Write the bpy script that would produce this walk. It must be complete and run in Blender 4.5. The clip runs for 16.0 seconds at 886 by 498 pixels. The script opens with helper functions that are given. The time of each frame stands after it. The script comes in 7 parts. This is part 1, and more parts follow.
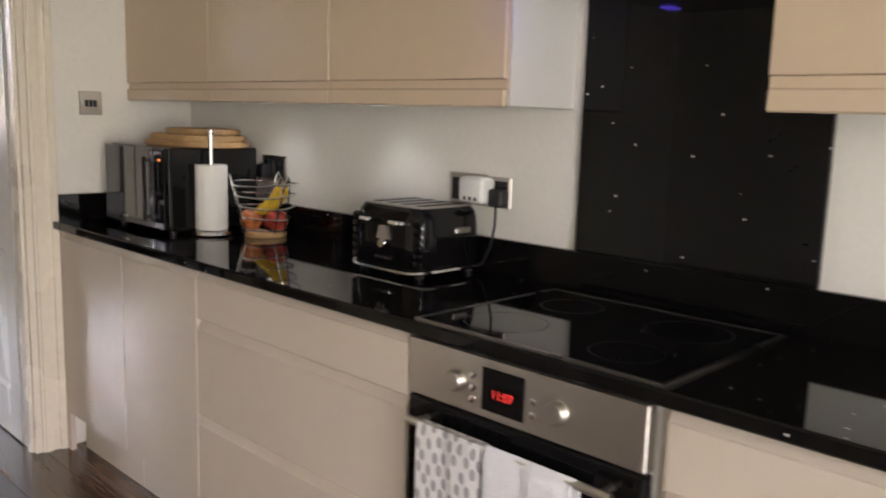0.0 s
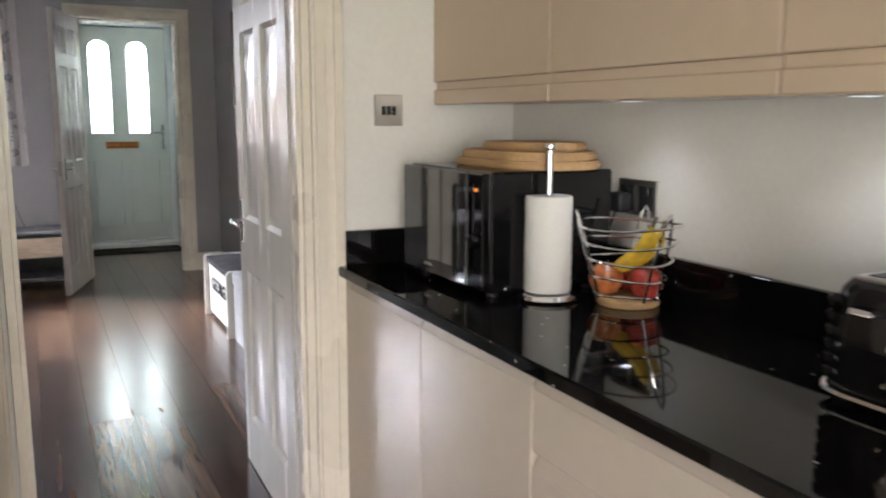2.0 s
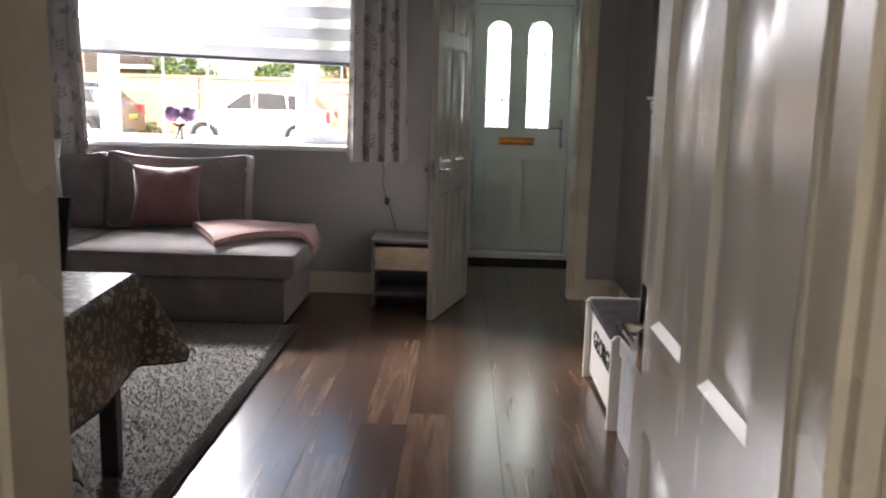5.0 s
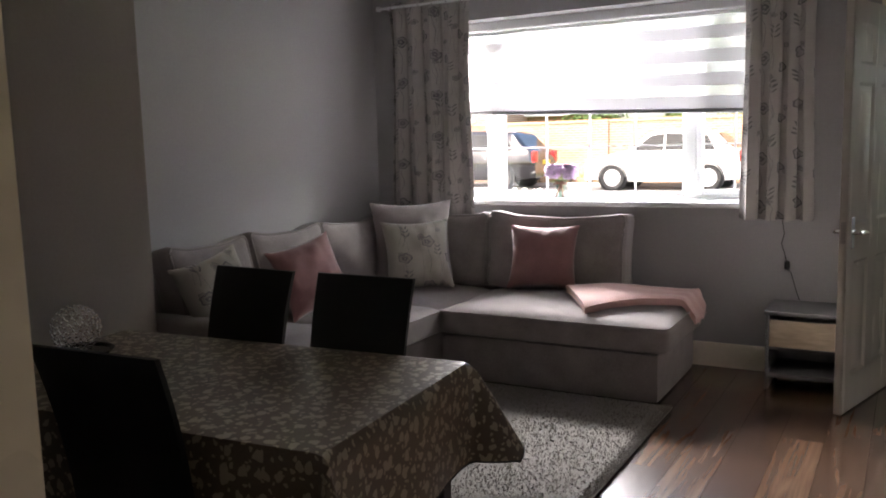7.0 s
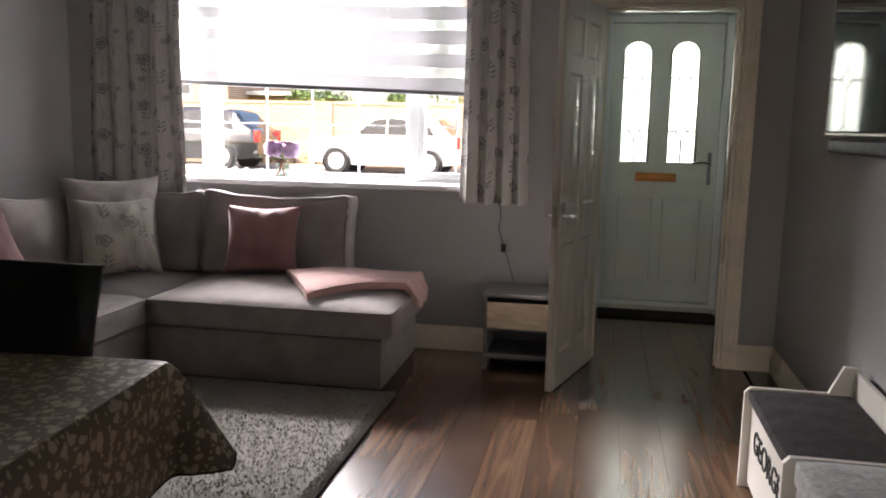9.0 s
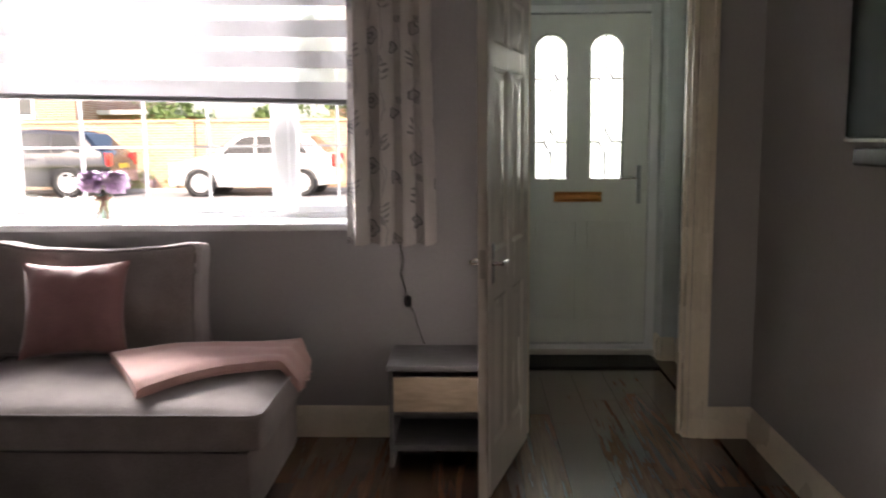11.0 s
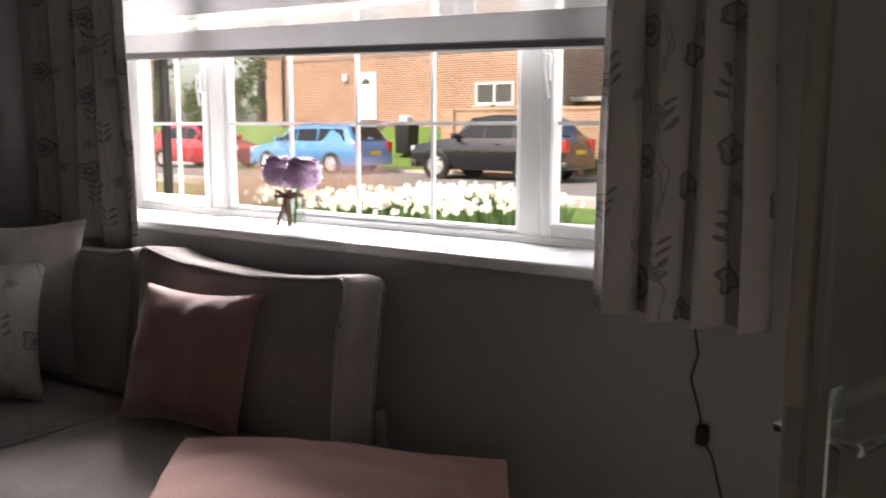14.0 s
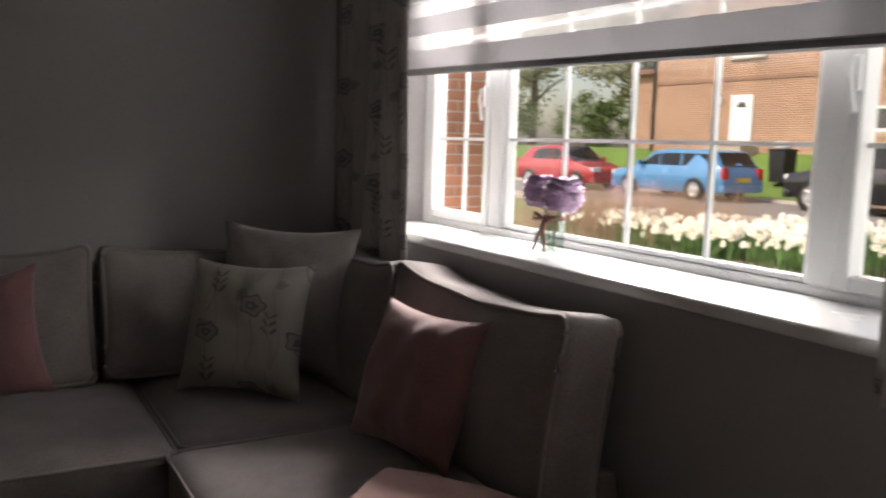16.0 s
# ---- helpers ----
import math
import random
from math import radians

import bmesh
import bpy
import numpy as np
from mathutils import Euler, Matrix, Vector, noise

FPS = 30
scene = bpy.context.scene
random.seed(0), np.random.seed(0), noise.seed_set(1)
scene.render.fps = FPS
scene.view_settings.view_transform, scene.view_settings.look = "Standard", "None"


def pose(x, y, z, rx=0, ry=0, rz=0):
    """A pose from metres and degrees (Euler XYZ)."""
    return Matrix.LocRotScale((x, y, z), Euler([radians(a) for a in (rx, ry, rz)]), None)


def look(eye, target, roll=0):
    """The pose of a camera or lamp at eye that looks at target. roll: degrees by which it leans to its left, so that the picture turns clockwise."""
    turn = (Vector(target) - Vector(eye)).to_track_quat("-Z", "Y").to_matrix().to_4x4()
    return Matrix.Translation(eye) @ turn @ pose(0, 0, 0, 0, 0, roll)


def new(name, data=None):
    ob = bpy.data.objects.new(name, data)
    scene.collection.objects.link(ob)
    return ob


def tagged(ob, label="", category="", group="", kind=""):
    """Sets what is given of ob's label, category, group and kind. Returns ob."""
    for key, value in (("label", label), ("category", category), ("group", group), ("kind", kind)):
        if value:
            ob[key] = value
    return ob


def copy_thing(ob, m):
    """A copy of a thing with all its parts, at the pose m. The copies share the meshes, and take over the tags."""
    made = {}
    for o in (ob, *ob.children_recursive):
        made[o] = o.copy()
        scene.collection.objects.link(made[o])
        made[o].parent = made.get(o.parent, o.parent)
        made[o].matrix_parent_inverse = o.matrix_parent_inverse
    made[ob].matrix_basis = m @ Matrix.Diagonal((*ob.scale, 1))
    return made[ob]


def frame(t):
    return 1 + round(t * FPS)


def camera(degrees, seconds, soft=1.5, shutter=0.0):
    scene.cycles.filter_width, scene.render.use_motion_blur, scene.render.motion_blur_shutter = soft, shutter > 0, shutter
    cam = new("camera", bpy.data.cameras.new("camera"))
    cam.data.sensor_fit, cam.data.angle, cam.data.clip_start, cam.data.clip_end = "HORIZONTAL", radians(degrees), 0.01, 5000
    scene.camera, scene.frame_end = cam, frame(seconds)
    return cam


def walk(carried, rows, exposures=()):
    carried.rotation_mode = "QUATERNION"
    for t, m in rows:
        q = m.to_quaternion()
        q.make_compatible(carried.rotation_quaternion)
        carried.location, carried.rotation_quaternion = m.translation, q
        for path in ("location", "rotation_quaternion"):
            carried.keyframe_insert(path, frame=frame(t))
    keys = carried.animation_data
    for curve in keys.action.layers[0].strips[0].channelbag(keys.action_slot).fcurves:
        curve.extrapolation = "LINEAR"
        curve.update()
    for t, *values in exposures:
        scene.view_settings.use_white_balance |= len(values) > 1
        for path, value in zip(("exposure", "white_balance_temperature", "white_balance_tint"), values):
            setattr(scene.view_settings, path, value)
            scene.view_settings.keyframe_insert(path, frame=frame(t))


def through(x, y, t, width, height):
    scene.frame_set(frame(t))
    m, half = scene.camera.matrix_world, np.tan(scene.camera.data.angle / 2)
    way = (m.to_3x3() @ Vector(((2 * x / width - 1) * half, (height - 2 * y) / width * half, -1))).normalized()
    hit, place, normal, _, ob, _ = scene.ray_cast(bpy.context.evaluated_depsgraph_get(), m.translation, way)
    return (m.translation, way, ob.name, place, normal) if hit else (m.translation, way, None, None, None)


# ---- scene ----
cam = camera(56.1, 16.0, 1.9, 0.4)
PATH = [
    (0, (0.079, 0.499, 1.347), (1.499, 1.873, 1.033), 1.8),
    (0.5, (0.139, 0.762, 1.355), (1.506, 2.187, 1.039), 0.1),
    (1, (0.252, 0.985, 1.347), (1.555, 2.461, 0.997), -0.4),
    (1.5, (0.422, 1.215, 1.348), (1.52, 2.859, 1.045), 0.7),
    (2, (0.523, 1.472, 1.339), (1.39, 3.246, 1.025), 0.2),
    (2.5, (0.62, 1.748, 1.351), (1.372, 3.574, 1.032), -0.8),
    (3, (0.765, 2.03, 1.334), (1.264, 3.941, 1.021), 1.3),
    (3.2, (0.8, 2.123, 1.333), (1.21, 4.052, 1.0), 1.2),
    (5.3, (0.865, 3.239, 1.35), (0.753, 5.207, 1.012), 1.2),
    (5.5, (0.849, 3.329, 1.392), (0.675, 5.298, 1.089), 0.8),
    (6, (0.887, 3.437, 1.461), (0.409, 5.365, 1.23), -0.6),
    (6.5, (0.95, 3.529, 1.465), (0.174, 5.356, 1.225), -0.8),
    (7, (0.974, 3.568, 1.455), (-0.004, 5.293, 1.201), -1.5),
    (7.5, (0.964, 3.603, 1.453), (0.12, 5.397, 1.196), -1.1),
    (8, (0.96, 3.618, 1.449), (0.377, 5.513, 1.188), -0.3),
    (8.5, (0.958, 3.684, 1.431), (0.521, 5.614, 1.141), 1.0),
    (8.7, (0.939, 3.725, 1.423), (0.539, 5.662, 1.123), 1.1),
    (10.8, (0.662, 4.893, 1.41), (0.51, 6.872, 1.17), 0.1),
    (11, (0.644, 5.025, 1.429), (0.571, 7.007, 1.166), -0.5),
    (11.5, (0.704, 5.39, 1.401), (0.77, 7.368, 1.116), 1.6),
    (12, (0.771, 5.729, 1.419), (0.749, 7.706, 1.114), 0.9),
    (12.5, (0.809, 6.101, 1.437), (0.581, 8.071, 1.179), 0.4),
    (13, (0.899, 6.457, 1.403), (0.253, 8.328, 1.112), 1.6),
    (13.5, (0.908, 6.744, 1.373), (-0.091, 8.449, 1.064), 0.5),
    (14, (0.913, 6.991, 1.381), (-0.224, 8.611, 1.096), 0.2),
    (14.5, (0.999, 7.145, 1.412), (-0.364, 8.588, 1.167), 1.1),
    (15, (1.048, 7.236, 1.429), (-0.391, 8.612, 1.242), 0.5),
    (15.5, (1.039, 7.286, 1.417), (-0.51, 8.528, 1.175), 0.0),
    (16, (0.935, 7.441, 1.369), (-0.785, 8.431, 1.123), 1.8),
]
walk(cam, [(t, look(eye, target, roll)) for t, eye, target, roll in PATH], exposures=[(0.0, 3.18, 6450, 17), (1.5, 3.48, 6250, 14), (2.5, 3.45, 6100, 16), (3.2, 3.38, 6050, 17), (5.3, 2.33, 6850, 16), (8.7, 2.38, 7050, 17), (10.8, 2.28, 7300, 20), (12.5, 1.95, 7250, 20), (13.0, 1.58, 7100, 19), (14.0, 1.05, 7350, 18), (14.5, 0.80, 7450, 17), (16.0, 0.60, 7500, 16)])

# ---- light ----
world = bpy.data.worlds.new("world")
scene.world = world
world.use_nodes = True
_nt = world.node_tree
_sky = _nt.nodes.new("ShaderNodeTexSky")
_sky.sky_type, _sky.sun_disc = "NISHITA", False
_sky.sun_elevation, _sky.sun_rotation = radians(48), radians(200)
_sky.air_density, _sky.dust_density = 1.0, 3.0
_bg = _nt.nodes["Background"]
_bg.inputs["Strength"].default_value = 0.15
_nt.links.new(_sky.outputs["Color"], _bg.inputs["Color"])

sun_data = bpy.data.lights.new("sun", "SUN")
sun_data.energy, sun_data.angle, sun_data.color = 2.2, radians(6), (1.0, 0.95, 0.87)
sun = new("sun", sun_data)
# the sun stands behind the house, a little to the side
sun.matrix_world = look((-4, -12, 14), (0, 0, 0))


def area_lamp(name, eye, target, sx, sy, watts, colour):
    d = bpy.data.lights.new(name, "AREA")
    d.shape, d.size, d.size_y, d.energy, d.color = "RECTANGLE", sx, sy, watts, colour
    ob = new(name, d)
    ob.matrix_world = look(eye, target)
    return ob


# added fill lamp, set at the unseen glazed doors behind the walk
area_lamp("kitchen_fill_light", (-0.6, -2.12, 1.05), (0.2, 0, 0.55), 1.7, 1.8, 10.5, (1.0, 0.95, 0.90))
# lamps added above the window head and front door, strengthening the sky's light
area_lamp("window_daylight_boost", (-2.50, 10.6, 2.60), (-0.90, 8.25, 0.6), 2.0, 0.8, 265, (0.95, 0.97, 1.0))
area_lamp("door_daylight_boost", (1.36, 11.6, 2.55), (1.36, 10.4, 1.5), 1.1, 1.0, 37, (0.96, 1.0, 0.98))


def spot_lamp(x, y, z):
    d = bpy.data.lights.new("cabinet_downlight", "SPOT")
    d.energy, d.spot_size, d.spot_blend, d.shadow_soft_size, d.color = 0.14, radians(130), 1.0, 0.04, (0.9, 0.96, 1.0)
    new("cabinet_downlight", d).location = (x, y, z)


for _y in (3.02, 2.42):
    spot_lamp(1.76, _y, 1.366)


# ---- helpers of this scene ----
ORIGIN = {}


def bm_new():
    return bmesh.new()


def box(bm, x0, y0, z0, x1, y1, z1, r=0.0, seg=2):
    """A box between two corners, its edges rounded by r."""
    t = bmesh.new() if r else bm
    v = [t.verts.new((x, y, z)) for x in (x0, x1) for y in (y0, y1) for z in (z0, z1)]
    for f in ((0, 1, 3, 2), (4, 6, 7, 5), (0, 4, 5, 1), (2, 3, 7, 6), (0, 2, 6, 4), (1, 5, 7, 3)):
        t.faces.new([v[i] for i in f])
    if r:
        bmesh.ops.recalc_face_normals(t, faces=t.faces[:])
        bmesh.ops.bevel(t, geom=t.edges[:], offset=r, segments=1 if r < 0.0075 else 3, profile=0.5, affect="EDGES")
        join(bm, t)
    return bm


def join(bm, other, m=None):
    if m is not None:
        bmesh.ops.transform(other, matrix=m, verts=other.verts[:])
    me = bpy.data.meshes.new("tmp")
    other.to_mesh(me)
    other.free()
    bm.from_mesh(me)
    bpy.data.meshes.remove(me)
    return bm


def lathe(bm, profile, seg=24, m=None):
    """Turns (radius, height) pairs round z."""
    t = bmesh.new()
    rings = []
    for r, z in profile:
        if r < 1e-5:
            rings.append([t.verts.new((0, 0, z))])
        else:
            rings.append([t.verts.new((r * math.cos(2 * math.pi * i / seg), r * math.sin(2 * math.pi * i / seg), z)) for i in range(seg)])
    for a, b in zip(rings, rings[1:]):
        for i in range(seg):
            j = (i + 1) % seg
            q = [a[i % len(a)], a[j % len(a)], b[j % len(b)], b[i % len(b)]]
            u = []
            for p in q:
                if p not in u:
                    u.append(p)
            if len(u) > 2:
                t.faces.new(u)
    bmesh.ops.recalc_face_normals(t, faces=t.faces[:])
    return join(bm, t, m)


def tube(bm, pts, r, seg=8, closed=False):
    """A round bar along points."""
    pts = [Vector(p) for p in pts]
    n = len(pts)
    rings = []
    up = Vector((0, 0, 1))
    for i, p in enumerate(pts):
        a = pts[(i - 1) % n] if (closed or i) else p
        b = pts[(i + 1) % n] if (closed or i < n - 1) else p
        d = (b - a).normalized()
        s = d.cross(up)
        if s.length < 0.05:
            s = d.cross(Vector((1, 0, 0)))
        s.normalize()
        w = s.cross(d).normalized()
        rr = r[i] if isinstance(r, (list, tuple)) else r
        rings.append([bm.verts.new(p + rr * (math.cos(2 * math.pi * k / seg) * s + math.sin(2 * math.pi * k / seg) * w)) for k in range(seg)])
    last = n if closed else n - 1
    for i in range(last):
        a, b = rings[i], rings[(i + 1) % n]
        for k in range(seg):
            bm.faces.new((a[k], a[(k + 1) % seg], b[(k + 1) % seg], b[k]))
    if not closed:
        bm.faces.new(rings[0][::-1])
        bm.faces.new(rings[-1])
    return bm


def prism(bm, poly, axis, a, b):
    """A polygon of (u, v) pushed along an axis from a to b."""
    def at(u, v, w):
        return {"x": (w, u, v), "y": (u, w, v), "z": (u, v, w)}[axis]
    lo = [bm.verts.new(at(u, v, a)) for u, v in poly]
    hi = [bm.verts.new(at(u, v, b)) for u, v in poly]
    fs = [bm.faces.new(lo), bm.faces.new(hi)]
    for i in range(len(poly)):
        j = (i + 1) % len(poly)
        fs.append(bm.faces.new((lo[i], lo[j], hi[j], hi[i])))
    bmesh.ops.recalc_face_normals(bm, faces=fs)
    return bm


def sheet(bm, f, nu, nv, thick=0.0):
    """A grid surface f(u, v), u and v from 0 to 1; thick pushes a second skin along the normal."""
    g = [[Vector(f(i / nu, j / nv)) for j in range(nv + 1)] for i in range(nu + 1)]

    def normal(i, j):
        a = g[min(i + 1, nu)][j] - g[max(i - 1, 0)][j]
        b = g[i][min(j + 1, nv)] - g[i][max(j - 1, 0)]
        c = a.cross(b)
        return c.normalized() if c.length else Vector((0, 0, 1))

    v = [[bm.verts.new(g[i][j]) for j in range(nv + 1)] for i in range(nu + 1)]
    for i in range(nu):
        for j in range(nv):
            bm.faces.new((v[i][j], v[i + 1][j], v[i + 1][j + 1], v[i][j + 1]))
    if thick:
        w = [[bm.verts.new(g[i][j] - thick * normal(i, j)) for j in range(nv + 1)] for i in range(nu + 1)]
        for i in range(nu):
            for j in range(nv):
                bm.faces.new((w[i][j], w[i][j + 1], w[i + 1][j + 1], w[i + 1][j]))
        rim = [(i, 0) for i in range(nu)] + [(nu, j) for j in range(nv)] + [(i, nv) for i in range(nu, 0, -1)] + [(0, j) for j in range(nv, 0, -1)]
        for k in range(len(rim)):
            (a, b), (c, d) = rim[k], rim[(k + 1) % len(rim)]
            bm.faces.new((v[a][b], w[a][b], w[c][d], v[c][d]))
    return bm


def mesh_of(name, bm, mat, smooth=35):
    me = bpy.data.meshes.new(name)
    bm.to_mesh(me)
    bm.free()
    if smooth:
        me.polygons.foreach_set("use_smooth", [True] * len(me.polygons))
        me.set_sharp_from_angle(angle=radians(smooth))
    me.materials.append(mat)
    return me


def solid(name, bm, mat, label="", category="", kind="", group="", smooth=35):
    """A thing, or a piece of the setting, of one mesh."""
    ob = new(name, mesh_of(name, bm, mat, smooth))
    ORIGIN[ob] = Vector((0, 0, 0))
    return tagged(ob, label, category, group, kind)


def thing(name, at, label, category, group="", kind=""):
    ob = new(name)
    ob.empty_display_size = 0.05
    ob.location = at
    ORIGIN[ob] = Vector(at)
    return tagged(ob, label, category, group, kind)


def part(name, bm, mat, parent, label="", smooth=35):
    """One mesh object under a thing or a part; bm is in world places."""
    o = ORIGIN[parent]
    if o.length:
        bmesh.ops.translate(bm, vec=-o, verts=bm.verts[:])
    ob = new(name, mesh_of(name, bm, mat, smooth))
    ob.parent = parent
    ORIGIN[ob] = o
    return tagged(ob, label)


def piece(name, me, parent, m):
    """A brick, plank or bar that shares its mesh with its like."""
    ob = new(name, me)
    ob.parent = parent
    ob.matrix_basis = m
    return ob


# ---- materials ----
def material(name, colour, rough=0.6, metal=0.0, var=0.12, scale=6.0, fine=120.0, bump=0.0, bump_scale=None, coat=0.0, sheen=0.0, spec=0.5, rvar=0.1, stretch=(1, 1, 1), rand=0.0):
    m = bpy.data.materials.new(name)
    m.use_nodes = True
    nt = m.node_tree
    N, L = nt.nodes, nt.links
    p = N["Principled BSDF"]
    tc = N.new("ShaderNodeTexCoord")
    mp = N.new("ShaderNodeMapping")
    mp.inputs["Scale"].default_value = stretch
    L.new(tc.outputs["Object"], mp.inputs["Vector"])
    a, b = N.new("ShaderNodeTexNoise"), N.new("ShaderNodeTexNoise")
    for n, s, d in ((a, scale, 3), (b, fine, 2)):
        n.inputs["Scale"].default_value, n.inputs["Detail"].default_value = s, d
        L.new(mp.outputs["Vector"], n.inputs["Vector"])
    mix = N.new("ShaderNodeMath")
    mix.operation = "ADD"
    L.new(a.outputs["Fac"], mix.inputs[0])
    L.new(b.outputs["Fac"], mix.inputs[1])
    last = mix
    if rand:
        oi = N.new("ShaderNodeObjectInfo")
        ma = N.new("ShaderNodeMath")
        ma.operation = "MULTIPLY_ADD"
        L.new(oi.outputs["Random"], ma.inputs[0])
        ma.inputs[1].default_value = rand
        L.new(mix.outputs[0], ma.inputs[2])
        last = ma
    mr = N.new("ShaderNodeMapRange")
    mr.inputs["From Min"].default_value, mr.inputs["From Max"].default_value = 0.7, 1.3 + rand
    mr.inputs["To Min"].default_value, mr.inputs["To Max"].default_value = 1 - var, 1 + var
    L.new(last.outputs[0], mr.inputs["Value"])
    hs = N.new("ShaderNodeHueSaturation")
    hs.inputs["Color"].default_value = (*colour, 1)
    L.new(mr.outputs[0], hs.inputs["Value"])
    L.new(hs.outputs["Color"], p.inputs["Base Color"])
    rr = N.new("ShaderNodeMapRange")
    rr.inputs["From Min"].default_value, rr.inputs["From Max"].default_value = 0.35, 0.65
    rr.inputs["To Min"].default_value, rr.inputs["To Max"].default_value = max(0.02, rough * (1 - rvar)), min(1, rough * (1 + rvar))
    L.new(a.outputs["Fac"], rr.inputs["Value"])
    L.new(rr.outputs[0], p.inputs["Roughness"])
    p.inputs["Metallic"].default_value = metal
    p.inputs["Coat Weight"].default_value = coat
    p.inputs["Coat Roughness"].default_value = 0.04
    p.inputs["Sheen Weight"].default_value = sheen
    p.inputs["Specular IOR Level"].default_value = spec
    if bump:
        bu = N.new("ShaderNodeBump")
        bu.inputs["Strength"].default_value, bu.inputs["Distance"].default_value = bump, 0.004
        src = b
        if bump_scale:
            src = N.new("ShaderNodeTexNoise")
            src.inputs["Scale"].default_value, src.inputs["Detail"].default_value = bump_scale, 3
            L.new(mp.outputs["Vector"], src.inputs["Vector"])
        L.new(src.outputs["Fac"], bu.inputs["Height"])
        L.new(bu.outputs["Normal"], p.inputs["Normal"])
    return m


def shader(m):
    return m.node_tree.nodes, m.node_tree.links, m.node_tree.nodes["Principled BSDF"]


def glow(name, colour, strength):
    m = material(name, colour, 0.4)
    p = shader(m)[2]
    p.inputs["Emission Color"].default_value = (*colour, 1)
    p.inputs["Emission Strength"].default_value = strength
    return m


def pane_glass(name, tint=(1, 1, 1), frosted=0.0):
    """A thin pane: clear, glossier at a slant."""
    m = bpy.data.materials.new(name)
    m.use_nodes = True
    N, L = m.node_tree.nodes, m.node_tree.links
    N.remove(N["Principled BSDF"])
    out = N["Material Output"]
    tr, gl, mx, fr = N.new("ShaderNodeBsdfTransparent"), N.new("ShaderNodeBsdfGlossy"), N.new("ShaderNodeMixShader"), N.new("ShaderNodeMath")
    tr.inputs["Color"].default_value = (*tint, 1)
    gl.inputs["Roughness"].default_value = 0.02
    lw, pw = N.new("ShaderNodeLayerWeight"), N.new("ShaderNodeMath")
    lw.inputs["Blend"].default_value = 0.5
    pw.operation, pw.inputs[1].default_value = "POWER", 5.0
    fr.operation, fr.inputs[1].default_value, fr.inputs[2].default_value = "MULTIPLY_ADD", 0.75, 0.035
    L.new(lw.outputs["Facing"], pw.inputs[0])
    L.new(pw.outputs[0], fr.inputs[0])
    L.new(fr.outputs[0], mx.inputs[0])
    first = tr
    if frosted:
        tl = N.new("ShaderNodeBsdfTranslucent")
        tl.inputs["Color"].default_value = (0.95, 0.97, 0.95, 1)
        m2 = N.new("ShaderNodeMixShader")
        m2.inputs[0].default_value = frosted
        L.new(tr.outputs[0], m2.inputs[1])
        L.new(tl.outputs[0], m2.inputs[2])
        first = m2
    L.new(first.outputs[0], mx.inputs[1])
    L.new(gl.outputs[0], mx.inputs[2])
    L.new(mx.outputs[0], out.inputs["Surface"])
    return m


def cloth_light(name, colour, through, see=0.0):
    """Thin cloth that lets light through; see: the share that is open weave."""
    m = material(name, colour, 0.9, var=0.04, scale=3, fine=300, bump=0.15)
    N, L, p = shader(m)
    tl, mx = N.new("ShaderNodeBsdfTranslucent"), N.new("ShaderNodeMixShader")
    tl.inputs["Color"].default_value = (*colour, 1)
    mx.inputs[0].default_value = through
    L.new(p.outputs[0], mx.inputs[1])
    L.new(tl.outputs[0], mx.inputs[2])
    last = mx
    if see:
        tr, m3 = N.new("ShaderNodeBsdfTransparent"), N.new("ShaderNodeMixShader")
        m3.inputs[0].default_value = see
        L.new(mx.outputs[0], m3.inputs[1])
        L.new(tr.outputs[0], m3.inputs[2])
        last = m3
    L.new(last.outputs[0], N["Material Output"].inputs["Surface"])
    return m


M_WALL = material("wall_paint_grey", (0.375, 0.365, 0.372), 0.85, var=0.04, scale=1.5, fine=60, bump=0.06, bump_scale=90)
M_BREAST = material("wall_paint_taupe", (0.27, 0.235, 0.21), 0.85, var=0.04, scale=1.5, fine=60, bump=0.06, bump_scale=90)
M_WHITE_WALL = material("wall_paint_white", (0.80, 0.77, 0.72), 0.8, var=0.03, scale=1.5, fine=60, bump=0.06, bump_scale=90)
M_PORCH = material("wall_paint_porch", (0.60, 0.64, 0.64), 0.85, var=0.03, scale=2, fine=60, bump=0.06, bump_scale=90)
M_CEIL = material("ceiling_paint", (0.82, 0.81, 0.79), 0.9, var=0.03, scale=2, fine=50)
M_TRIM = material("gloss_paint_trim", (0.80, 0.73, 0.62), 0.28, var=0.04, scale=3, fine=40, bump=0.03, bump_scale=25)
M_DOOR = material("gloss_paint_door", (0.80, 0.76, 0.70), 0.25, var=0.03, scale=3, fine=40, bump=0.05, bump_scale=30, stretch=(4, 4, 0.5))
M_UPVC = material("white_upvc", (0.82, 0.84, 0.85), 0.25, var=0.02, scale=3)
M_FRONT = material("front_door_skin", (0.70, 0.73, 0.69), 0.4, var=0.03, scale=3, bump=0.05, bump_scale=60, stretch=(3, 3, 0.4))
M_CAB = material("gloss_cashmere", (0.58, 0.50, 0.42), 0.2, var=0.015, scale=1.2, fine=30, coat=0.0, rvar=0.2, spec=0.16)
# same cashmere for the wall units, warm light tinted into the colour
M_CAB_WARMLIT = material("gloss_cashmere_warm_light", (0.60, 0.47, 0.345), 0.2, var=0.015, scale=1.2, fine=30, coat=0.08, rvar=0.2, spec=0.3)
M_CABSIDE = material("cabinet_carcass", (0.72, 0.70, 0.68), 0.4, var=0.02, scale=2)
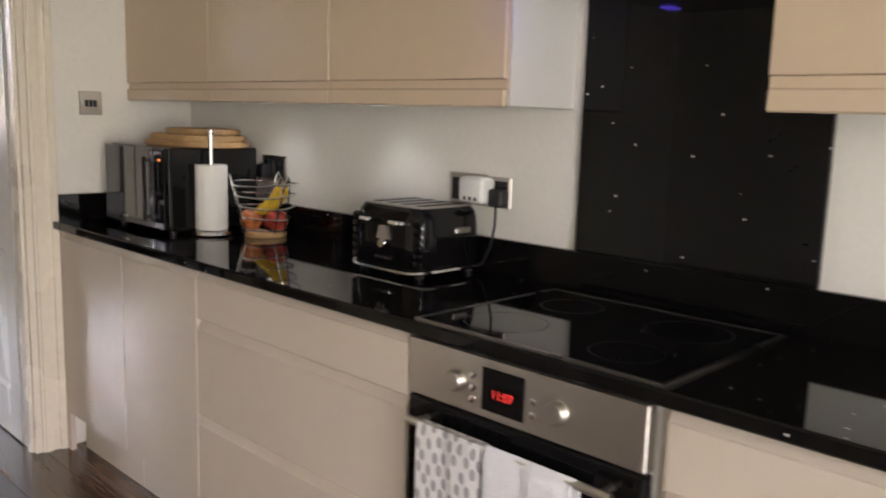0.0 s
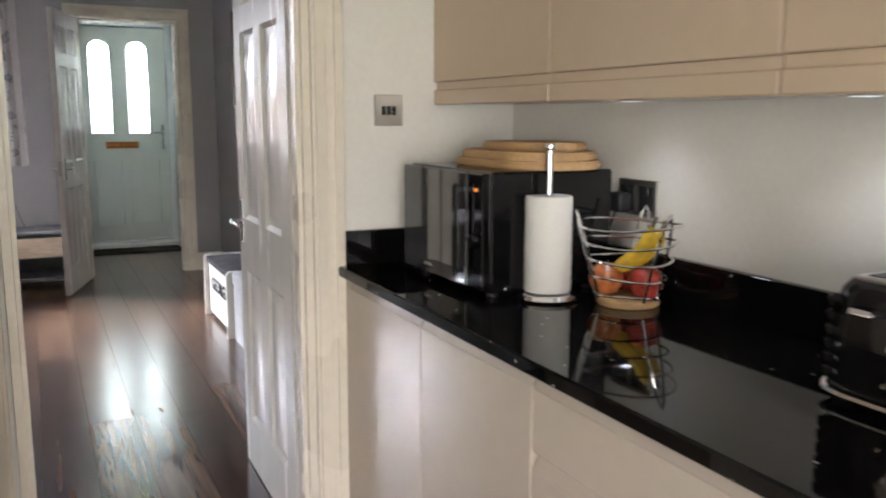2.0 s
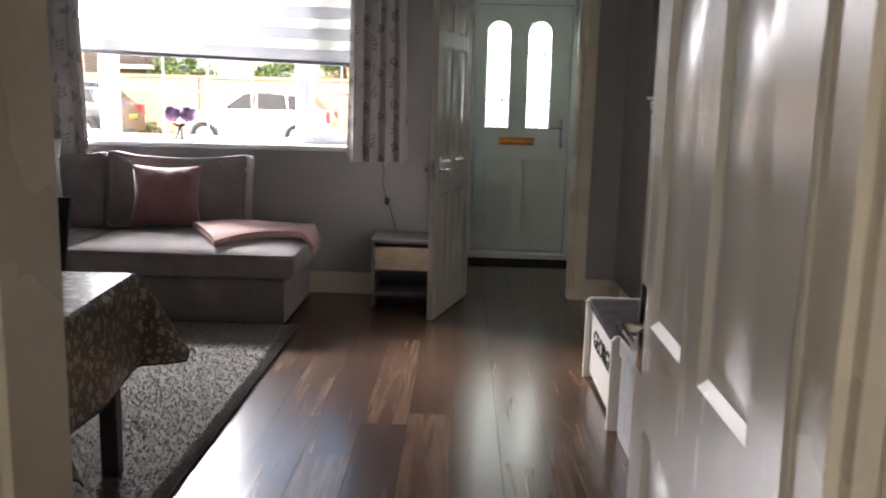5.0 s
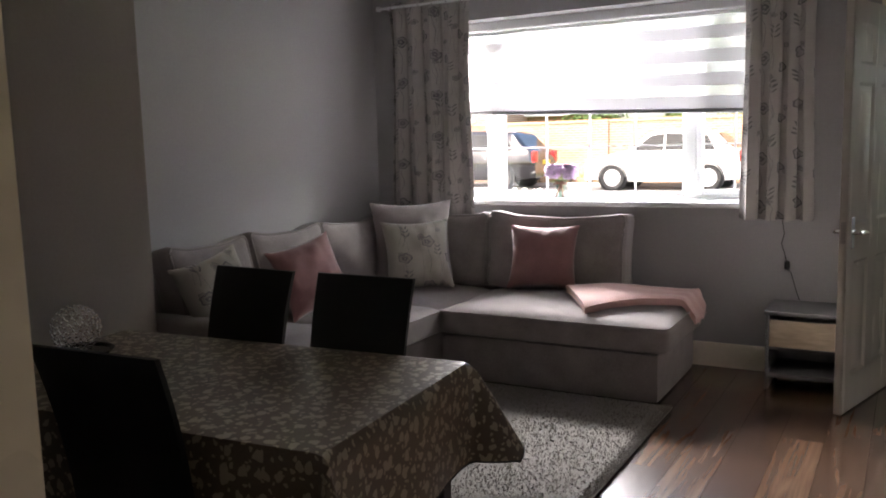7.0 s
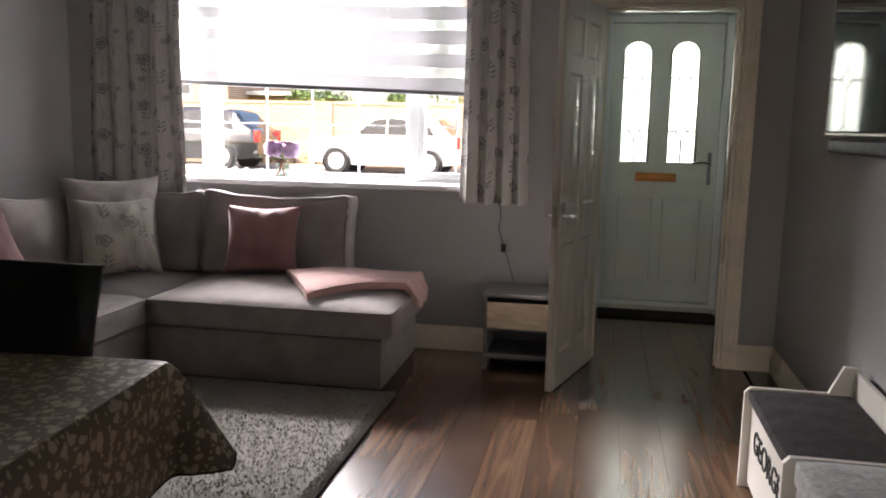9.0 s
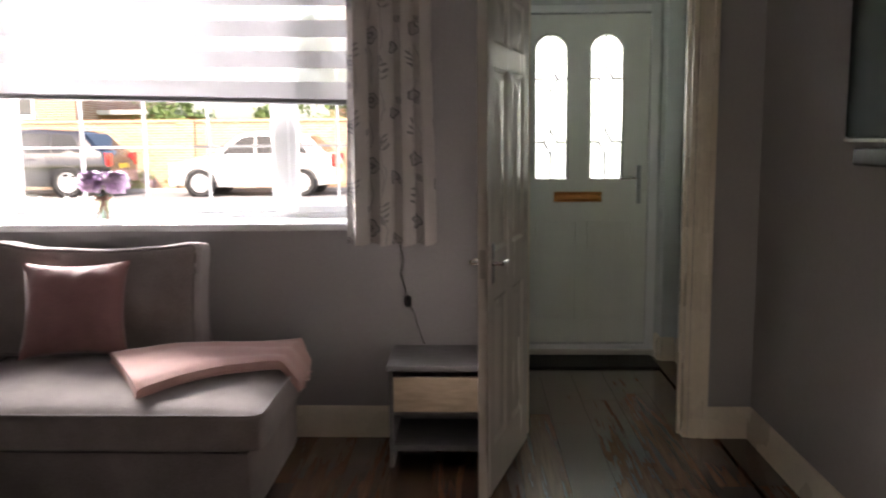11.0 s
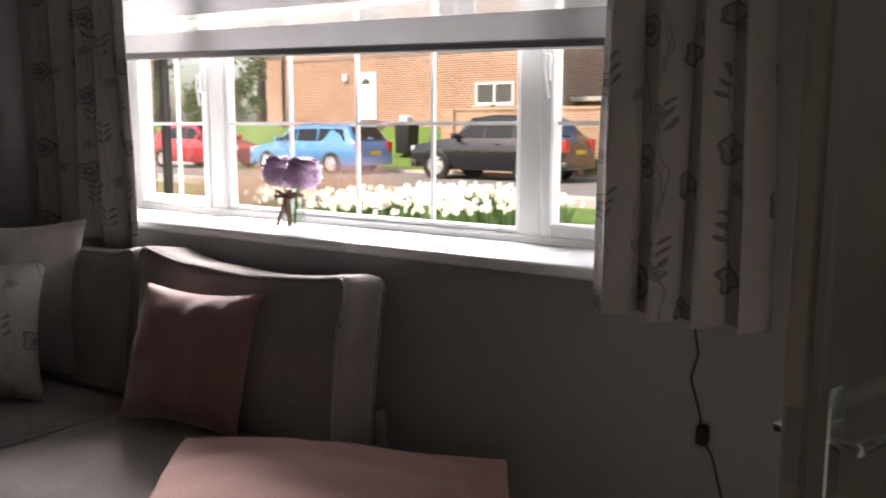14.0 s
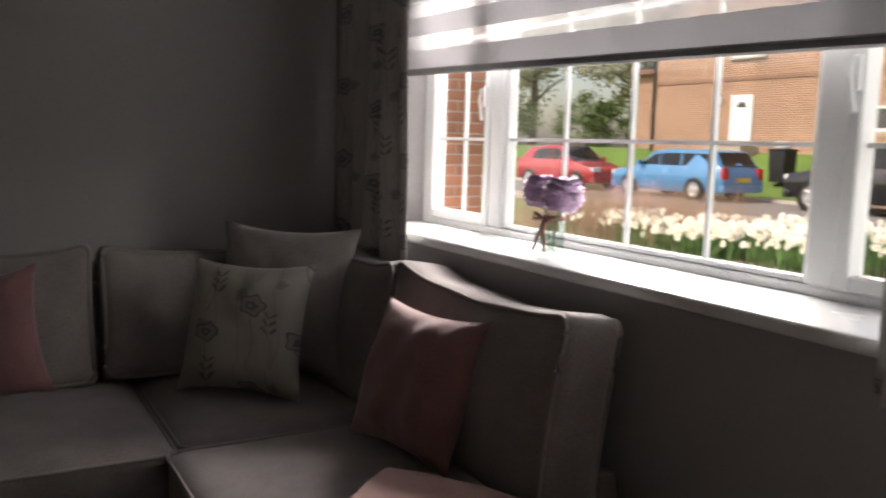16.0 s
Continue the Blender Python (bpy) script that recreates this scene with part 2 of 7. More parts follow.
M_STEEL = material("brushed_steel", (0.58, 0.55, 0.51), 0.34, 1.0, var=0.03, scale=2, fine=300, bump=0.015, stretch=(1, 1, 12))
M_CHROME = material("chrome", (0.85, 0.85, 0.86), 0.08, 1.0, var=0.03, scale=8)
M_BLACKGLASS = material("black_glass", (0.004, 0.004, 0.0045), 0.05, var=0.2, scale=3, spec=0.28)
M_BLACKGLOSS = material("black_gloss_plastic", (0.005, 0.005, 0.0055), 0.07, var=0.15, scale=6, spec=0.38)
M_BLACK = material("black_plastic", (0.015, 0.015, 0.016), 0.45, var=0.2, scale=10)
M_WHITEPLASTIC = material("white_plastic", (0.8, 0.8, 0.79), 0.35, var=0.03)
M_PAPER = material("kitchen_paper", (0.82, 0.80, 0.76), 0.95, var=0.04, scale=10, fine=200, bump=0.4, bump_scale=140)
M_BOARD = material("board_wood", (0.50, 0.31, 0.145), 0.55, var=0.2, scale=14, fine=90, bump=0.15, stretch=(1, 0.12, 1))
M_SOFA = material("sofa_weave", (0.285, 0.250, 0.245), 0.95, var=0.26, scale=7, fine=230, bump=0.7, bump_scale=210, sheen=0.3)
M_PIPING = material("sofa_piping", (0.29, 0.26, 0.255), 0.9, var=0.1, fine=300, sheen=0.2)
M_PINK = material("pink_velvet", (0.277, 0.132, 0.132), 0.75, var=0.2, scale=11, fine=220, bump=0.2, sheen=0.5)
M_THROW = material("pink_fleece", (0.60, 0.36, 0.33), 0.95, var=0.12, scale=9, fine=260, bump=0.4, sheen=0.4)
M_LEATHER = material("black_leather", (0.007, 0.007, 0.008), 0.5, var=0.25, scale=7, fine=160, bump=0.25)
M_DARKWOOD = material("dark_wood", (0.02, 0.016, 0.013), 0.4, var=0.2, scale=6)
M_GREYWOOD = material("grey_wood", (0.16, 0.16, 0.17), 0.55, var=0.22, scale=9, fine=70, bump=0.1, stretch=(0.2, 1, 1))
M_PALEWOOD = material("pale_drawer", (0.50, 0.40, 0.30), 0.22, var=0.18, scale=9, fine=50, stretch=(0.2, 1, 1))
M_VELVET = material("crushed_velvet", (0.22, 0.225, 0.24), 0.55, var=0.6, scale=16, fine=60, bump=0.8, bump_scale=28, sheen=0.6)
M_CREAM = material("cream_board", (0.74, 0.71, 0.66), 0.4, var=0.03)
M_BENCHPAD = material("bench_pad", (0.06, 0.055, 0.058), 0.95, var=0.35, scale=12, fine=120, bump=0.3, spec=0.1)
M_COPPER = material("brass", (0.56, 0.27, 0.09), 0.22, 1.0, var=0.08)
M_MAT = material("coir_mat", (0.018, 0.017, 0.016), 0.98, var=0.4, scale=40, fine=300, bump=0.8)
M_GLASS = pane_glass("window_glass")
M_FROST = pane_glass("frosted_glass", frosted=0.95)
M_LEAD = material("lead_strip", (0.20, 0.205, 0.21), 0.6)
M_BLIND = cloth_light("blind_cloth", (0.72, 0.72, 0.74), 0.31)
M_SHEER = cloth_light("blind_sheer", (0.75, 0.75, 0.77), 0.25, 0.62)
M_RED = glow("red_digits", (1.0, 0.05, 0.04), 0.06)
M_AMBER = glow("amber_digits", (1.0, 0.30, 0.04), 0.06)
M_LED = glow("lamp_lens", (0.9, 0.96, 1.0), 0.15)


def granite():
    m = material("black_granite", (0.0045, 0.0042, 0.0042), 0.04, var=0.3, scale=20, fine=90, spec=0.2)
    N, L, p = shader(m)
    tc, vo, cr = N.new("ShaderNodeTexCoord"), N.new("ShaderNodeTexVoronoi"), N.new("ShaderNodeMath")
    vo.inputs["Scale"].default_value = 21
    cr.operation, cr.inputs[1].default_value = "LESS_THAN", 0.055
    L.new(tc.outputs["Object"], vo.inputs["Vector"])
    L.new(vo.outputs["Distance"], cr.inputs[0])
    mx = N.new("ShaderNodeMix")
    mx.data_type = "RGBA"
    src = p.inputs["Base Color"].links[0].from_socket
    L.new(cr.outputs[0], mx.inputs["Factor"])
    L.new(src, mx.inputs["A"])
    mx.inputs["B"].default_value = (0.85, 0.80, 0.74, 1)
    L.new(mx.outputs["Result"], p.inputs["Base Color"])
    return m


M_GRANITE = granite()


def laminate():
    """Dark brown laminate: streaky grain along the board, each board its own shade and its own cut of the grain."""
    m = bpy.data.materials.new("floor_laminate")
    m.use_nodes = True
    N, L, p = shader(m)
    oi, ad, tc = N.new("ShaderNodeObjectInfo"), N.new("ShaderNodeVectorMath"), N.new("ShaderNodeTexCoord")
    ad.operation = "MULTIPLY_ADD"
    ad.inputs[1].default_value = (37, 53, 11)
    L.new(oi.outputs["Random"], ad.inputs[0])
    L.new(tc.outputs["Object"], ad.inputs[2])

    def streaks(sx, sy, detail, warp):
        mp, n = N.new("ShaderNodeMapping"), N.new("ShaderNodeTexNoise")
        mp.inputs["Scale"].default_value = (sx, sy, 1)
        n.inputs["Scale"].default_value, n.inputs["Detail"].default_value, n.inputs["Distortion"].default_value = 1.0, detail, warp
        L.new(ad.outputs[0], mp.inputs["Vector"])
        L.new(mp.outputs["Vector"], n.inputs["Vector"])
        return n.outputs["Fac"]

    def blend(a, k, b):
        n = N.new("ShaderNodeMath")
        n.operation, n.inputs[1].default_value = "MULTIPLY_ADD", k
        L.new(a, n.inputs[0])
        if isinstance(b, float):
            n.inputs[2].default_value = b
        else:
            L.new(b, n.inputs[2])
        return n.outputs[0]

    fine, broad = streaks(95, 3.2, 5, 0.5), streaks(17, 1.3, 3, 1.2)
    tone = blend(oi.outputs["Random"], 0.40, blend(broad, 0.85, blend(fine, 0.42, -0.34)))
    cr = N.new("ShaderNodeValToRGB")
    el = cr.color_ramp.elements
    el[0].position, el[0].color = 0.12, (0.030, 0.017, 0.012, 1)
    el[1].position, el[1].color = 0.95, (0.215, 0.128, 0.080, 1)
    mid = el.new(0.5)
    mid.color = (0.095, 0.052, 0.034, 1)
    L.new(tone, cr.inputs["Fac"])
    L.new(cr.outputs["Color"], p.inputs["Base Color"])
    L.new(blend(broad, 0.08, 0.18), p.inputs["Roughness"])
    p.inputs["Specular IOR Level"].default_value = 0.95
    return m


M_FLOOR = laminate()


def printed(name, base, ink, through=0.0, seed=0.0, up=1.0):
    """Cloth printed with line-drawn poppies on tall stems, leaf sprigs and buds (uv in metres; up: 1 where v runs down the cloth)."""
    m = material(name, base, 0.9, var=0.10, scale=5, fine=300, bump=0.25, bump_scale=350, sheen=0.15)
    N, L, p = shader(m)
    uv = N.new("ShaderNodeUVMap")
    uv.uv_map = "cloth"

    def op(kind, a, b=None, c=None):
        n = N.new("ShaderNodeMath")
        n.operation = kind
        for i, q in enumerate((a, b, c)):
            if q is None:
                continue
            if isinstance(q, (int, float)):
                n.inputs[i].default_value = q
            else:
                L.new(q, n.inputs[i])
        return n.outputs[0]

    warp = N.new("ShaderNodeTexNoise")
    warp.inputs["Scale"].default_value, warp.inputs["Detail"].default_value = 9, 2
    L.new(uv.outputs[0], warp.inputs["Vector"])
    wob, xy = N.new("ShaderNodeSeparateColor"), N.new("ShaderNodeSeparateXYZ")
    L.new(warp.outputs["Color"], wob.inputs[0])
    L.new(uv.outputs[0], xy.inputs[0])
    U = op("ADD", op("MULTIPLY_ADD", wob.outputs[0], 0.050, xy.outputs[0]), 7.3 + seed)
    V = op("ADD", op("MULTIPLY", op("MULTIPLY_ADD", wob.outputs[1], 0.050, xy.outputs[1]), up), 11.1 + seed * 0.6)

    def cell(w, h, du, dv):
        """Place inside a grid whose columns are shifted against one another, measured from the cell's middle."""
        u = op("DIVIDE", op("ADD", U, du), w)
        col = op("FLOOR", u)
        shift = op("FRACT", op("MULTIPLY", op("SINE", op("MULTIPLY", col, 12.9898)), 43.758))
        v = op("ADD", op("DIVIDE", op("ADD", V, dv), h), shift)
        a = op("MULTIPLY", op("SUBTRACT", op("FRACT", u), 0.5), w)
        b = op("MULTIPLY", op("SUBTRACT", op("FRACT", v), 0.5), h)
        return a, b

    def both(*q):
        r = q[0]
        for k in q[1:]:
            r = op("MULTIPLY", r, k)
        return r

    def poppy(a, b, r, b0, dark):
        y = op("SUBTRACT", b, b0)
        ang = op("ARCTAN2", y, a)
        rim = op("MULTIPLY_ADD", op("COSINE", op("MULTIPLY", ang, 5.0)), 0.13, 1.0)
        d = op("DIVIDE", op("SQRT", op("ADD", op("POWER", op("DIVIDE", a, r), 2.0), op("POWER", op("DIVIDE", y, r * 0.8), 2.0))), rim)
        line = both(op("LESS_THAN", op("ABSOLUTE", op("SUBTRACT", d, 0.93)), 0.085), dark)
        heart = both(op("LESS_THAN", op("ABSOLUTE", op("SUBTRACT", d, 0.30)), 0.13), dark)
        vein = both(op("LESS_THAN", op("ABSOLUTE", op("SINE", op("MULTIPLY", ang, 7.0))), 0.20), op("LESS_THAN", d, 0.85), op("GREATER_THAN", d, 0.4), 0.38)
        wash = both(op("LESS_THAN", d, 0.9), 0.30)
        return op("MAXIMUM", op("MAXIMUM", line, heart), op("MAXIMUM", vein, wash))

    def stem(a, b, bend, b0, thin, dark):
        off = op("MULTIPLY", op("SINE", op("MULTIPLY", b, 21.0)), bend)
        return both(op("LESS_THAN", op("ABSOLUTE", op("SUBTRACT", a, off)), thin), op("GREATER_THAN", b, b0), dark)

    def sprig(a, b, lo, hi, step, reach, dark):
        s = op("SUBTRACT", op("ABSOLUTE", a), reach)
        q = op("ADD", op("SUBTRACT", op("FLOORED_MODULO", b, step), step * 0.5), op("MULTIPLY", s, 0.75))
        d = op("ADD", op("POWER", op("DIVIDE", s, reach * 0.85), 2.0), op("POWER", op("DIVIDE", q, step * 0.24), 2.0))
        return both(op("LESS_THAN", d, 1.0), op("GREATER_THAN", b, lo), op("LESS_THAN", b, hi), dark)

    marks = []
    a, b = cell(0.165, 0.29, 0.0, 0.0)
    marks += [poppy(a, b, 0.043, -0.07, 0.80), stem(a, b, 0.012, -0.04, 0.0016, 0.6)]
    a, b = cell(0.210, 0.31, 0.06, 0.13)
    marks += [sprig(a, b, -0.10, -0.025, 0.026, 0.015, 0.7), stem(a, b, 0.010, -0.11, 0.0012, 0.5)]
    a, b = cell(0.135, 0.36, 0.03, 0.22)
    marks += [poppy(a, b, 0.021, -0.12, 0.7), stem(a, b, 0.012, -0.11, 0.0011, 0.5)]
    total = marks[0]
    for q in marks[1:]:
        total = op("MAXIMUM", total, q)
    fade = op("MULTIPLY_ADD", wob.outputs[2], 0.6, 0.62)
    mx = N.new("ShaderNodeMix")
    mx.data_type = "RGBA"
    L.new(op("MINIMUM", op("MULTIPLY", total, fade), 0.95), mx.inputs["Factor"])
    L.new(p.inputs["Base Color"].links[0].from_socket, mx.inputs["A"])
    mx.inputs["B"].default_value = (*ink, 1)
    L.new(mx.outputs["Result"], p.inputs["Base Color"])
    if through:
        tl, ms = N.new("ShaderNodeBsdfTranslucent"), N.new("ShaderNodeMixShader")
        L.new(mx.outputs["Result"], tl.inputs["Color"])
        ms.inputs[0].default_value = through
        L.new(p.outputs[0], ms.inputs[1])
        L.new(tl.outputs[0], ms.inputs[2])
        L.new(ms.outputs[0], N["Material Output"].inputs["Surface"])
    return m


M_CURTAIN = printed("printed_curtain", (0.48, 0.455, 0.44), (0.075, 0.075, 0.095), 0.09)
M_FLORAL = printed("printed_cushion", (0.37, 0.34, 0.30), (0.06, 0.06, 0.08), 0.0, 3.1, -1.0)


def butterfly_cloth():
    """Wipe-clean brown table cover scattered with pale winged marks."""
    m = material("table_cover", (0.145, 0.108, 0.074), 0.35, var=0.12, scale=8, fine=160, coat=0.15, bump=0.05)
    N, L, p = shader(m)
    uv = N.new("ShaderNodeUVMap")
    uv.uv_map = "cloth"
    no = N.new("ShaderNodeTexNoise")
    no.inputs["Scale"].default_value, no.inputs["Detail"].default_value = 30, 2
    ad = N.new("ShaderNodeVectorMath")
    ad.operation = "MULTIPLY_ADD"
    ad.inputs[1].default_value = (0.035, 0.035, 0)
    L.new(uv.outputs[0], no.inputs["Vector"])
    L.new(no.outputs["Color"], ad.inputs[0])
    L.new(uv.outputs[0], ad.inputs[2])
    fac = None
    for s, lim in ((19, 0.25), (34, 0.19)):
        v, lt = N.new("ShaderNodeTexVoronoi"), N.new("ShaderNodeMath")
        v.voronoi_dimensions = "2D"
        v.inputs["Scale"].default_value = s
        lt.operation, lt.inputs[1].default_value = "LESS_THAN", lim
        L.new(ad.outputs[0], v.inputs["Vector"])
        L.new(v.outputs["Distance"], lt.inputs[0])
        if fac is None:
            fac = lt.outputs[0]
        else:
            mxm = N.new("ShaderNodeMath")
            mxm.operation = "MAXIMUM"
            L.new(fac, mxm.inputs[0])
            L.new(lt.outputs[0], mxm.inputs[1])
            fac = mxm.outputs[0]
    sc = N.new("ShaderNodeMath")
    sc.operation, sc.inputs[1].default_value = "MULTIPLY", 0.85
    L.new(fac, sc.inputs[0])
    mx = N.new("ShaderNodeMix")
    mx.data_type = "RGBA"
    L.new(sc.outputs[0], mx.inputs["Factor"])
    L.new(p.inputs["Base Color"].links[0].from_socket, mx.inputs["A"])
    mx.inputs["B"].default_value = (0.50, 0.43, 0.31, 1)
    L.new(mx.outputs["Result"], p.inputs["Base Color"])
    return m


M_TABLECLOTH = butterfly_cloth()


def brick_mat(name, a, b, mortar, scale=1.0):
    m = material(name, a, 0.85, var=0.1)
    N, L, p = shader(m)
    tc, sep, cmb = N.new("ShaderNodeTexCoord"), N.new("ShaderNodeSeparateXYZ"), N.new("ShaderNodeCombineXYZ")
    L.new(tc.outputs["Object"], sep.inputs[0])
    ad = N.new("ShaderNodeMath")
    L.new(sep.outputs[0], ad.inputs[0])
    L.new(sep.outputs[1], ad.inputs[1])
    L.new(ad.outputs[0], cmb.inputs[0])
    L.new(sep.outputs[2], cmb.inputs[1])
    br = N.new("ShaderNodeTexBrick")
    br.inputs["Color1"].default_value, br.inputs["Color2"].default_value, br.inputs["Mortar"].default_value = (*a, 1), (*b, 1), (*mortar, 1)
    br.inputs["Scale"].default_value = scale
    br.inputs["Mortar Size"].default_value, br.inputs["Brick Width"].default_value, br.inputs["Row Height"].default_value = 0.012, 0.225, 0.075
    L.new(cmb.outputs[0], br.inputs["Vector"])
    no = N.new("ShaderNodeTexNoise")
    no.inputs["Scale"].default_value = 0.7
    L.new(tc.outputs["Object"], no.inputs["Vector"])
    hs = N.new("ShaderNodeHueSaturation")
    mr = N.new("ShaderNodeMapRange")
    mr.inputs["To Min"].default_value, mr.inputs["To Max"].default_value = 0.75, 1.25
    L.new(no.outputs["Fac"], mr.inputs["Value"])
    L.new(mr.outputs[0], hs.inputs["Value"])
    L.new(br.outputs["Color"], hs.inputs["Color"])
    L.new(hs.outputs["Color"], p.inputs["Base Color"])
    bu = N.new("ShaderNodeBump")
    bu.inputs["Strength"].default_value, bu.inputs["Distance"].default_value, bu.invert = 0.6, 0.01, True
    L.new(br.outputs["Fac"], bu.inputs["Height"])
    L.new(bu.outputs["Normal"], p.inputs["Normal"])
    return m


M_BRICK_HOUSE = brick_mat("house_brick", (0.37, 0.165, 0.09), (0.25, 0.10, 0.055), (0.52, 0.43, 0.34))
M_BRICK_WALL = brick_mat("garden_wall_brick", (0.46, 0.27, 0.15), (0.36, 0.19, 0.10), (0.45, 0.38, 0.30))
M_BRICK = material("brick", (0.42, 0.17, 0.10), 0.85, var=0.3, scale=20, fine=160, bump=0.4, rand=0.5)
M_MORTAR = material("mortar", (0.45, 0.40, 0.34), 0.95, var=0.1, fine=200, bump=0.3)
M_GRASS = material("grass", (0.11, 0.20, 0.035), 0.9, var=0.4, scale=0.8, fine=40, bump=0.6, bump_scale=60)
M_ASPHALT = material("asphalt", (0.20, 0.195, 0.19), 0.9, var=0.15, scale=0.6, fine=120, bump=0.4)
M_PAVE = material("paving", (0.42, 0.37, 0.31), 0.9, var=0.15, scale=1, fine=60, bump=0.3)
M_KERB = material("kerb_stone", (0.45, 0.43, 0.40), 0.9, var=0.1)
M_ROOF = material("roof_tile", (0.20, 0.11, 0.08), 0.85, var=0.2, scale=3, fine=30, bump=0.5)
M_SOIL = material("soil", (0.14, 0.09, 0.06), 0.95, var=0.3, scale=4, fine=60, bump=0.6)
M_LEAF = material("leaf", (0.09, 0.14, 0.035), 0.6, var=0.4, scale=3, fine=30)
M_SPRINGLEAF = material("spring_leaf", (0.33, 0.34, 0.15), 0.6, var=0.4, scale=3, fine=30)
M_BARK = material("bark", (0.14, 0.11, 0.08), 0.9, var=0.3, scale=12, bump=0.6)
M_TWIG = material("dry_twig", (0.34, 0.23, 0.16), 0.9, var=0.3, scale=10)
M_DAFFLEAF = material("daffodil_leaf", (0.10, 0.20, 0.06), 0.6, var=0.4, scale=3, fine=30)
M_DAFF = material("daffodil_petal", (0.85, 0.84, 0.76), 0.7, var=0.1, scale=8)
M_TYRE = material("tyre_rubber", (0.02, 0.02, 0.02), 0.85, var=0.2)
M_ALLOY = material("alloy_wheel", (0.65, 0.65, 0.66), 0.3, 0.8, var=0.05)
M_CARGLASS = material("car_glass", (0.009, 0.012, 0.013), 0.08, var=0.1, spec=0.35)
M_TAIL = material("tail_lamp_red", (0.5, 0.02, 0.02), 0.15, coat=0.5)
M_HEADLAMP = material("headlamp_lens", (0.7, 0.72, 0.74), 0.1, coat=0.5)
M_PLATE = material("yellow_plate", (0.75, 0.55, 0.05), 0.4)


# ---- the setting ----
def wall(name, x0, y0, x1, y1, z1, mat, holes=(), along="x", z0=0.0):
    """A wall between two corners with openings (a0, a1, low, high) along it."""
    bm = bm_new()
    lo, hi = (x0, x1) if along == "x" else (y0, y1)

    def slab(a, b, c, d):
        if b - a < 1e-4 or d - c < 1e-4:
            return
        if along == "x":
            box(bm, a, y0, c, b, y1, d)
        else:
            box(bm, x0, a, c, x1, b, d)

    at = lo
    for a, b, c, d in sorted(holes):
        slab(at, a, z0, z1)
        slab(a, b, z0, c)
        slab(a, b, d, z1)
        at = b
    slab(at, hi, z0, z1)
    return solid(name, bm, mat, kind="structure", smooth=0)


CEIL = 2.62
KX, LX, LW, DIV, FRONT = 1.885, 1.96, -2.60, 3.757, 8.90
# kitchen
wall("wall_kitchen_right", KX, -2.2, KX + 0.14, DIV, CEIL, M_WHITE_WALL, along="y")
wall("wall_kitchen_left", -2.35, -2.2, -2.2, DIV, CEIL, M_WHITE_WALL, along="y")
# the opening holds glazed doors added out of view
wall("wall_kitchen_back", -2.35, -2.35, KX + 0.14, -2.2, CEIL, M_WHITE_WALL, [(-1.5, 0.3, 0.05, 2.1)])
# between kitchen and living room: a skin for each room's paint
DOOR_K = (0.432, 1.225, 0.0, 2.06)
wall("wall_divider_kitchen", -2.75, DIV, LX + 0.14, DIV + 0.06, CEIL, M_WHITE_WALL, [DOOR_K])
wall("wall_divider_living", -2.75, DIV + 0.06, LX + 0.14, DIV + 0.15, CEIL, M_WALL, [DOOR_K])
# living room
wall("wall_living_right", LX, DIV + 0.15, LX + 0.14, FRONT, CEIL, M_WALL, along="y")
wall("wall_living_left", LW - 0.15, DIV + 0.15, LW, FRONT, CEIL, M_WALL, along="y")
WIN = (-2.31, 0.27, 1.01, 2.30)
DOOR_H = (0.875, 1.665, 0.0, 2.13)
wall("wall_front", LW - 0.15, FRONT, 0.60, FRONT + 0.30, CEIL, M_WALL, [WIN])
wall("wall_front_hall", 0.60, FRONT, LX + 0.14, FRONT + 0.12, CEIL, M_WALL, [DOOR_H])
wall("wall_front_outer", LW - 0.15, FRONT + 0.30, 0.62, FRONT + 0.36, CEIL, M_BRICK_HOUSE, [WIN])
solid("wall_chimney_breast", box(bm_new(), LW, 4.55, 0, -2.2, 6.33, CEIL, 0.004, 1), M_BREAST, kind="structure", smooth=0)
# porch
PY = 10.46
wall("wall_porch_left", 0.62, FRONT + 0.12, 0.78, PY + 0.1, 2.45, M_PORCH, along="y")
wall("wall_porch_right", 1.95, FRONT + 0.12, 2.10, PY + 0.1, 2.45, M_PORCH, along="y")
wall("wall_porch_front", 0.78, PY - 0.02, 1.95, PY + 0.1, 2.45, M_PORCH, [(0.905, 1.825, 0.0, 2.26)])
solid("wall_porch_return", box(bm_new(), 1.845, 10.30, 0, 1.95, PY - 0.02, 2.45), M_PORCH, kind="structure", smooth=0)
solid("ceiling_porch", box(bm_new(), 0.62, FRONT + 0.12, 2.45, 2.10, PY + 0.1, 2.6), M_CEIL, kind="structure", smooth=0)
solid("ceiling_living", box(bm_new(), LW - 0.15, DIV + 0.06, CEIL, LX + 0.14, FRONT + 0.36, CEIL + 0.15), M_CEIL, kind="structure", smooth=0)
solid("ceiling_kitchen", box(bm_new(), -2.35, -2.35, CEIL, LX + 0.14, DIV + 0.06, CEIL + 0.15), M_CEIL, kind="structure", smooth=0)
solid("subfloor", box(bm_new(), -2.75, -2.35, -0.16, 2.10, PY + 0.1, -0.022), M_DARKWOOD, kind="structure", smooth=0)
# plain blocks over the outside of the house
solid("roof_slab", box(bm_new(), -3.2, -2.7, 2.80, 2.6, 9.35, 2.95), M_ROOF, kind="structure", smooth=0)


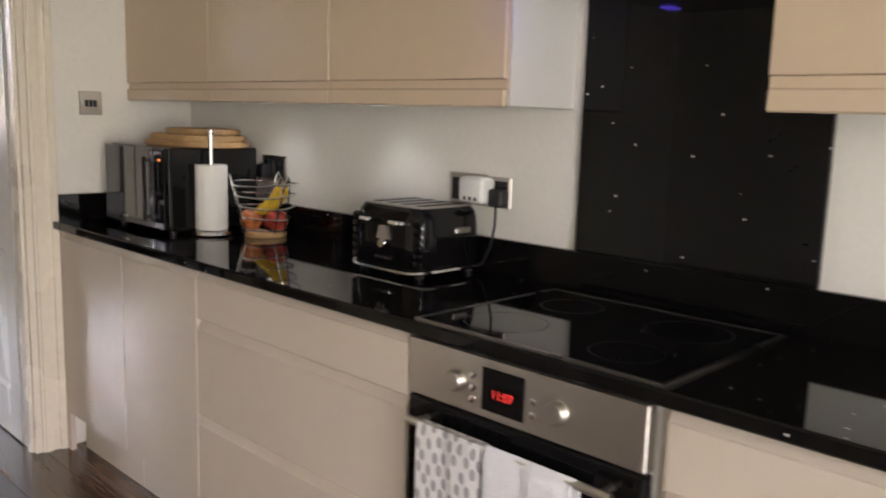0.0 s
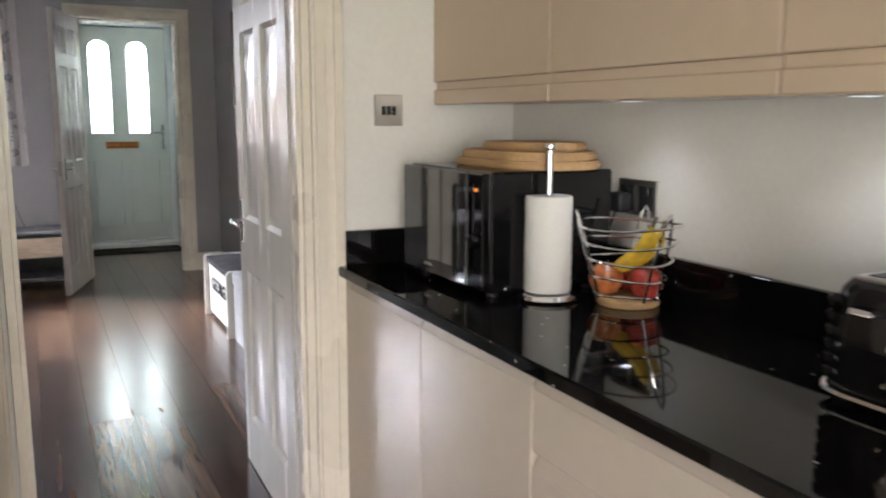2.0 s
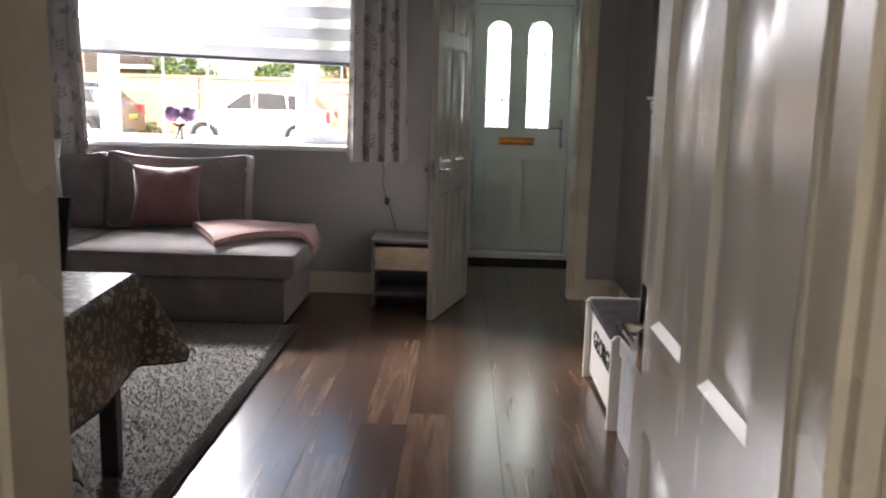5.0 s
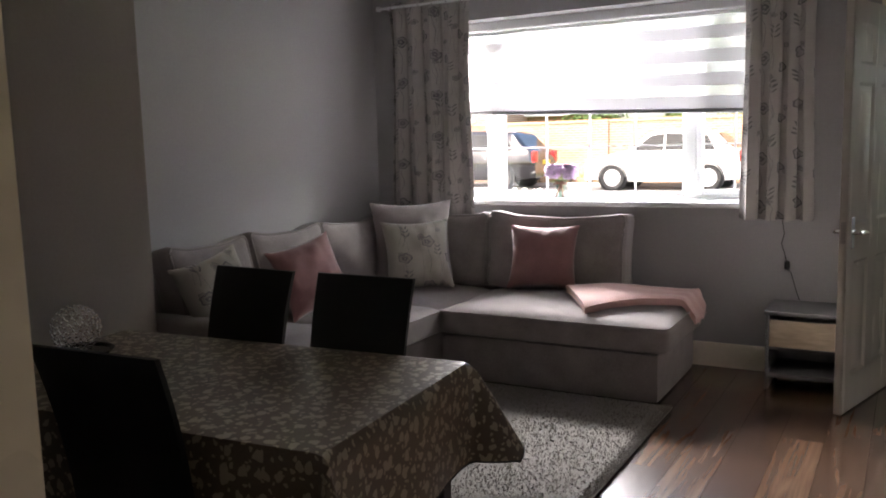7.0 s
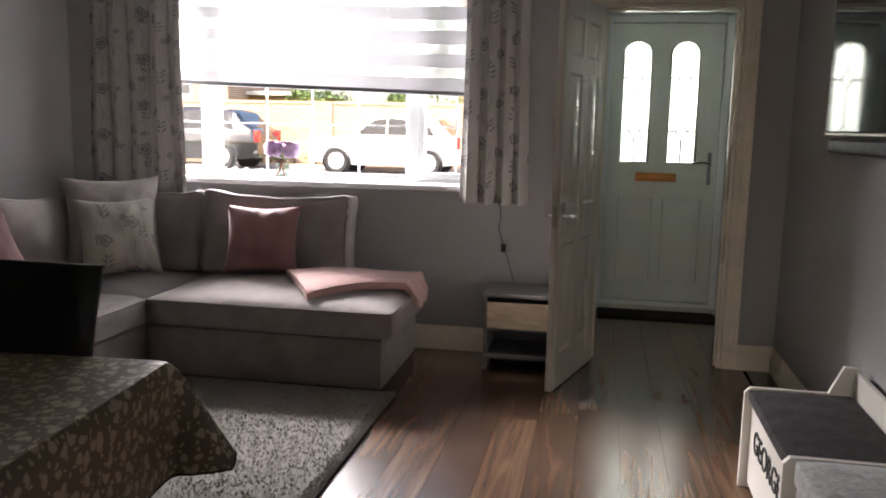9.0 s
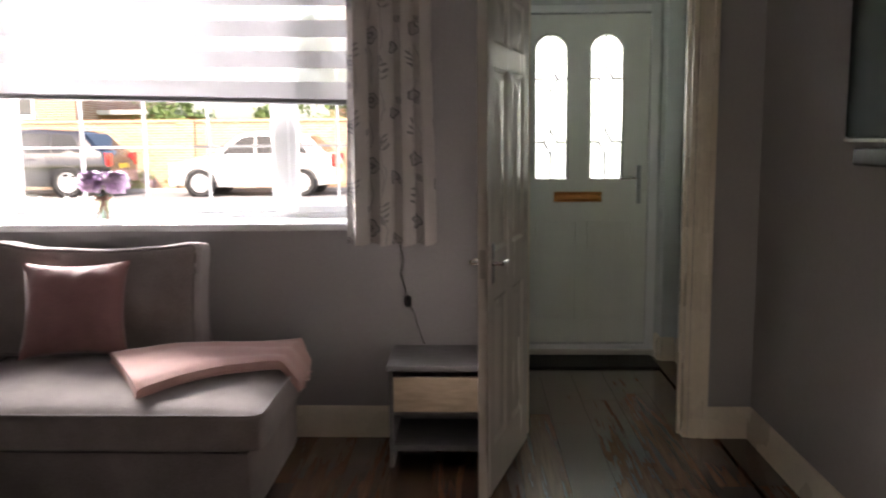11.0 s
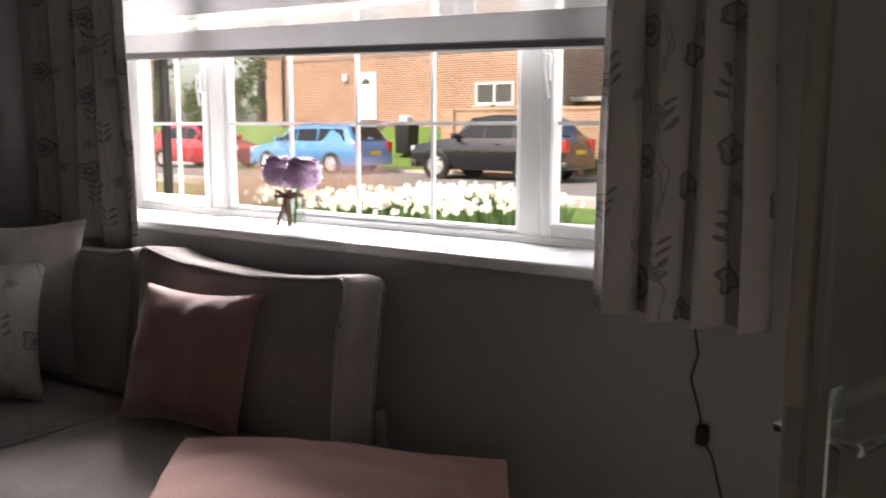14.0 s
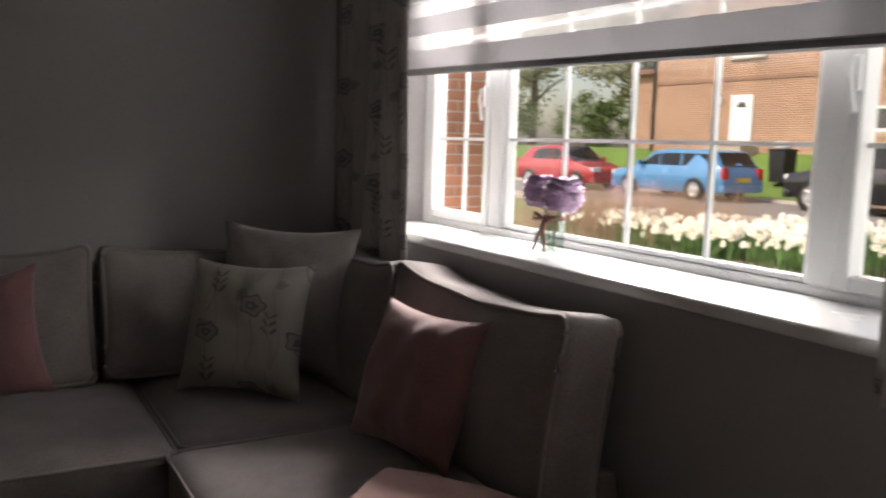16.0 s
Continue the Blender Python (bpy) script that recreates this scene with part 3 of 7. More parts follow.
def moulding(name, runs, prof, mat=M_TRIM):
    """A skirting: prof (depth, height) pairs along runs (start, end, outward normal)."""
    bm = bm_new()
    for (ax, ay), (bx, by), (nx, ny) in runs:
        n = len(prof)
        lo = [bm.verts.new((ax + nx * d, ay + ny * d, h)) for d, h in prof]
        hi = [bm.verts.new((bx + nx * d, by + ny * d, h)) for d, h in prof]
        for i in range(n):
            j = (i + 1) % n
            bm.faces.new((lo[i], lo[j], hi[j], hi[i]))
        bm.faces.new(lo)
        bm.faces.new(hi)
    bmesh.ops.recalc_face_normals(bm, faces=bm.faces[:])
    return solid(name, bm, mat, kind="structure")


SKIRT = ((0.0, 0.0), (0.020, 0.0), (0.020, 0.115), (0.016, 0.125), (0.016, 0.135), (0.008, 0.150), (0.0, 0.152))
moulding("baseboard_living_front", [((LW, FRONT), (0.79, FRONT), (0, -1)), ((1.752, FRONT), (LX, FRONT), (0, -1))], SKIRT)
moulding("baseboard_living_right", [((LX, DIV + 0.15), (LX, FRONT - 0.02), (-1, 0))], SKIRT)
moulding("baseboard_living_left", [((LW, 6.33), (LW, FRONT - 0.02), (1, 0)), ((-2.2, 4.57), (-2.2, 6.31), (1, 0))], SKIRT)
moulding("baseboard_porch", [((1.95, FRONT + 0.14), (1.95, 10.28), (-1, 0)), ((1.847, 10.30), (1.93, 10.30), (0, -1)), ((1.845, 10.30), (1.845, 10.44), (-1, 0)), ((0.78, FRONT + 0.14), (0.78, 10.42), (1, 0))], SKIRT)


def architrave(name, x0, x1, top, y, out, w=0.085, side_l=True, side_r=True):
    """A stepped frame round an opening in a wall at y; out: -1 or 1, the way it stands proud."""
    bm = bm_new()
    for a, b, c in ((0.0, w, 0.013), (0.010, w * 0.45, 0.020), (w * 0.72, w, 0.024)):
        y0, y1 = sorted((y, y + out * c))
        if side_l:
            box(bm, x0 - b, y0, 0, x0 - a, y1, top + b, 0.002, 1)
        if side_r:
            box(bm, x1 + a, y0, 0, x1 + b, y1, top + b, 0.002, 1)
        box(bm, x0 - a, y0, top + a, x1 + a, y1, top + b, 0.002, 1)
    return solid(name, bm, M_TRIM, kind="structure")


architrave("trim_kitchen_door", 0.422, 1.225, 2.06, DIV, -1, 0.09)
architrave("trim_kitchen_door_living", 0.422, 1.225, 2.06, DIV + 0.15, 1, 0.09)
architrave("trim_hall_door", 0.875, 1.665, 2.13, FRONT, -1, 0.087)
architrave("trim_hall_door_porch", 0.875, 1.665, 2.13, FRONT + 0.12, 1, 0.075)


def lining(name, x0, x1, top, y0, y1, stop):
    bm = bm_new()
    box(bm, x0, y0, 0, x0 + 0.022, y1, top)
    box(bm, x1 - 0.022, y0, 0, x1, y1, top)
    box(bm, x0 + 0.022, y0, top - 0.022, x1 - 0.022, y1, top)
    a, b = stop
    box(bm, x0 + 0.022, a, 0, x0 + 0.034, b, top - 0.022)
    box(bm, x1 - 0.034, a, 0, x1 - 0.022, b, top - 0.022)
    box(bm, x0 + 0.034, a, top - 0.034, x1 - 0.034, b, top - 0.022)
    return solid(name, bm, M_TRIM, kind="structure")


lining("door_frame_kitchen", 0.434, 1.223, 2.058, DIV - 0.004, DIV + 0.154, (DIV + 0.02, DIV + 0.05))
lining("door_frame_hall", 0.877, 1.663, 2.128, FRONT - 0.004, FRONT + 0.124, (FRONT + 0.05, FRONT + 0.08))


def panel_door(name, w, h, label, handle_z=0.98, mirror=False):
    """A six-panel moulded door leaf along +x from its hinge, 38 mm thick, with levers on both faces."""
    d = thing(name, (0, 0, 0), label, "door", kind="structure")
    bm = bm_new()
    t = 0.019
    st, mid = 0.105, 0.10
    pw = (w - 2 * st - mid) / 2
    rows = ((0.20, 0.20 + h * 0.285), (0.20 + h * 0.285 + 0.19, h - 0.40), (h - 0.31, h - 0.11))
    cols = ((st, st + pw), (st + pw + mid, w - st))
    # core sheet, then stiles and rails standing proud of it
    box(bm, 0.004, -t + 0.011, 0.010, w - 0.004, t - 0.011, h - 0.002)
    for s in (-1, 1):
        y0, y1 = sorted((s * (t - 0.011), s * t))
        for a, b in ((0, st), (st + pw, st + pw + mid), (w - st, w)):
            box(bm, a, y0, 0.008, b, y1, h)
        zs = [0.008] + [v for r in rows for v in r] + [h]
        for i in range(0, len(zs), 2):
            for a, b in cols:
                box(bm, a, y0, zs[i], b, y1, zs[i + 1])
    box(bm, 0, -t, 0.008, 0.004, t, h)
    box(bm, w - 0.004, -t, 0.008, w, t, h)
    part("leaf", bm, M_DOOR, d)
    for s in (-1, 1):
        for z0, z1 in rows:
            for a, b in cols:
                pm = bm_new()
                y = s * (t - 0.011)
                # sloped rim and raised field
                def ring(g, dep):
                    return [pm.verts.new(p) for p in ((a + g, y + s * dep, z0 + g), (b - g, y + s * dep, z0 + g), (b - g, y + s * dep, z1 - g), (a + g, y + s * dep, z1 - g))]
                rs = [ring(0.0, 0.011), ring(0.016, 0.0005), ring(0.030, 0.0005), ring(0.055, 0.009)]
                for p, q in zip(rs, rs[1:]):
                    for i in range(4):
                        pm.faces.new((p[i], p[(i + 1) % 4], q[(i + 1) % 4], q[i]))
                pm.faces.new(rs[-1])
                bmesh.ops.recalc_face_normals(pm, faces=pm.faces[:])
                part("panel", pm, M_DOOR, d, smooth=20)
    lp = box(bm_new(), w - 0.001, -0.012, handle_z - 0.055, w + 0.002, 0.012, handle_z + 0.055)
    part("latch_plate", lp, M_STEEL, d, "steel latch plate")
    for s in (-1, 1):
        hb = bm_new()
        y0, y1 = sorted((s * t, s * (t + 0.008)))
        box(hb, w - 0.085, y0, handle_z - 0.085, w - 0.045, y1, handle_z + 0.075, 0.003)
        tube(hb, [(w - 0.065, s * t, handle_z - 0.004), (w - 0.065, s * (t + 0.042), handle_z - 0.004)], 0.009, 10)
        tube(hb, [(w - 0.060, s * (t + 0.042), handle_z - 0.004), (w - 0.11, s * (t + 0.046), handle_z - 0.002), (w - 0.175, s * (t + 0.040), handle_z - 0.008)], [0.010, 0.009, 0.007], 10)
        part("handle", hb, M_CHROME, d, "chrome lever handle on a back plate")
    for z in (0.22, h - 0.22):
        part("hinge", tube(bm_new(), [(-0.004, -0.021, z - 0.045), (-0.004, -0.021, z + 0.045)], 0.006, 8), M_STEEL, d)
    return d


def put_door(d, hinge, end):
    a = math.degrees(math.atan2(end[1] - hinge[1], end[0] - hinge[0]))
    d.matrix_basis = pose(hinge[0], hinge[1], 0, 0, 0, a)


put_door(panel_door("door_kitchen", 0.735, 2.03, "white six-panel door standing open into the living room", 0.96), (1.212, 3.880), (1.222, 4.612))
put_door(panel_door("door_hall", 0.735, 2.10, "white six-panel door standing open before the porch", 0.952), (0.880, 8.872), (0.682, 8.175))


# ---- the front door ----
def front_door():
    x0, x1, z0, z1, y = 0.935, 1.777, 0.085, 2.215, PY
    fr = thing("door_front", (1.365, y, 0), "pale green front door with two arched leaded lights and a brass letterbox", "door", kind="structure")
    bm = bm_new()
    for a, b, c, d in ((0.905, 0.945, 0.0, 2.26), (1.767, 1.825, 0.0, 2.26), (0.945, 1.767, 2.205, 2.26), (0.945, 1.767, 0.0, 0.075)):
        box(bm, a, y - 0.045, c, b, y + 0.06, d, 0.006, 1)
    # the stops that the leaf shuts against
    for a, b, c, d in ((0.945, 0.975, 0.075, 2.205), (1.737, 1.767, 0.075, 2.205), (0.975, 1.737, 2.175, 2.205), (0.975, 1.737, 0.075, 0.115)):
        box(bm, a, y + 0.028, c, b, y + 0.058, d)
    part("frame", bm, M_UPVC, fr)
    # the leaf with two arched openings, cut as a ladder of strips
    lights = []
    for cx in (1.143, 1.493):
        lights.append((cx - 0.105, cx + 0.105, 1.165, 2.075))
    bm = bm_new()
    xs = [x0 + 0.012, lights[0][0], lights[0][1], lights[1][0], lights[1][1], x1 - 0.012]
    ya, yb = y - 0.026, y + 0.026
    for i in (0, 2, 4):
        box(bm, xs[i], ya, z0, xs[i + 1], yb, z1 - 0.015)
    for a, b, c, d in lights:
        box(bm, a, ya, z0, b, yb, c)
        r = (b - a) / 2
        arc = [((a + b) / 2 + r * math.cos(math.pi * k / 14), d - r + r * math.sin(math.pi * k / 14)) for k in range(15)]
        for p, q in zip(arc, arc[1:]):
            prism(bm, [p, q, (q[0], z1 - 0.015), (p[0], z1 - 0.015)], "y", ya, yb)
    leaf = part("leaf", bm, M_FRONT, fr)
    for a, b, c, d in lights:
        r = (b - a) / 2
        cx = (a + b) / 2
        outline = [(a, c), (b, c)] + [(cx + r * math.cos(math.pi * k / 14), d - r + r * math.sin(math.pi * k / 14)) for k in range(15)]
        part("pane", prism(bm_new(), outline, "y", y - 0.004, y + 0.004), M_FROST, fr, "frosted glass pane", smooth=0)
        bead = bm_new()
        tube(bead, [(u, ya - 0.003, v) for u, v in outline], 0.011, 6, True)
        part("bead", bead, M_FRONT, fr)
        ld = bm_new()
        yl = y - 0.007
        for z in (1.40, 1.80):
            pts = [(cx, yl, z + 0.075), (cx + 0.042, yl, z), (cx, yl, z - 0.075), (cx - 0.042, yl, z)]
            tube(ld, pts, 0.0100, 5, True)
            tube(ld, [(a, yl, z), (cx - 0.042, yl, z)], 0.0072, 5)
            tube(ld, [(cx + 0.042, yl, z), (b, yl, z)], 0.0072, 5)
        for za, zb in ((c, 1.325), (1.475, 1.725), (1.875, d)):
            tube(ld, [(cx, yl, za), (cx, yl, zb)], 0.0072, 5)
        part("leading", ld, M_LEAD, fr)
    for a, b in ((x0 + 0.115, 1.305), (1.385, x1 - 0.115)):
        pm = bm_new()
        tube(pm, [(a, ya, 0.24), (b, ya, 0.24), (b, ya, 0.89), (a, ya, 0.89)], 0.0045, 6, True)
        box(pm, a + 0.03, ya - 0.003, 0.27, b - 0.03, ya + 0.004, 0.86, 0.002, 1)
        part("panel", pm, M_FRONT, fr)
    lb = bm_new()
    box(lb, 1.165, ya - 0.010, 1.015, 1.475, ya, 1.082, 0.005)
    for za, zb in ((1.019, 1.029), (1.069, 1.079)):
        box(lb, 1.172, ya - 0.017, za, 1.468, ya - 0.009, zb, 0.003)
    lbx = part("letterbox", lb, M_COPPER, fr, "polished brass letterbox")
    fl = bm_new()
    box(fl, 1.182, ya - 0.020, 1.031, 1.458, ya - 0.009, 1.067, 0.006, 3)
    for xs in (1.190, 1.450):
        tube(fl, [(xs - 0.006, ya - 0.021, 1.067), (xs + 0.006, ya - 0.021, 1.067)], 0.006, 8)
    part("letterbox_flap", fl, M_COPPER, lbx)
    hb = bm_new()
    box(hb, 1.695, ya - 0.010, 1.00, 1.725, ya, 1.25, 0.004)
    tube(hb, [(1.71, ya, 1.17), (1.71, ya - 0.05, 1.17)], 0.009, 8)
    tube(hb, [(1.712, ya - 0.05, 1.17), (1.65, ya - 0.053, 1.173), (1.58, ya - 0.045, 1.165)], [0.010, 0.009, 0.007], 8)
    part("handle", hb, M_CHROME, fr, "chrome lever handle")
    part("sill", box(bm_new(), 0.905, y - 0.07, 0.0, 1.825, y - 0.045, 0.045, 0.006, 1), M_STEEL, fr)


front_door()


# ---- the windows ----
def window(name, x0, x1, z0, z1, y, posts, bars, rows, label):
    """A framed window in a wall along x: posts at x, bars per light, glazing-bar heights."""
    w = thing(name, ((x0 + x1) / 2, y, z0), label, "window", kind="structure")
    f = bm_new()
    for a, b, c, d in ((x0, x0 + 0.06, z0, z1), (x1 - 0.06, x1, z0, z1), (x0 + 0.06, x1 - 0.06, z0, z0 + 0.046), (x0 + 0.06, x1 - 0.06, z1 - 0.06, z1)):
        box(f, a, y - 0.035, c, b, y + 0.035, d, 0.006, 1)
    for p in posts:
        box(f, p - 0.040, y - 0.035, z0 + 0.046, p + 0.040, y + 0.035, z1 - 0.06, 0.006, 1)
    part("window_frame", f, M_UPVC, w)
    edges = [x0 + 0.06] + [e for p in posts for e in (p - 0.040, p + 0.040)] + [x1 - 0.06]
    for i in range(0, len(edges), 2):
        a, b = edges[i], edges[i + 1]
        opens = (b - a) < 0.6
        g = 0.038 if opens else 0.016
        s = bm_new()
        for c, d, e, h in ((a, a + g, z0 + 0.046, z1 - 0.06), (b - g, b, z0 + 0.046, z1 - 0.06), (a + g, b - g, z0 + 0.046, z0 + 0.046 + g), (a + g, b - g, z1 - 0.06 - g, z1 - 0.06)):
            box(s, c, y - (0.042 if opens else 0.022), e, d, y + 0.02, h, 0.005, 1)
        sash = part("sash", s, M_UPVC, w)
        pn = part("pane", box(bm_new(), a + g, y - 0.004, z0 + 0.046 + g, b - g, y + 0.004, z1 - 0.06 - g), M_GLASS, w, smooth=0)
        pn.visible_shadow = False
        n = bars[i // 2]
        for k in range(1, n + 1):
            x = a + g + (b - a - 2 * g) * k / (n + 1)
            part("glazing_bar", box(bm_new(), x - 0.006, y - 0.007, z0 + 0.046 + g, x + 0.006, y + 0.007, z1 - 0.06 - g), M_UPVC, w)
        for z in rows:
            part("glazing_bar", box(bm_new(), a + g, y - 0.009, z - 0.006, b - g, y + 0.009, z + 0.006), M_UPVC, w)
        if opens:
            hb = bm_new()
            hx = b - 0.022 if i == 0 else a + 0.022
            box(hb, hx - 0.011, y - 0.054, 1.52, hx + 0.011, y - 0.042, 1.60, 0.003, 1)
            tube(hb, [(hx, y - 0.068, 1.59), (hx, y - 0.075, 1.55), (hx + 0.015, y - 0.072, 1.47)], 0.007, 6)
            part("handle", hb, M_UPVC, w, "white window handle")
    return w


WY = 9.225
window("window_1", WIN[0] + 0.01, WIN[1] - 0.01, 1.018, 2.29, WY, (-1.727, -0.314), (1, 3, 1), (1.400, 1.80), "white three-light window with thin glazing bars")
sill = bm_new()
box(sill, WIN[0] - 0.05, FRONT - 0.022, 1.005, WIN[1] + 0.05, WY - 0.03, 1.040, 0.010, 3)
solid("window_sill", sill, M_UPVC, kind="structure")
# unseen doors, added as a way in for the kitchen's light
window("window_kitchen_unseen", -1.49, 0.29, 0.06, 2.09, -2.27, (-0.6,), (0, 0), (), "wide glazed kitchen doors, added out of view to let daylight in")


# ---- the kitchen ----
FX = 1.312          # fronts of the base units
WX = 1.292         # front edge of the worktop


def front_panel(bm, y0, y1, z0, z1, x=FX, lip=True):
    """A slab front with a rounded finger lip along its top."""
    box(bm, x, y0, z0, x + 0.02, y1, z1, 0.003, 2)
    return bm


def base_unit(name, y0, y1, fronts, label):
    u = thing(name, ((FX + KX) / 2, (y0 + y1) / 2, 0), label, "kitchen cabinet", "base cabinets")
    c = bm_new()
    box(c, FX + 0.022, y0 + 0.001, 0.15, KX - 0.002, y1 - 0.001, 0.878)
    part("body", c, M_CAB, u)
    part("plinth", box(bm_new(), FX + 0.06, y0 + 0.001, 0.0, FX + 0.078, y1 - 0.001, 0.15), M_CAB, u)
    for kind, a, b, z0, z1 in fronts:
        f = part(kind, front_panel(bm_new(), a + 0.0015, b - 0.0015, z0, z1), M_CAB, u)
        g = bm_new()
        prism(g, [(FX + 0.001, z1 + 0.001), (FX + 0.018, z1 + 0.001), (FX + 0.021, z1 + 0.026), (FX + 0.017, z1 + 0.026)], "y", a + 0.004, b - 0.004)
        part("finger_groove", g, M_CAB, f, smooth=0)
    return u


solid("filler_panel", box(bm_new(), FX + 0.004, 3.70, 0.0, FX + 0.022, DIV - 0.002, 0.878), M_CAB, "narrow cashmere gloss filler strip beside the door wall", "panel")
base_unit("door_cabinet", 3.205, 3.699, [("door", 3.205, 3.699, 0.155, 0.852)], "cashmere gloss base cabinet with one handleless door")
base_unit("door_cabinet", 2.712, 3.204, [("door", 2.712, 3.204, 0.155, 0.852)], "cashmere gloss base cabinet with one handleless door")
base_unit("drawer_cabinet", 1.789, 2.711, [("drawer", 1.789, 2.711, 0.728, 0.852), ("drawer", 1.789, 2.711, 0.430, 0.698), ("drawer", 1.789, 2.711, 0.155, 0.400)], "wide cashmere gloss drawer cabinet with three handleless drawers")
base_unit("drawer_cabinet", 0.18, 1.170, [("drawer", 0.18, 1.155, 0.728, 0.852), ("drawer", 0.18, 1.155, 0.430, 0.698), ("drawer", 0.18, 1.155, 0.155, 0.400)], "cashmere gloss drawer cabinet beside the oven")
base_unit("door_cabinet", -0.82, 0.179, [("door", -0.32, 0.179, 0.155, 0.852), ("door", -0.82, -0.322, 0.155, 0.852)], "cashmere gloss base cabinet with two handleless doors")

worktop = bm_new()
box(worktop, WX, -0.82, 0.880, KX - 0.002, DIV - 0.002, 0.910, 0.004, 2)
solid("worktop", worktop, M_GRANITE, "polished black granite worktop with pale flecks", "worktop")
solid("upstand", box(bm_new(), KX - 0.022, -0.82, 0.910, KX - 0.001, DIV - 0.024, 1.010, 0.002, 1), M_GRANITE, "long black granite upstand behind the worktop", "upstand")
solid("upstand", box(bm_new(), WX + 0.004, DIV - 0.022, 0.910, KX - 0.001, DIV - 0.001, 1.010, 0.002, 1), M_GRANITE, "short black granite upstand on the door wall", "upstand")
solid("splashback", box(bm_new(), KX - 0.016, 1.130, 1.011, KX - 0.001, 1.750, 2.1), M_GRANITE, "tall black granite splashback behind the hob", "splashback")


def wall_unit(y0, y1, joints, label):
    x = 1.605
    u = thing("wall_cabinet", ((x + KX) / 2, (y0 + y1) / 2, 1.374), label, "kitchen cabinet", "wall cabinets")
    part("body", box(bm_new(), x + 0.022, y0, 1.378, KX - 0.002, y1, 2.12), M_CABSIDE, u)
    es = [y0] + list(joints) + [y1]
    for a, b in zip(es, es[1:]):
        d = bm_new()
        box(d, x, a + 0.0015, 1.440, x + 0.02, b - 0.0015, 2.118, 0.003, 2)
        f = part("door", d, M_CAB_WARMLIT, u)
        lip = bm_new()
        box(lip, x + 0.010, a + 0.0015, 1.418, x + 0.02, b - 0.0015, 1.4395)
        part("finger_groove", lip, M_CAB_WARMLIT, f)
        rail = bm_new()
        box(rail, x, a + 0.0015, 1.374, x + 0.02, b - 0.0015, 1.4175, 0.004, 2)
        part("bottom_rail", rail, M_CAB_WARMLIT, f)
    return u


wall_unit(1.790, DIV - 0.003, (2.46, 3.13), "cashmere gloss wall cabinet run with finger grooves along the bottom")
wall_unit(0.0, 1.163, (0.58,), "cashmere gloss wall cabinet beside the hob")
for _y in (3.02, 2.42):
    dl = thing("cabinet_light", (1.76, _y, 1.374), "small round light under the wall cabinet", "light", "cabinet lights")
    part("ring", lathe(bm_new(), [(0.0, 1.3779), (0.035, 1.3779), (0.035, 1.3755), (0.026, 1.3745)], 20, Matrix.Translation((1.76, _y, 0))), M_CHROME, dl)
    part("lens", lathe(bm_new(), [(0.026, 1.3746), (0.0, 1.3746)], 20, Matrix.Translation((1.76, _y, 0))), M_LED, dl)

hd = thing("extractor_hood", (1.72, 1.45, 1.66), "steel extractor hood with a small blue light above the hob", "hood")
hb = bm_new()
prism(hb, [(1.40, 1.665), (KX - 0.018, 1.665), (KX - 0.018, 2.12), (1.62, 2.12), (1.40, 1.72)], "y", 1.185, 1.745)
part("canopy", hb, M_STEEL, hd)
part("indicator", box(bm_new(), 1.50, 1.70, 1.6605, 1.56, 1.73, 1.6648), glow("blue_indicator", (0.15, 0.1, 1.0), 1.8), hd)

# hob: black glass with a bright rim and four ring marks
hob = thing("hob", (1.54, 1.46, 0.911), "black ceramic hob with a metal rim let into the worktop", "hob")
part("glass", box(bm_new(), 1.310, 1.168, 0.9105, 1.795, 1.752, 0.9155, 0.001, 1), M_BLACKGLASS, hob)
rim = bm_new()
for _b in ((1.302, 1.159, 1.804, 1.167), (1.302, 1.753, 1.804, 1.761), (1.302, 1.167, 1.309, 1.753), (1.796, 1.167, 1.804, 1.753)):
    box(rim, _b[0], _b[1], 0.9105, _b[2], _b[3], 0.917)
part("rim", rim, material("hob_rim", (0.22, 0.21, 0.20), 0.3, 1.0), hob)
M_MARK = material("hob_print", (0.022, 0.022, 0.024), 0.35)
for _x, _y, _r in ((1.43, 1.31, 0.072), (1.43, 1.61, 0.09), (1.67, 1.31, 0.09), (1.67, 1.61, 0.072)):
    rg = bm_new()
    for k in (0.0,):
        lathe(rg, [(_r + k, 0.9157), (_r + k + 0.0012, 0.9159), (_r + k + 0.0024, 0.9157)], 40, Matrix.Translation((_x, _y, 0)))
    part("cooking_zone", rg, M_MARK, hob)


def text_part(name, words, size, m, mat, parent, label="", depth=0.0006, space=1.0):
    c = bpy.data.curves.new(name, "FONT")
    c.body, c.size, c.extrude, c.align_x, c.align_y, c.space_character = words, size, depth, "CENTER", "CENTER", space
    tmp = bpy.data.objects.new(name, c)
    scene.collection.objects.link(tmp)
    me = bpy.data.meshes.new_from_object(tmp.evaluated_get(bpy.context.evaluated_depsgraph_get()))
    bpy.data.objects.remove(tmp)
    bm = bmesh.new()
    bm.from_mesh(me)
    bmesh.ops.transform(bm, matrix=m, verts=bm.verts[:])
    return part(name, bm, mat, parent, label, smooth=0)


TO_MINUS_X = Matrix(((0, 0, -1, 0), (-1, 0, 0, 0), (0, 1, 0, 0), (0, 0, 0, 1)))


def face_left(x, y, z):
    """Text that faces -x."""
    return Matrix.Translation((x, y, z)) @ TO_MINUS_X


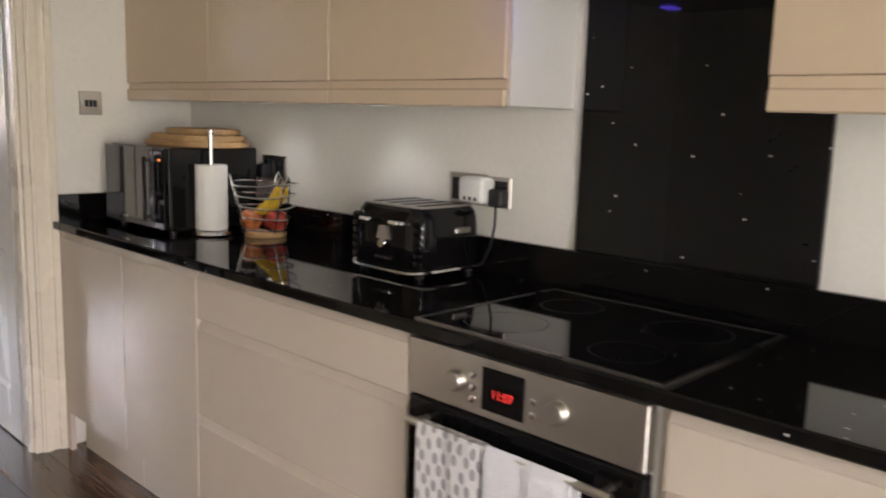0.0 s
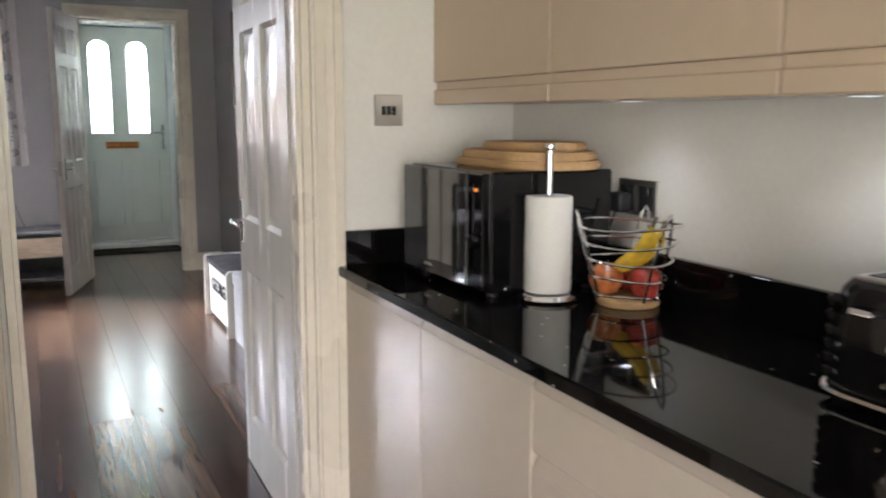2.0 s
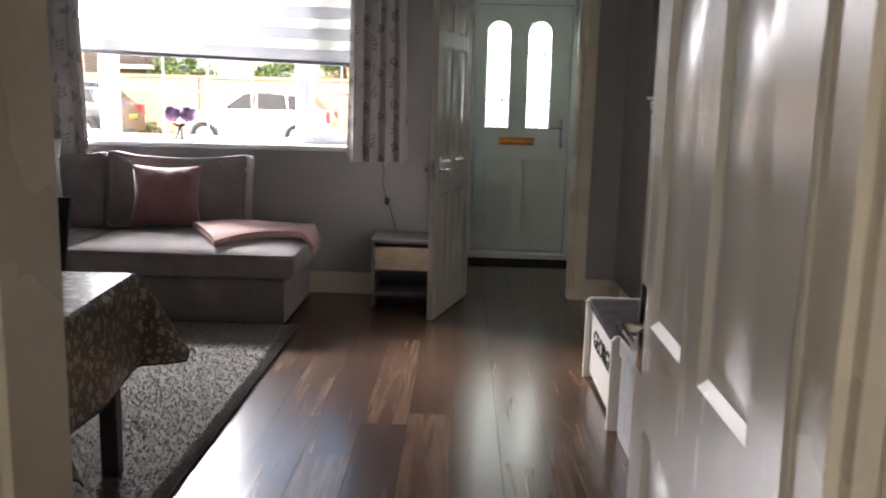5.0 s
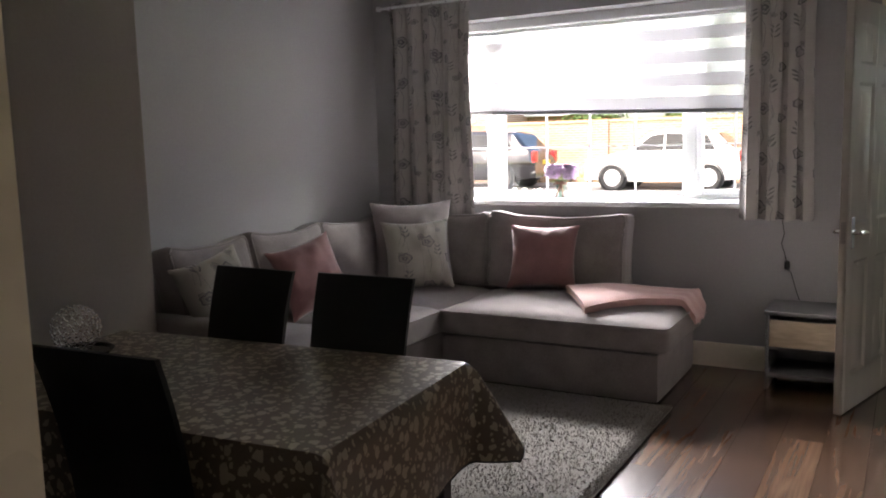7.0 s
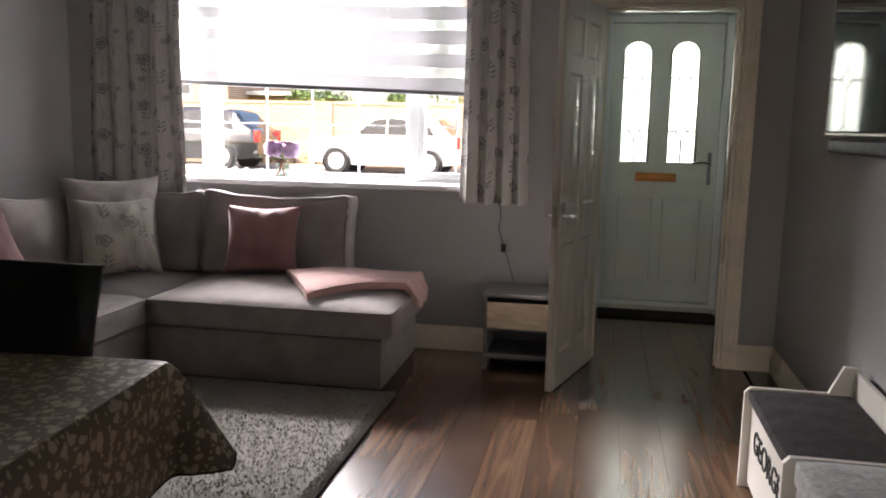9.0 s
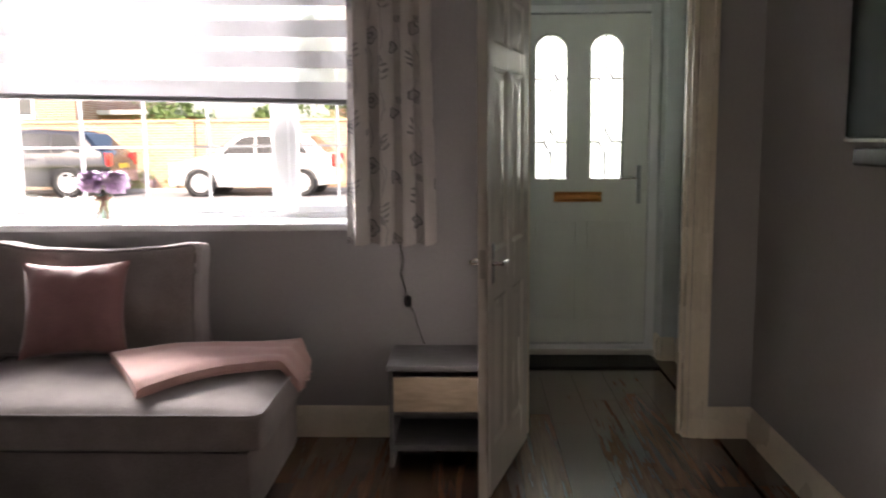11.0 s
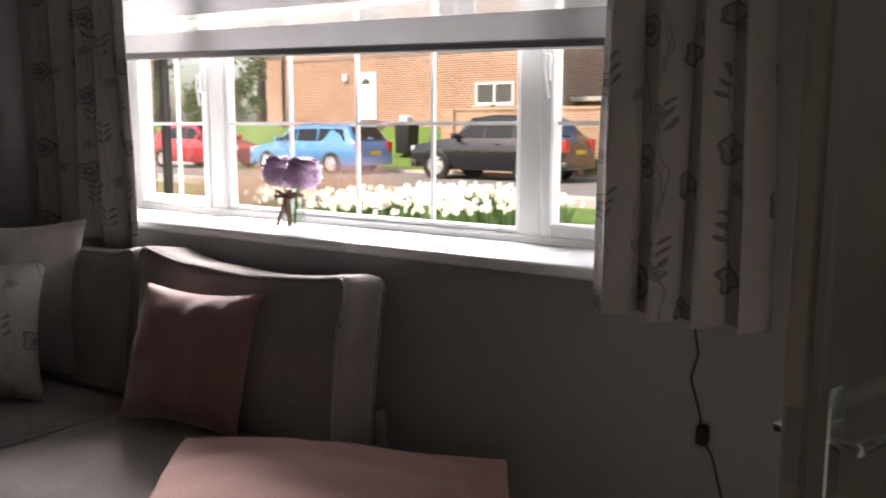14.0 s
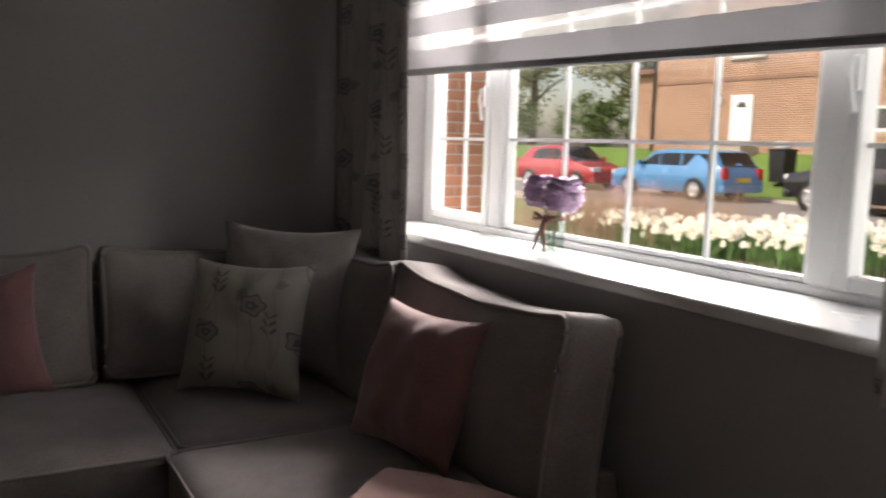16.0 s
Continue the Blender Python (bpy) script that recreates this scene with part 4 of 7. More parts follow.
# oven
ov = thing("oven", (1.6, 1.48, 0), "built-in steel oven with a black glass door", "oven")
part("housing", box(bm_new(), FX + 0.03, 1.176, 0.15, KX - 0.002, 1.786, 0.878), M_CABSIDE, ov)
part("plinth", box(bm_new(), FX + 0.06, 1.176, 0.0, FX + 0.078, 1.786, 0.15), M_CAB, ov)
panel = part("control_panel", box(bm_new(), FX - 0.004, 1.186, 0.744, FX + 0.028, 1.782, 0.872, 0.003, 2), M_STEEL, ov)
part("door", box(bm_new(), FX - 0.002, 1.186, 0.17, FX + 0.028, 1.782, 0.738, 0.004, 2), M_BLACKGLASS, ov)
for _y in (1.635, 1.375):
    kn = bm_new()
    lathe(kn, [(0.0, 0.018), (0.020, 0.018), (0.0225, 0.015), (0.024, 0.0)], 28, Matrix.Translation((FX - 0.004, _y, 0.806)) @ pose(0, 0, 0, 0, -90, 0))
    part("knob", kn, M_STEEL, panel, "brushed round knob")
for _y, _zs in ((1.590, (0.775, 0.800, 0.826)), (1.432, (0.784, 0.812))):
    for _z in _zs:
        part("button", lathe(bm_new(), [(0.0, 0.006), (0.007, 0.005), (0.009, 0.0)], 16, Matrix.Translation((FX - 0.004, _y, _z)) @ pose(0, 0, 0, 0, -90, 0)), M_CHROME, panel)
dp = part("display", box(bm_new(), FX - 0.0065, 1.455, 0.762, FX - 0.003, 1.565, 0.852, 0.001, 1), M_BLACKGLASS, panel)
text_part("digits", "11:07", 0.026, face_left(FX - 0.0072, 1.51, 0.800), M_RED, dp, "red clock digits")
hn = bm_new()
tube(hn, [(FX - 0.042, 1.225, 0.700), (FX - 0.042, 1.745, 0.700)], 0.009, 12)
for _y in (1.25, 1.72):
    tube(hn, [(FX - 0.002, _y, 0.700), (FX - 0.042, _y, 0.700)], 0.007, 10)
part("door_handle", hn, M_STEEL, ov)


def uv_grid(ob, nu, nv, w, h):
    """Lays the cloth's own plane on a sheet of nu by nv cells (first skin, then the second)."""
    me = ob.data
    lay = me.uv_layers.new(name="cloth")
    n = (nu + 1) * (nv + 1)
    for lp in me.loops:
        k = lp.vertex_index % n
        lay.data[lp.index].uv = (k // (nv + 1) / nu * w, k % (nv + 1) / nv * h)


def towel(y0, y1, drop, mat, label):
    def f(u, v):
        y = y0 + (y1 - y0) * u
        s = -0.30 + v * (drop + 0.30)
        wob = 0.0018 * math.sin(u * 11 + v * 2) + 0.0012 * math.sin(u * 23 + 1)
        if s < -0.02:
            return (FX - 0.026 + wob * 0.3, y, 0.700 + s + 0.02)
        if s < 0.02:
            a = (s + 0.02) / 0.04 * math.pi
            return (FX - 0.042 + 0.013 * math.cos(a), y, 0.702 + 0.011 * math.sin(a))
        return (FX - 0.056 + wob - 0.01 * (s / drop), y + 0.006 * math.sin(v * 5 + u), 0.700 - s + 0.02)
    ob = solid("tea_towel", sheet(bm_new(), f, 24, 30, 0.003), mat, label, "towel")
    uv_grid(ob, 24, 30, y1 - y0, drop + 0.3)
    return ob


def leaf_print():
    m = material("towel_print", (0.72, 0.70, 0.70), 0.95, var=0.06, fine=300, bump=0.4, bump_scale=500)
    N, L, p = shader(m)
    uv, v = N.new("ShaderNodeUVMap"), N.new("ShaderNodeTexVoronoi")
    uv.uv_map = "cloth"
    mp = N.new("ShaderNodeMapping")
    mp.inputs["Scale"].default_value, mp.inputs["Rotation"].default_value = (1.7, 1.0, 1), (0, 0, 0.7)
    v.voronoi_dimensions = "2D"
    v.inputs["Scale"].default_value, v.inputs["Randomness"].default_value = 26, 0.35
    lt, mx = N.new("ShaderNodeMath"), N.new("ShaderNodeMix")
    lt.operation, lt.inputs[1].default_value = "LESS_THAN", 0.33
    mx.data_type = "RGBA"
    L.new(uv.outputs[0], mp.inputs[0])
    L.new(mp.outputs[0], v.inputs["Vector"])
    L.new(v.outputs["Distance"], lt.inputs[0])
    L.new(lt.outputs[0], mx.inputs["Factor"])
    L.new(p.inputs["Base Color"].links[0].from_socket, mx.inputs["A"])
    mx.inputs["B"].default_value = (0.36, 0.34, 0.36, 1)
    L.new(mx.outputs["Result"], p.inputs["Base Color"])
    return m


towel(1.515, 1.700, 0.42, leaf_print(), "white tea towel with a grey leaf print over the oven handle")
towel(1.300, 1.510, 0.40, material("towel_white", (0.74, 0.73, 0.78), 0.95, var=0.08, fine=250, bump=0.5, bump_scale=260), "plain white tea towel over the oven handle")


# toaster
def toaster():
    x0, x1, y0, y1, z0, z1 = 1.60, 1.855, 2.055, 2.345, 0.926, 1.100
    t = thing("toaster", ((x0 + x1) / 2, (y0 + y1) / 2, 0.911), "glossy black four-slice toaster with chrome trim", "toaster")
    b = bm_new()
    # body: rounded outline, shoulders drawn in to the top
    def ring(s, z, g=0.0):
        cx, cy = (x0 + x1) / 2, (y0 + y1) / 2
        hx, hy = (x1 - x0) / 2 * s + g, (y1 - y0) / 2 * s + g
        pts = []
        for k in range(40):
            a = 2 * math.pi * (k + 0.5) / 40
            c, d = math.cos(a), math.sin(a)
            e = 0.28
            pts.append(b.verts.new((cx + hx * math.copysign(abs(c) ** e, c), cy + hy * math.copysign(abs(d) ** e, d), z)))
        return pts
    rings = [ring(0.98, z0), ring(1.0, z0 + 0.006), ring(0.985, z0 + 0.09), ring(0.955, z1 - 0.030), ring(0.93, z1 - 0.014), ring(0.86, z1)]
    for p, q in zip(rings, rings[1:]):
        for k in range(40):
            b.faces.new((p[k], p[(k + 1) % 40], q[(k + 1) % 40], q[k]))
    b.faces.new(rings[0][::-1])
    b.faces.new(rings[-1])
    body = part("body", b, M_BLACKGLOSS, t)
    # faceted corner columns
    for cy in (y0 + 0.020, y1 - 0.020):
        for k in range(6):
            o = bm_new()
            bmesh.ops.create_icosphere(o, subdivisions=1, radius=0.016)
            bmesh.ops.transform(o, matrix=Matrix.Translation((x0 + 0.010, cy, z0 + 0.026 + k * 0.022)) @ Matrix.Diagonal((0.8, 1.2, 0.95, 1)), verts=o.verts[:])
            part("facet", o, M_BLACKGLOSS, t, smooth=0)
    base = bm_new()
    pts = []
    for k in range(48):
        a = 2 * math.pi * k / 48
        c, d = math.cos(a), math.sin(a)
        pts.append(((x0 + x1) / 2 + 0.133 * math.copysign(abs(c) ** 0.3, c), (y0 + y1) / 2 + 0.150 * math.copysign(abs(d) ** 0.3, d), z0 + 0.004 - 0.006 * abs(c) ** 3))
    tube(base, pts, 0.0055, 6, True)
    part("chrome_base", base, M_CHROME, t, "wavy chrome base trim")
    top = bm_new()
    box(top, x0 + 0.030, y0 + 0.030, z1 - 0.002, x1 - 0.025, y1 - 0.030, z1 + 0.004, 0.002, 1)
    part("top_plate", top, M_STEEL, t)
    for k in range(4):
        y = y0 + 0.058 + k * 0.058
        part("slot", box(bm_new(), x0 + 0.045, y - 0.013, z1 + 0.003, x1 - 0.04, y + 0.013, z1 + 0.0055), M_BLACK, t)
    for y in (y0 + 0.085, y1 - 0.085):
        lv = box(bm_new(), x0 - 0.026, y - 0.020, z1 - 0.046, x0 + 0.004, y + 0.020, z1 - 0.034, 0.004, 2)
        part("lever", lv, M_CHROME, t, "chrome lever")
    d = bm_new()
    prism(d, [(2.175, 1.010), (2.225, 1.010), (2.215, 1.046), (2.185, 1.046)], "x", x0 - 0.006, x0 + 0.004)
    part("dial_plate", d, M_STEEL, t)
    part("dial", lathe(bm_new(), [(0, 0.012), (0.011, 0.012), (0.013, 0)], 18, Matrix.Translation((x0 - 0.002, 2.20, 0.998)) @ pose(0, 0, 0, 0, -90, 0)), M_CHROME, t)
    for k in range(4):
        part("button", lathe(bm_new(), [(0, 0.005), (0.004, 0.005), (0.005, 0)], 10, Matrix.Translation((x0 + 0.0005, 2.172 + k * 0.018, 0.958)) @ pose(0, 0, 0, 0, -90, 0)), M_CHROME, t)
    part("badge", box(bm_new(), 1.735, y0 - 0.003, 1.028, 1.795, y0 + 0.01, 1.045, 0.003, 1), M_STEEL, t, "small oblong metal badge")
    for x in (x0 + 0.03, x1 - 0.03):
        for y in (y0 + 0.03, y1 - 0.03):
            part("foot", lathe(bm_new(), [(0, 0.911), (0.012, 0.911), (0.012, 0.928), (0, 0.928)], 12, Matrix.Translation((x, y, 0))), M_BLACK, t)


toaster()


def double_socket(y, z, label):
    s = thing("wall_socket", (KX - 0.004, y, z), label, "socket")
    part("plate", box(bm_new(), KX - 0.006, y - 0.075, z - 0.045, KX - 0.0005, y + 0.075, z + 0.045, 0.002, 1), M_STEEL, s)
    for dy in (-0.036, 0.036):
        part("insert", box(bm_new(), KX - 0.009, y + dy - 0.027, z - 0.034, KX - 0.005, y + dy + 0.027, z + 0.030, 0.001, 1), M_BLACK, s)
        part("switch", box(bm_new(), KX - 0.012, y + dy - 0.007, z + 0.006, KX - 0.008, y + dy + 0.007, z + 0.028, 0.001, 1), M_BLACK, s)
    return s


double_socket(2.146, 1.142, "chrome double socket with black inserts on the kitchen wall")
so = thing("wall_socket", (KX - 0.004, 2.027, 1.140), "chrome single socket with a black insert on the kitchen wall", "socket")
part("plate", box(bm_new(), KX - 0.006, 1.985, 1.095, KX - 0.0005, 2.069, 1.183, 0.002, 1), M_STEEL, so)
part("insert", box(bm_new(), KX - 0.009, 1.994, 1.106, KX - 0.005, 2.058, 1.172, 0.001, 1), M_BLACK, so)
part("switch", box(bm_new(), KX - 0.012, 2.041, 1.150, KX - 0.008, 2.055, 1.170, 0.001, 1), M_BLACK, so)
double_socket(3.135, 1.140, "chrome double socket with black inserts behind the fruit basket")
wp = thing("charger_plug", (1.84, 2.085, 1.142), "chunky white plug-in charger in the socket", "plug")
part("body", box(bm_new(), KX - 0.070, 2.034, 1.108, KX - 0.010, 2.130, 1.182, 0.014, 3), M_WHITEPLASTIC, wp)
for k in range(3):
    part("slot", box(bm_new(), KX - 0.0715, 2.056 + k * 0.020, 1.116, KX - 0.0695, 2.064 + k * 0.020, 1.126), M_BLACK, wp)


def black_plug(y, z, path, label):
    p = thing("plug", (KX - 0.03, y, z), label, "plug")
    part("body", box(bm_new(), KX - 0.050, y - 0.024, z - 0.028, KX - 0.010, y + 0.024, z + 0.022, 0.008, 2), M_BLACK, p)
    part("cable", tube(bm_new(), path, 0.0035, 6), M_BLACK, p)


black_plug(2.008, 1.130, [(KX - 0.04, 2.008, 1.105), (KX - 0.045, 2.004, 1.05), (KX - 0.055, 2.01, 0.99), (KX - 0.05, 2.04, 0.94), (KX - 0.04, 2.09, 0.918)], "black plug and cable of the toaster")
black_plug(3.170, 1.130, [(KX - 0.04, 3.17, 1.11), (KX - 0.07, 3.18, 1.03), (KX - 0.06, 3.20, 0.94), (KX - 0.05, 3.21, 0.918)], "black plug and cable of the microwave")

sw = thing("light_switch", (1.459, DIV - 0.002, 1.357), "brushed chrome light switch with three black rockers", "switch")
part("plate", box(bm_new(), 1.415, DIV - 0.007, 1.312, 1.503, DIV - 0.0005, 1.402, 0.002, 1), M_STEEL, sw)
for k in range(3):
    part("rocker", box(bm_new(), 1.436 + k * 0.016, DIV - 0.011, 1.343, 1.449 + k * 0.016, DIV - 0.006, 1.369, 0.002, 1), M_BLACK, sw)


# microwave and boards
def microwave():
    x0, x1, y0, y1, z0, z1 = 1.445, 1.815, 3.150, 3.610, 0.925, 1.212
    m = thing("microwave", ((x0 + x1) / 2, (y0 + y1) / 2, 0.911), "black microwave oven with a mirrored door in the worktop corner", "microwave")
    part("case", box(bm_new(), x0 + 0.022, y0, z0, x1, y1, z1, 0.006, 2), M_BLACKGLOSS, m)
    mir = material("mirrored_door", (0.10, 0.10, 0.105), 0.06, 0.7, var=0.08, scale=3)
    part("door", box(bm_new(), x0, 3.232, z0 + 0.004, x0 + 0.021, y1 - 0.001, z1 - 0.003, 0.004, 2), mir, m, "mirrored black glass door")
    part("control_panel", box(bm_new(), x0, y0 + 0.001, z0 + 0.004, x0 + 0.021, 3.229, z1 - 0.003, 0.004, 2), M_BLACKGLASS, m)
    h = bm_new()
    box(h, x0 - 0.028, 3.240, z0 + 0.03, x0 - 0.018, 3.256, z1 - 0.03, 0.003, 2)
    for z in (z0 + 0.045, z1 - 0.045):
        box(h, x0 - 0.02, 3.242, z - 0.006, x0 + 0.002, 3.254, z + 0.006)
    part("handle", h, M_BLACKGLOSS, m)
    text_part("digits", "11:07", 0.011, face_left(x0 - 0.0006, 3.185, 1.170), M_AMBER, m, "amber clock digits")
    part("dial", lathe(bm_new(), [(0, 0.014), (0.017, 0.013), (0.020, 0)], 24, Matrix.Translation((x0, 3.19, 1.05)) @ pose(0, 0, 0, 0, -90, 0)), M_BLACKGLOSS, m)
    part("badge", box(bm_new(), x0 - 0.0015, 3.43, 0.950, x0 + 0.001, 3.47, 0.957), M_STEEL, m)
    for x in (x0 + 0.05, x1 - 0.04):
        for y in (y0 + 0.04, y1 - 0.04):
            part("foot", lathe(bm_new(), [(0, 0.911), (0.014, 0.911), (0.014, 0.926), (0, 0.926)], 12, Matrix.Translation((x, y, 0))), M_BLACK, m)


microwave()


def board(cx, cy, z, lx, ly, th, turn, label):
    def outline(c=0.085, r=0.022):
        """Corners cut off at a slant, each cut softened a little."""
        pts = []
        for sx, sy in ((1, 1), (-1, 1), (-1, -1), (1, -1)):
            x, y = sx * lx / 2, sy * ly / 2
            ends = [(x, y - sy * c), (x - sx * c, y)]
            if sx * sy < 0:
                ends.reverse()
            (ax, ay), (bx, by) = ends
            vx, vy = (bx - ax) / math.hypot(bx - ax, by - ay), (by - ay) / math.hypot(bx - ax, by - ay)
            first = (0, -sy) if abs(ax) > abs(bx) - 1e-9 and abs(ax - x) < 1e-9 else (-sx, 0)
            last = (-sx, 0) if first[0] == 0 else (0, -sy)
            pts += [(ax + first[0] * r, ay + first[1] * r), (ax + vx * r * 0.7, ay + vy * r * 0.7), (bx - vx * r * 0.7, by - vy * r * 0.7), (bx + last[0] * r, by + last[1] * r)]
        return pts
    bm = bm_new()
    prism(bm, outline(), "z", 0, th)
    top = [e for e in bm.edges if abs(e.verts[0].co.z - e.verts[1].co.z) < 1e-6]
    bmesh.ops.bevel(bm, geom=top, offset=0.005, segments=2, affect="EDGES")
    bmesh.ops.transform(bm, matrix=pose(cx, cy, z, 0, 0, turn), verts=bm.verts[:])
    solid("chopping_board", bm, M_BOARD, label, "chopping board", group="boards on the microwave")


board(1.680, 3.345, 1.2125, 0.275, 0.45, 0.021, 3, "large wooden chopping board with cut corners on the microwave")
board(1.682, 3.342, 1.2338, 0.265, 0.43, 0.021, -2, "wooden chopping board in the middle of the stack")
board(1.705, 3.345, 1.2551, 0.215, 0.345, 0.021, 4, "small wooden chopping board on top of the stack")

# kitchen roll
kr = thing("kitchen_roll_holder", (1.605, 3.118, 0.911), "chrome kitchen roll holder on the worktop", "roll holder")
part("base", lathe(bm_new(), [(0, 0.911), (0.074, 0.911), (0.076, 0.916), (0.072, 0.925), (0.02, 0.929), (0, 0.929)], 36, Matrix.Translation((1.605, 3.118, 0))), M_CHROME, kr)
part("pole", lathe(bm_new(), [(0.008, 0.925), (0.008, 1.262), (0.013, 1.268), (0.013, 1.276), (0, 1.28)], 16, Matrix.Translation((1.605, 3.118, 0))), M_CHROME, kr)
_rb = bm_new()
lathe(_rb, [(0.020, 0.931), (0.054, 0.930), (0.056, 0.934), (0.056, 1.152), (0.054, 1.157), (0.020, 1.156), (0.020, 0.931)], 40, Matrix.Translation((1.605, 3.118, 0)))
solid("kitchen_roll", _rb, M_PAPER, "white paper kitchen roll on its holder", "kitchen roll")


# fruit basket
def basket():
    cx, cy = 1.741, 2.985
    b = thing("fruit_basket", (cx, cy, 0.911), "round chrome wire fruit basket on a wooden base", "basket")
    part("base", lathe(bm_new(), [(0, 0.911), (0.070, 0.911), (0.073, 0.916), (0.073, 0.926), (0.068, 0.930), (0, 0.930)], 36, Matrix.Translation((cx, cy, 0))), M_BOARD, b)
    for k in range(5):
        r, z = 0.076 + 0.0108 * k, 0.936 + 0.040 * k
        part("ring", tube(bm_new(), [(cx + r * math.cos(a * math.pi / 18), cy + r * math.sin(a * math.pi / 18), z + 0.004 * math.sin(a * math.pi / 9 + k)) for a in range(36)], 0.0028, 6, True), M_CHROME, b)
    for s in (0.6, 2.7, 4.8):
        pts = []
        for k in range(9):
            a = s + 0.16 * math.sin(k / 8 * math.pi) * (1 if k < 5 else 1)
            q = k / 8
            z = 0.928 + 0.20 * math.sin(q * math.pi)
            aa = s + (q - 0.5) * 0.55
            r = 0.074 + 0.05 * math.sin(q * math.pi)
            pts.append((cx + r * math.cos(aa), cy + r * math.sin(aa), z))
        part("upright", tube(bm_new(), pts, 0.0035, 6), M_CHROME, b)

    def apple(x, y, z, r, m, label):
        a = thing("apple", (x, y, z - r), label, "apple", "fruit in the basket")
        prof = [(0.0, -0.80), (0.25, -0.90), (0.62, -0.78), (0.95, -0.25), (1.0, 0.15), (0.86, 0.62), (0.5, 0.88), (0.2, 0.86), (0.0, 0.70)]
        part("flesh", lathe(bm_new(), [(p * r, q * r) for p, q in prof], 24, Matrix.Translation((x, y, z))), m, a)
        part("stalk", tube(bm_new(), [(x, y, z + 0.68 * r), (x + 0.004, y, z + 1.1 * r)], 0.0016, 5), M_BARK, a)

    red = material("apple_skin", (0.42, 0.05, 0.035), 0.3, var=0.5, scale=18, fine=60)
    blush = material("apple_skin_blush", (0.50, 0.16, 0.05), 0.3, var=0.5, scale=18, fine=60)
    apple(cx - 0.035, cy + 0.038, 0.930 + 0.036, 0.040, blush, "red and yellow apple in the wire basket")
    apple(cx + 0.020, cy - 0.038, 0.930 + 0.036, 0.040, red, "red apple in the wire basket")
    apple(cx + 0.045, cy + 0.040, 0.930 + 0.034, 0.038, red, "red apple in the wire basket")
    yel = material("banana_skin", (0.62, 0.40, 0.03), 0.45, var=0.2, scale=20, fine=80)
    for dx, top in ((0.0, 1.095), (0.028, 1.085)):
        n = thing("banana", (cx + dx, cy - 0.02, 0.975), "ripe yellow banana standing in the wire basket", "banana", "fruit in the basket")
        pts, rs = [], []
        for k in range(12):
            q = k / 11
            pts.append((cx - 0.03 + dx + 0.055 * q + 0.012 * math.sin(q * 3), cy + 0.030 - 0.075 * q - 0.02 * math.sin(q * math.pi), 0.985 + (top - 0.985) * q))
            rs.append(0.017 * min(1, 0.45 + 3 * q) * (1 if q < 0.82 else max(0.35, 1 - 4.2 * (q - 0.82))))
        part("skin", tube(bm_new(), pts, rs, 6), yel, n)
        part("stalk", tube(bm_new(), [pts[-1], (pts[-1][0] + 0.006, pts[-1][1] - 0.006, pts[-1][2] + 0.022)], 0.005, 6), M_BARK, n)


basket()

# tall glossy unit on the near side of the doorway
tu = thing("tall_cabinet", (0.05, 3.46, 0), "tall cashmere gloss larder cabinet beside the doorway", "kitchen cabinet")
part("body", box(bm_new(), -0.25, 3.17, 0.15, 0.348, DIV - 0.026, 2.12), M_CAB, tu)
part("plinth", box(bm_new(), -0.25, 3.17, 0.0, 0.30, DIV - 0.026, 0.15), M_CAB, tu)
part("door", box(bm_new(), 0.350, 3.172, 0.745, 0.370, DIV - 0.027, 2.118, 0.003, 2), M_CAB, tu)
part("door", box(bm_new(), 0.350, 3.172, 0.155, 0.370, DIV - 0.027, 0.718, 0.003, 2), M_CAB, tu)
part("finger_groove", box(bm_new(), 0.349, 3.172, 0.719, 0.362, DIV - 0.027, 0.744), M_CABSIDE, tu)


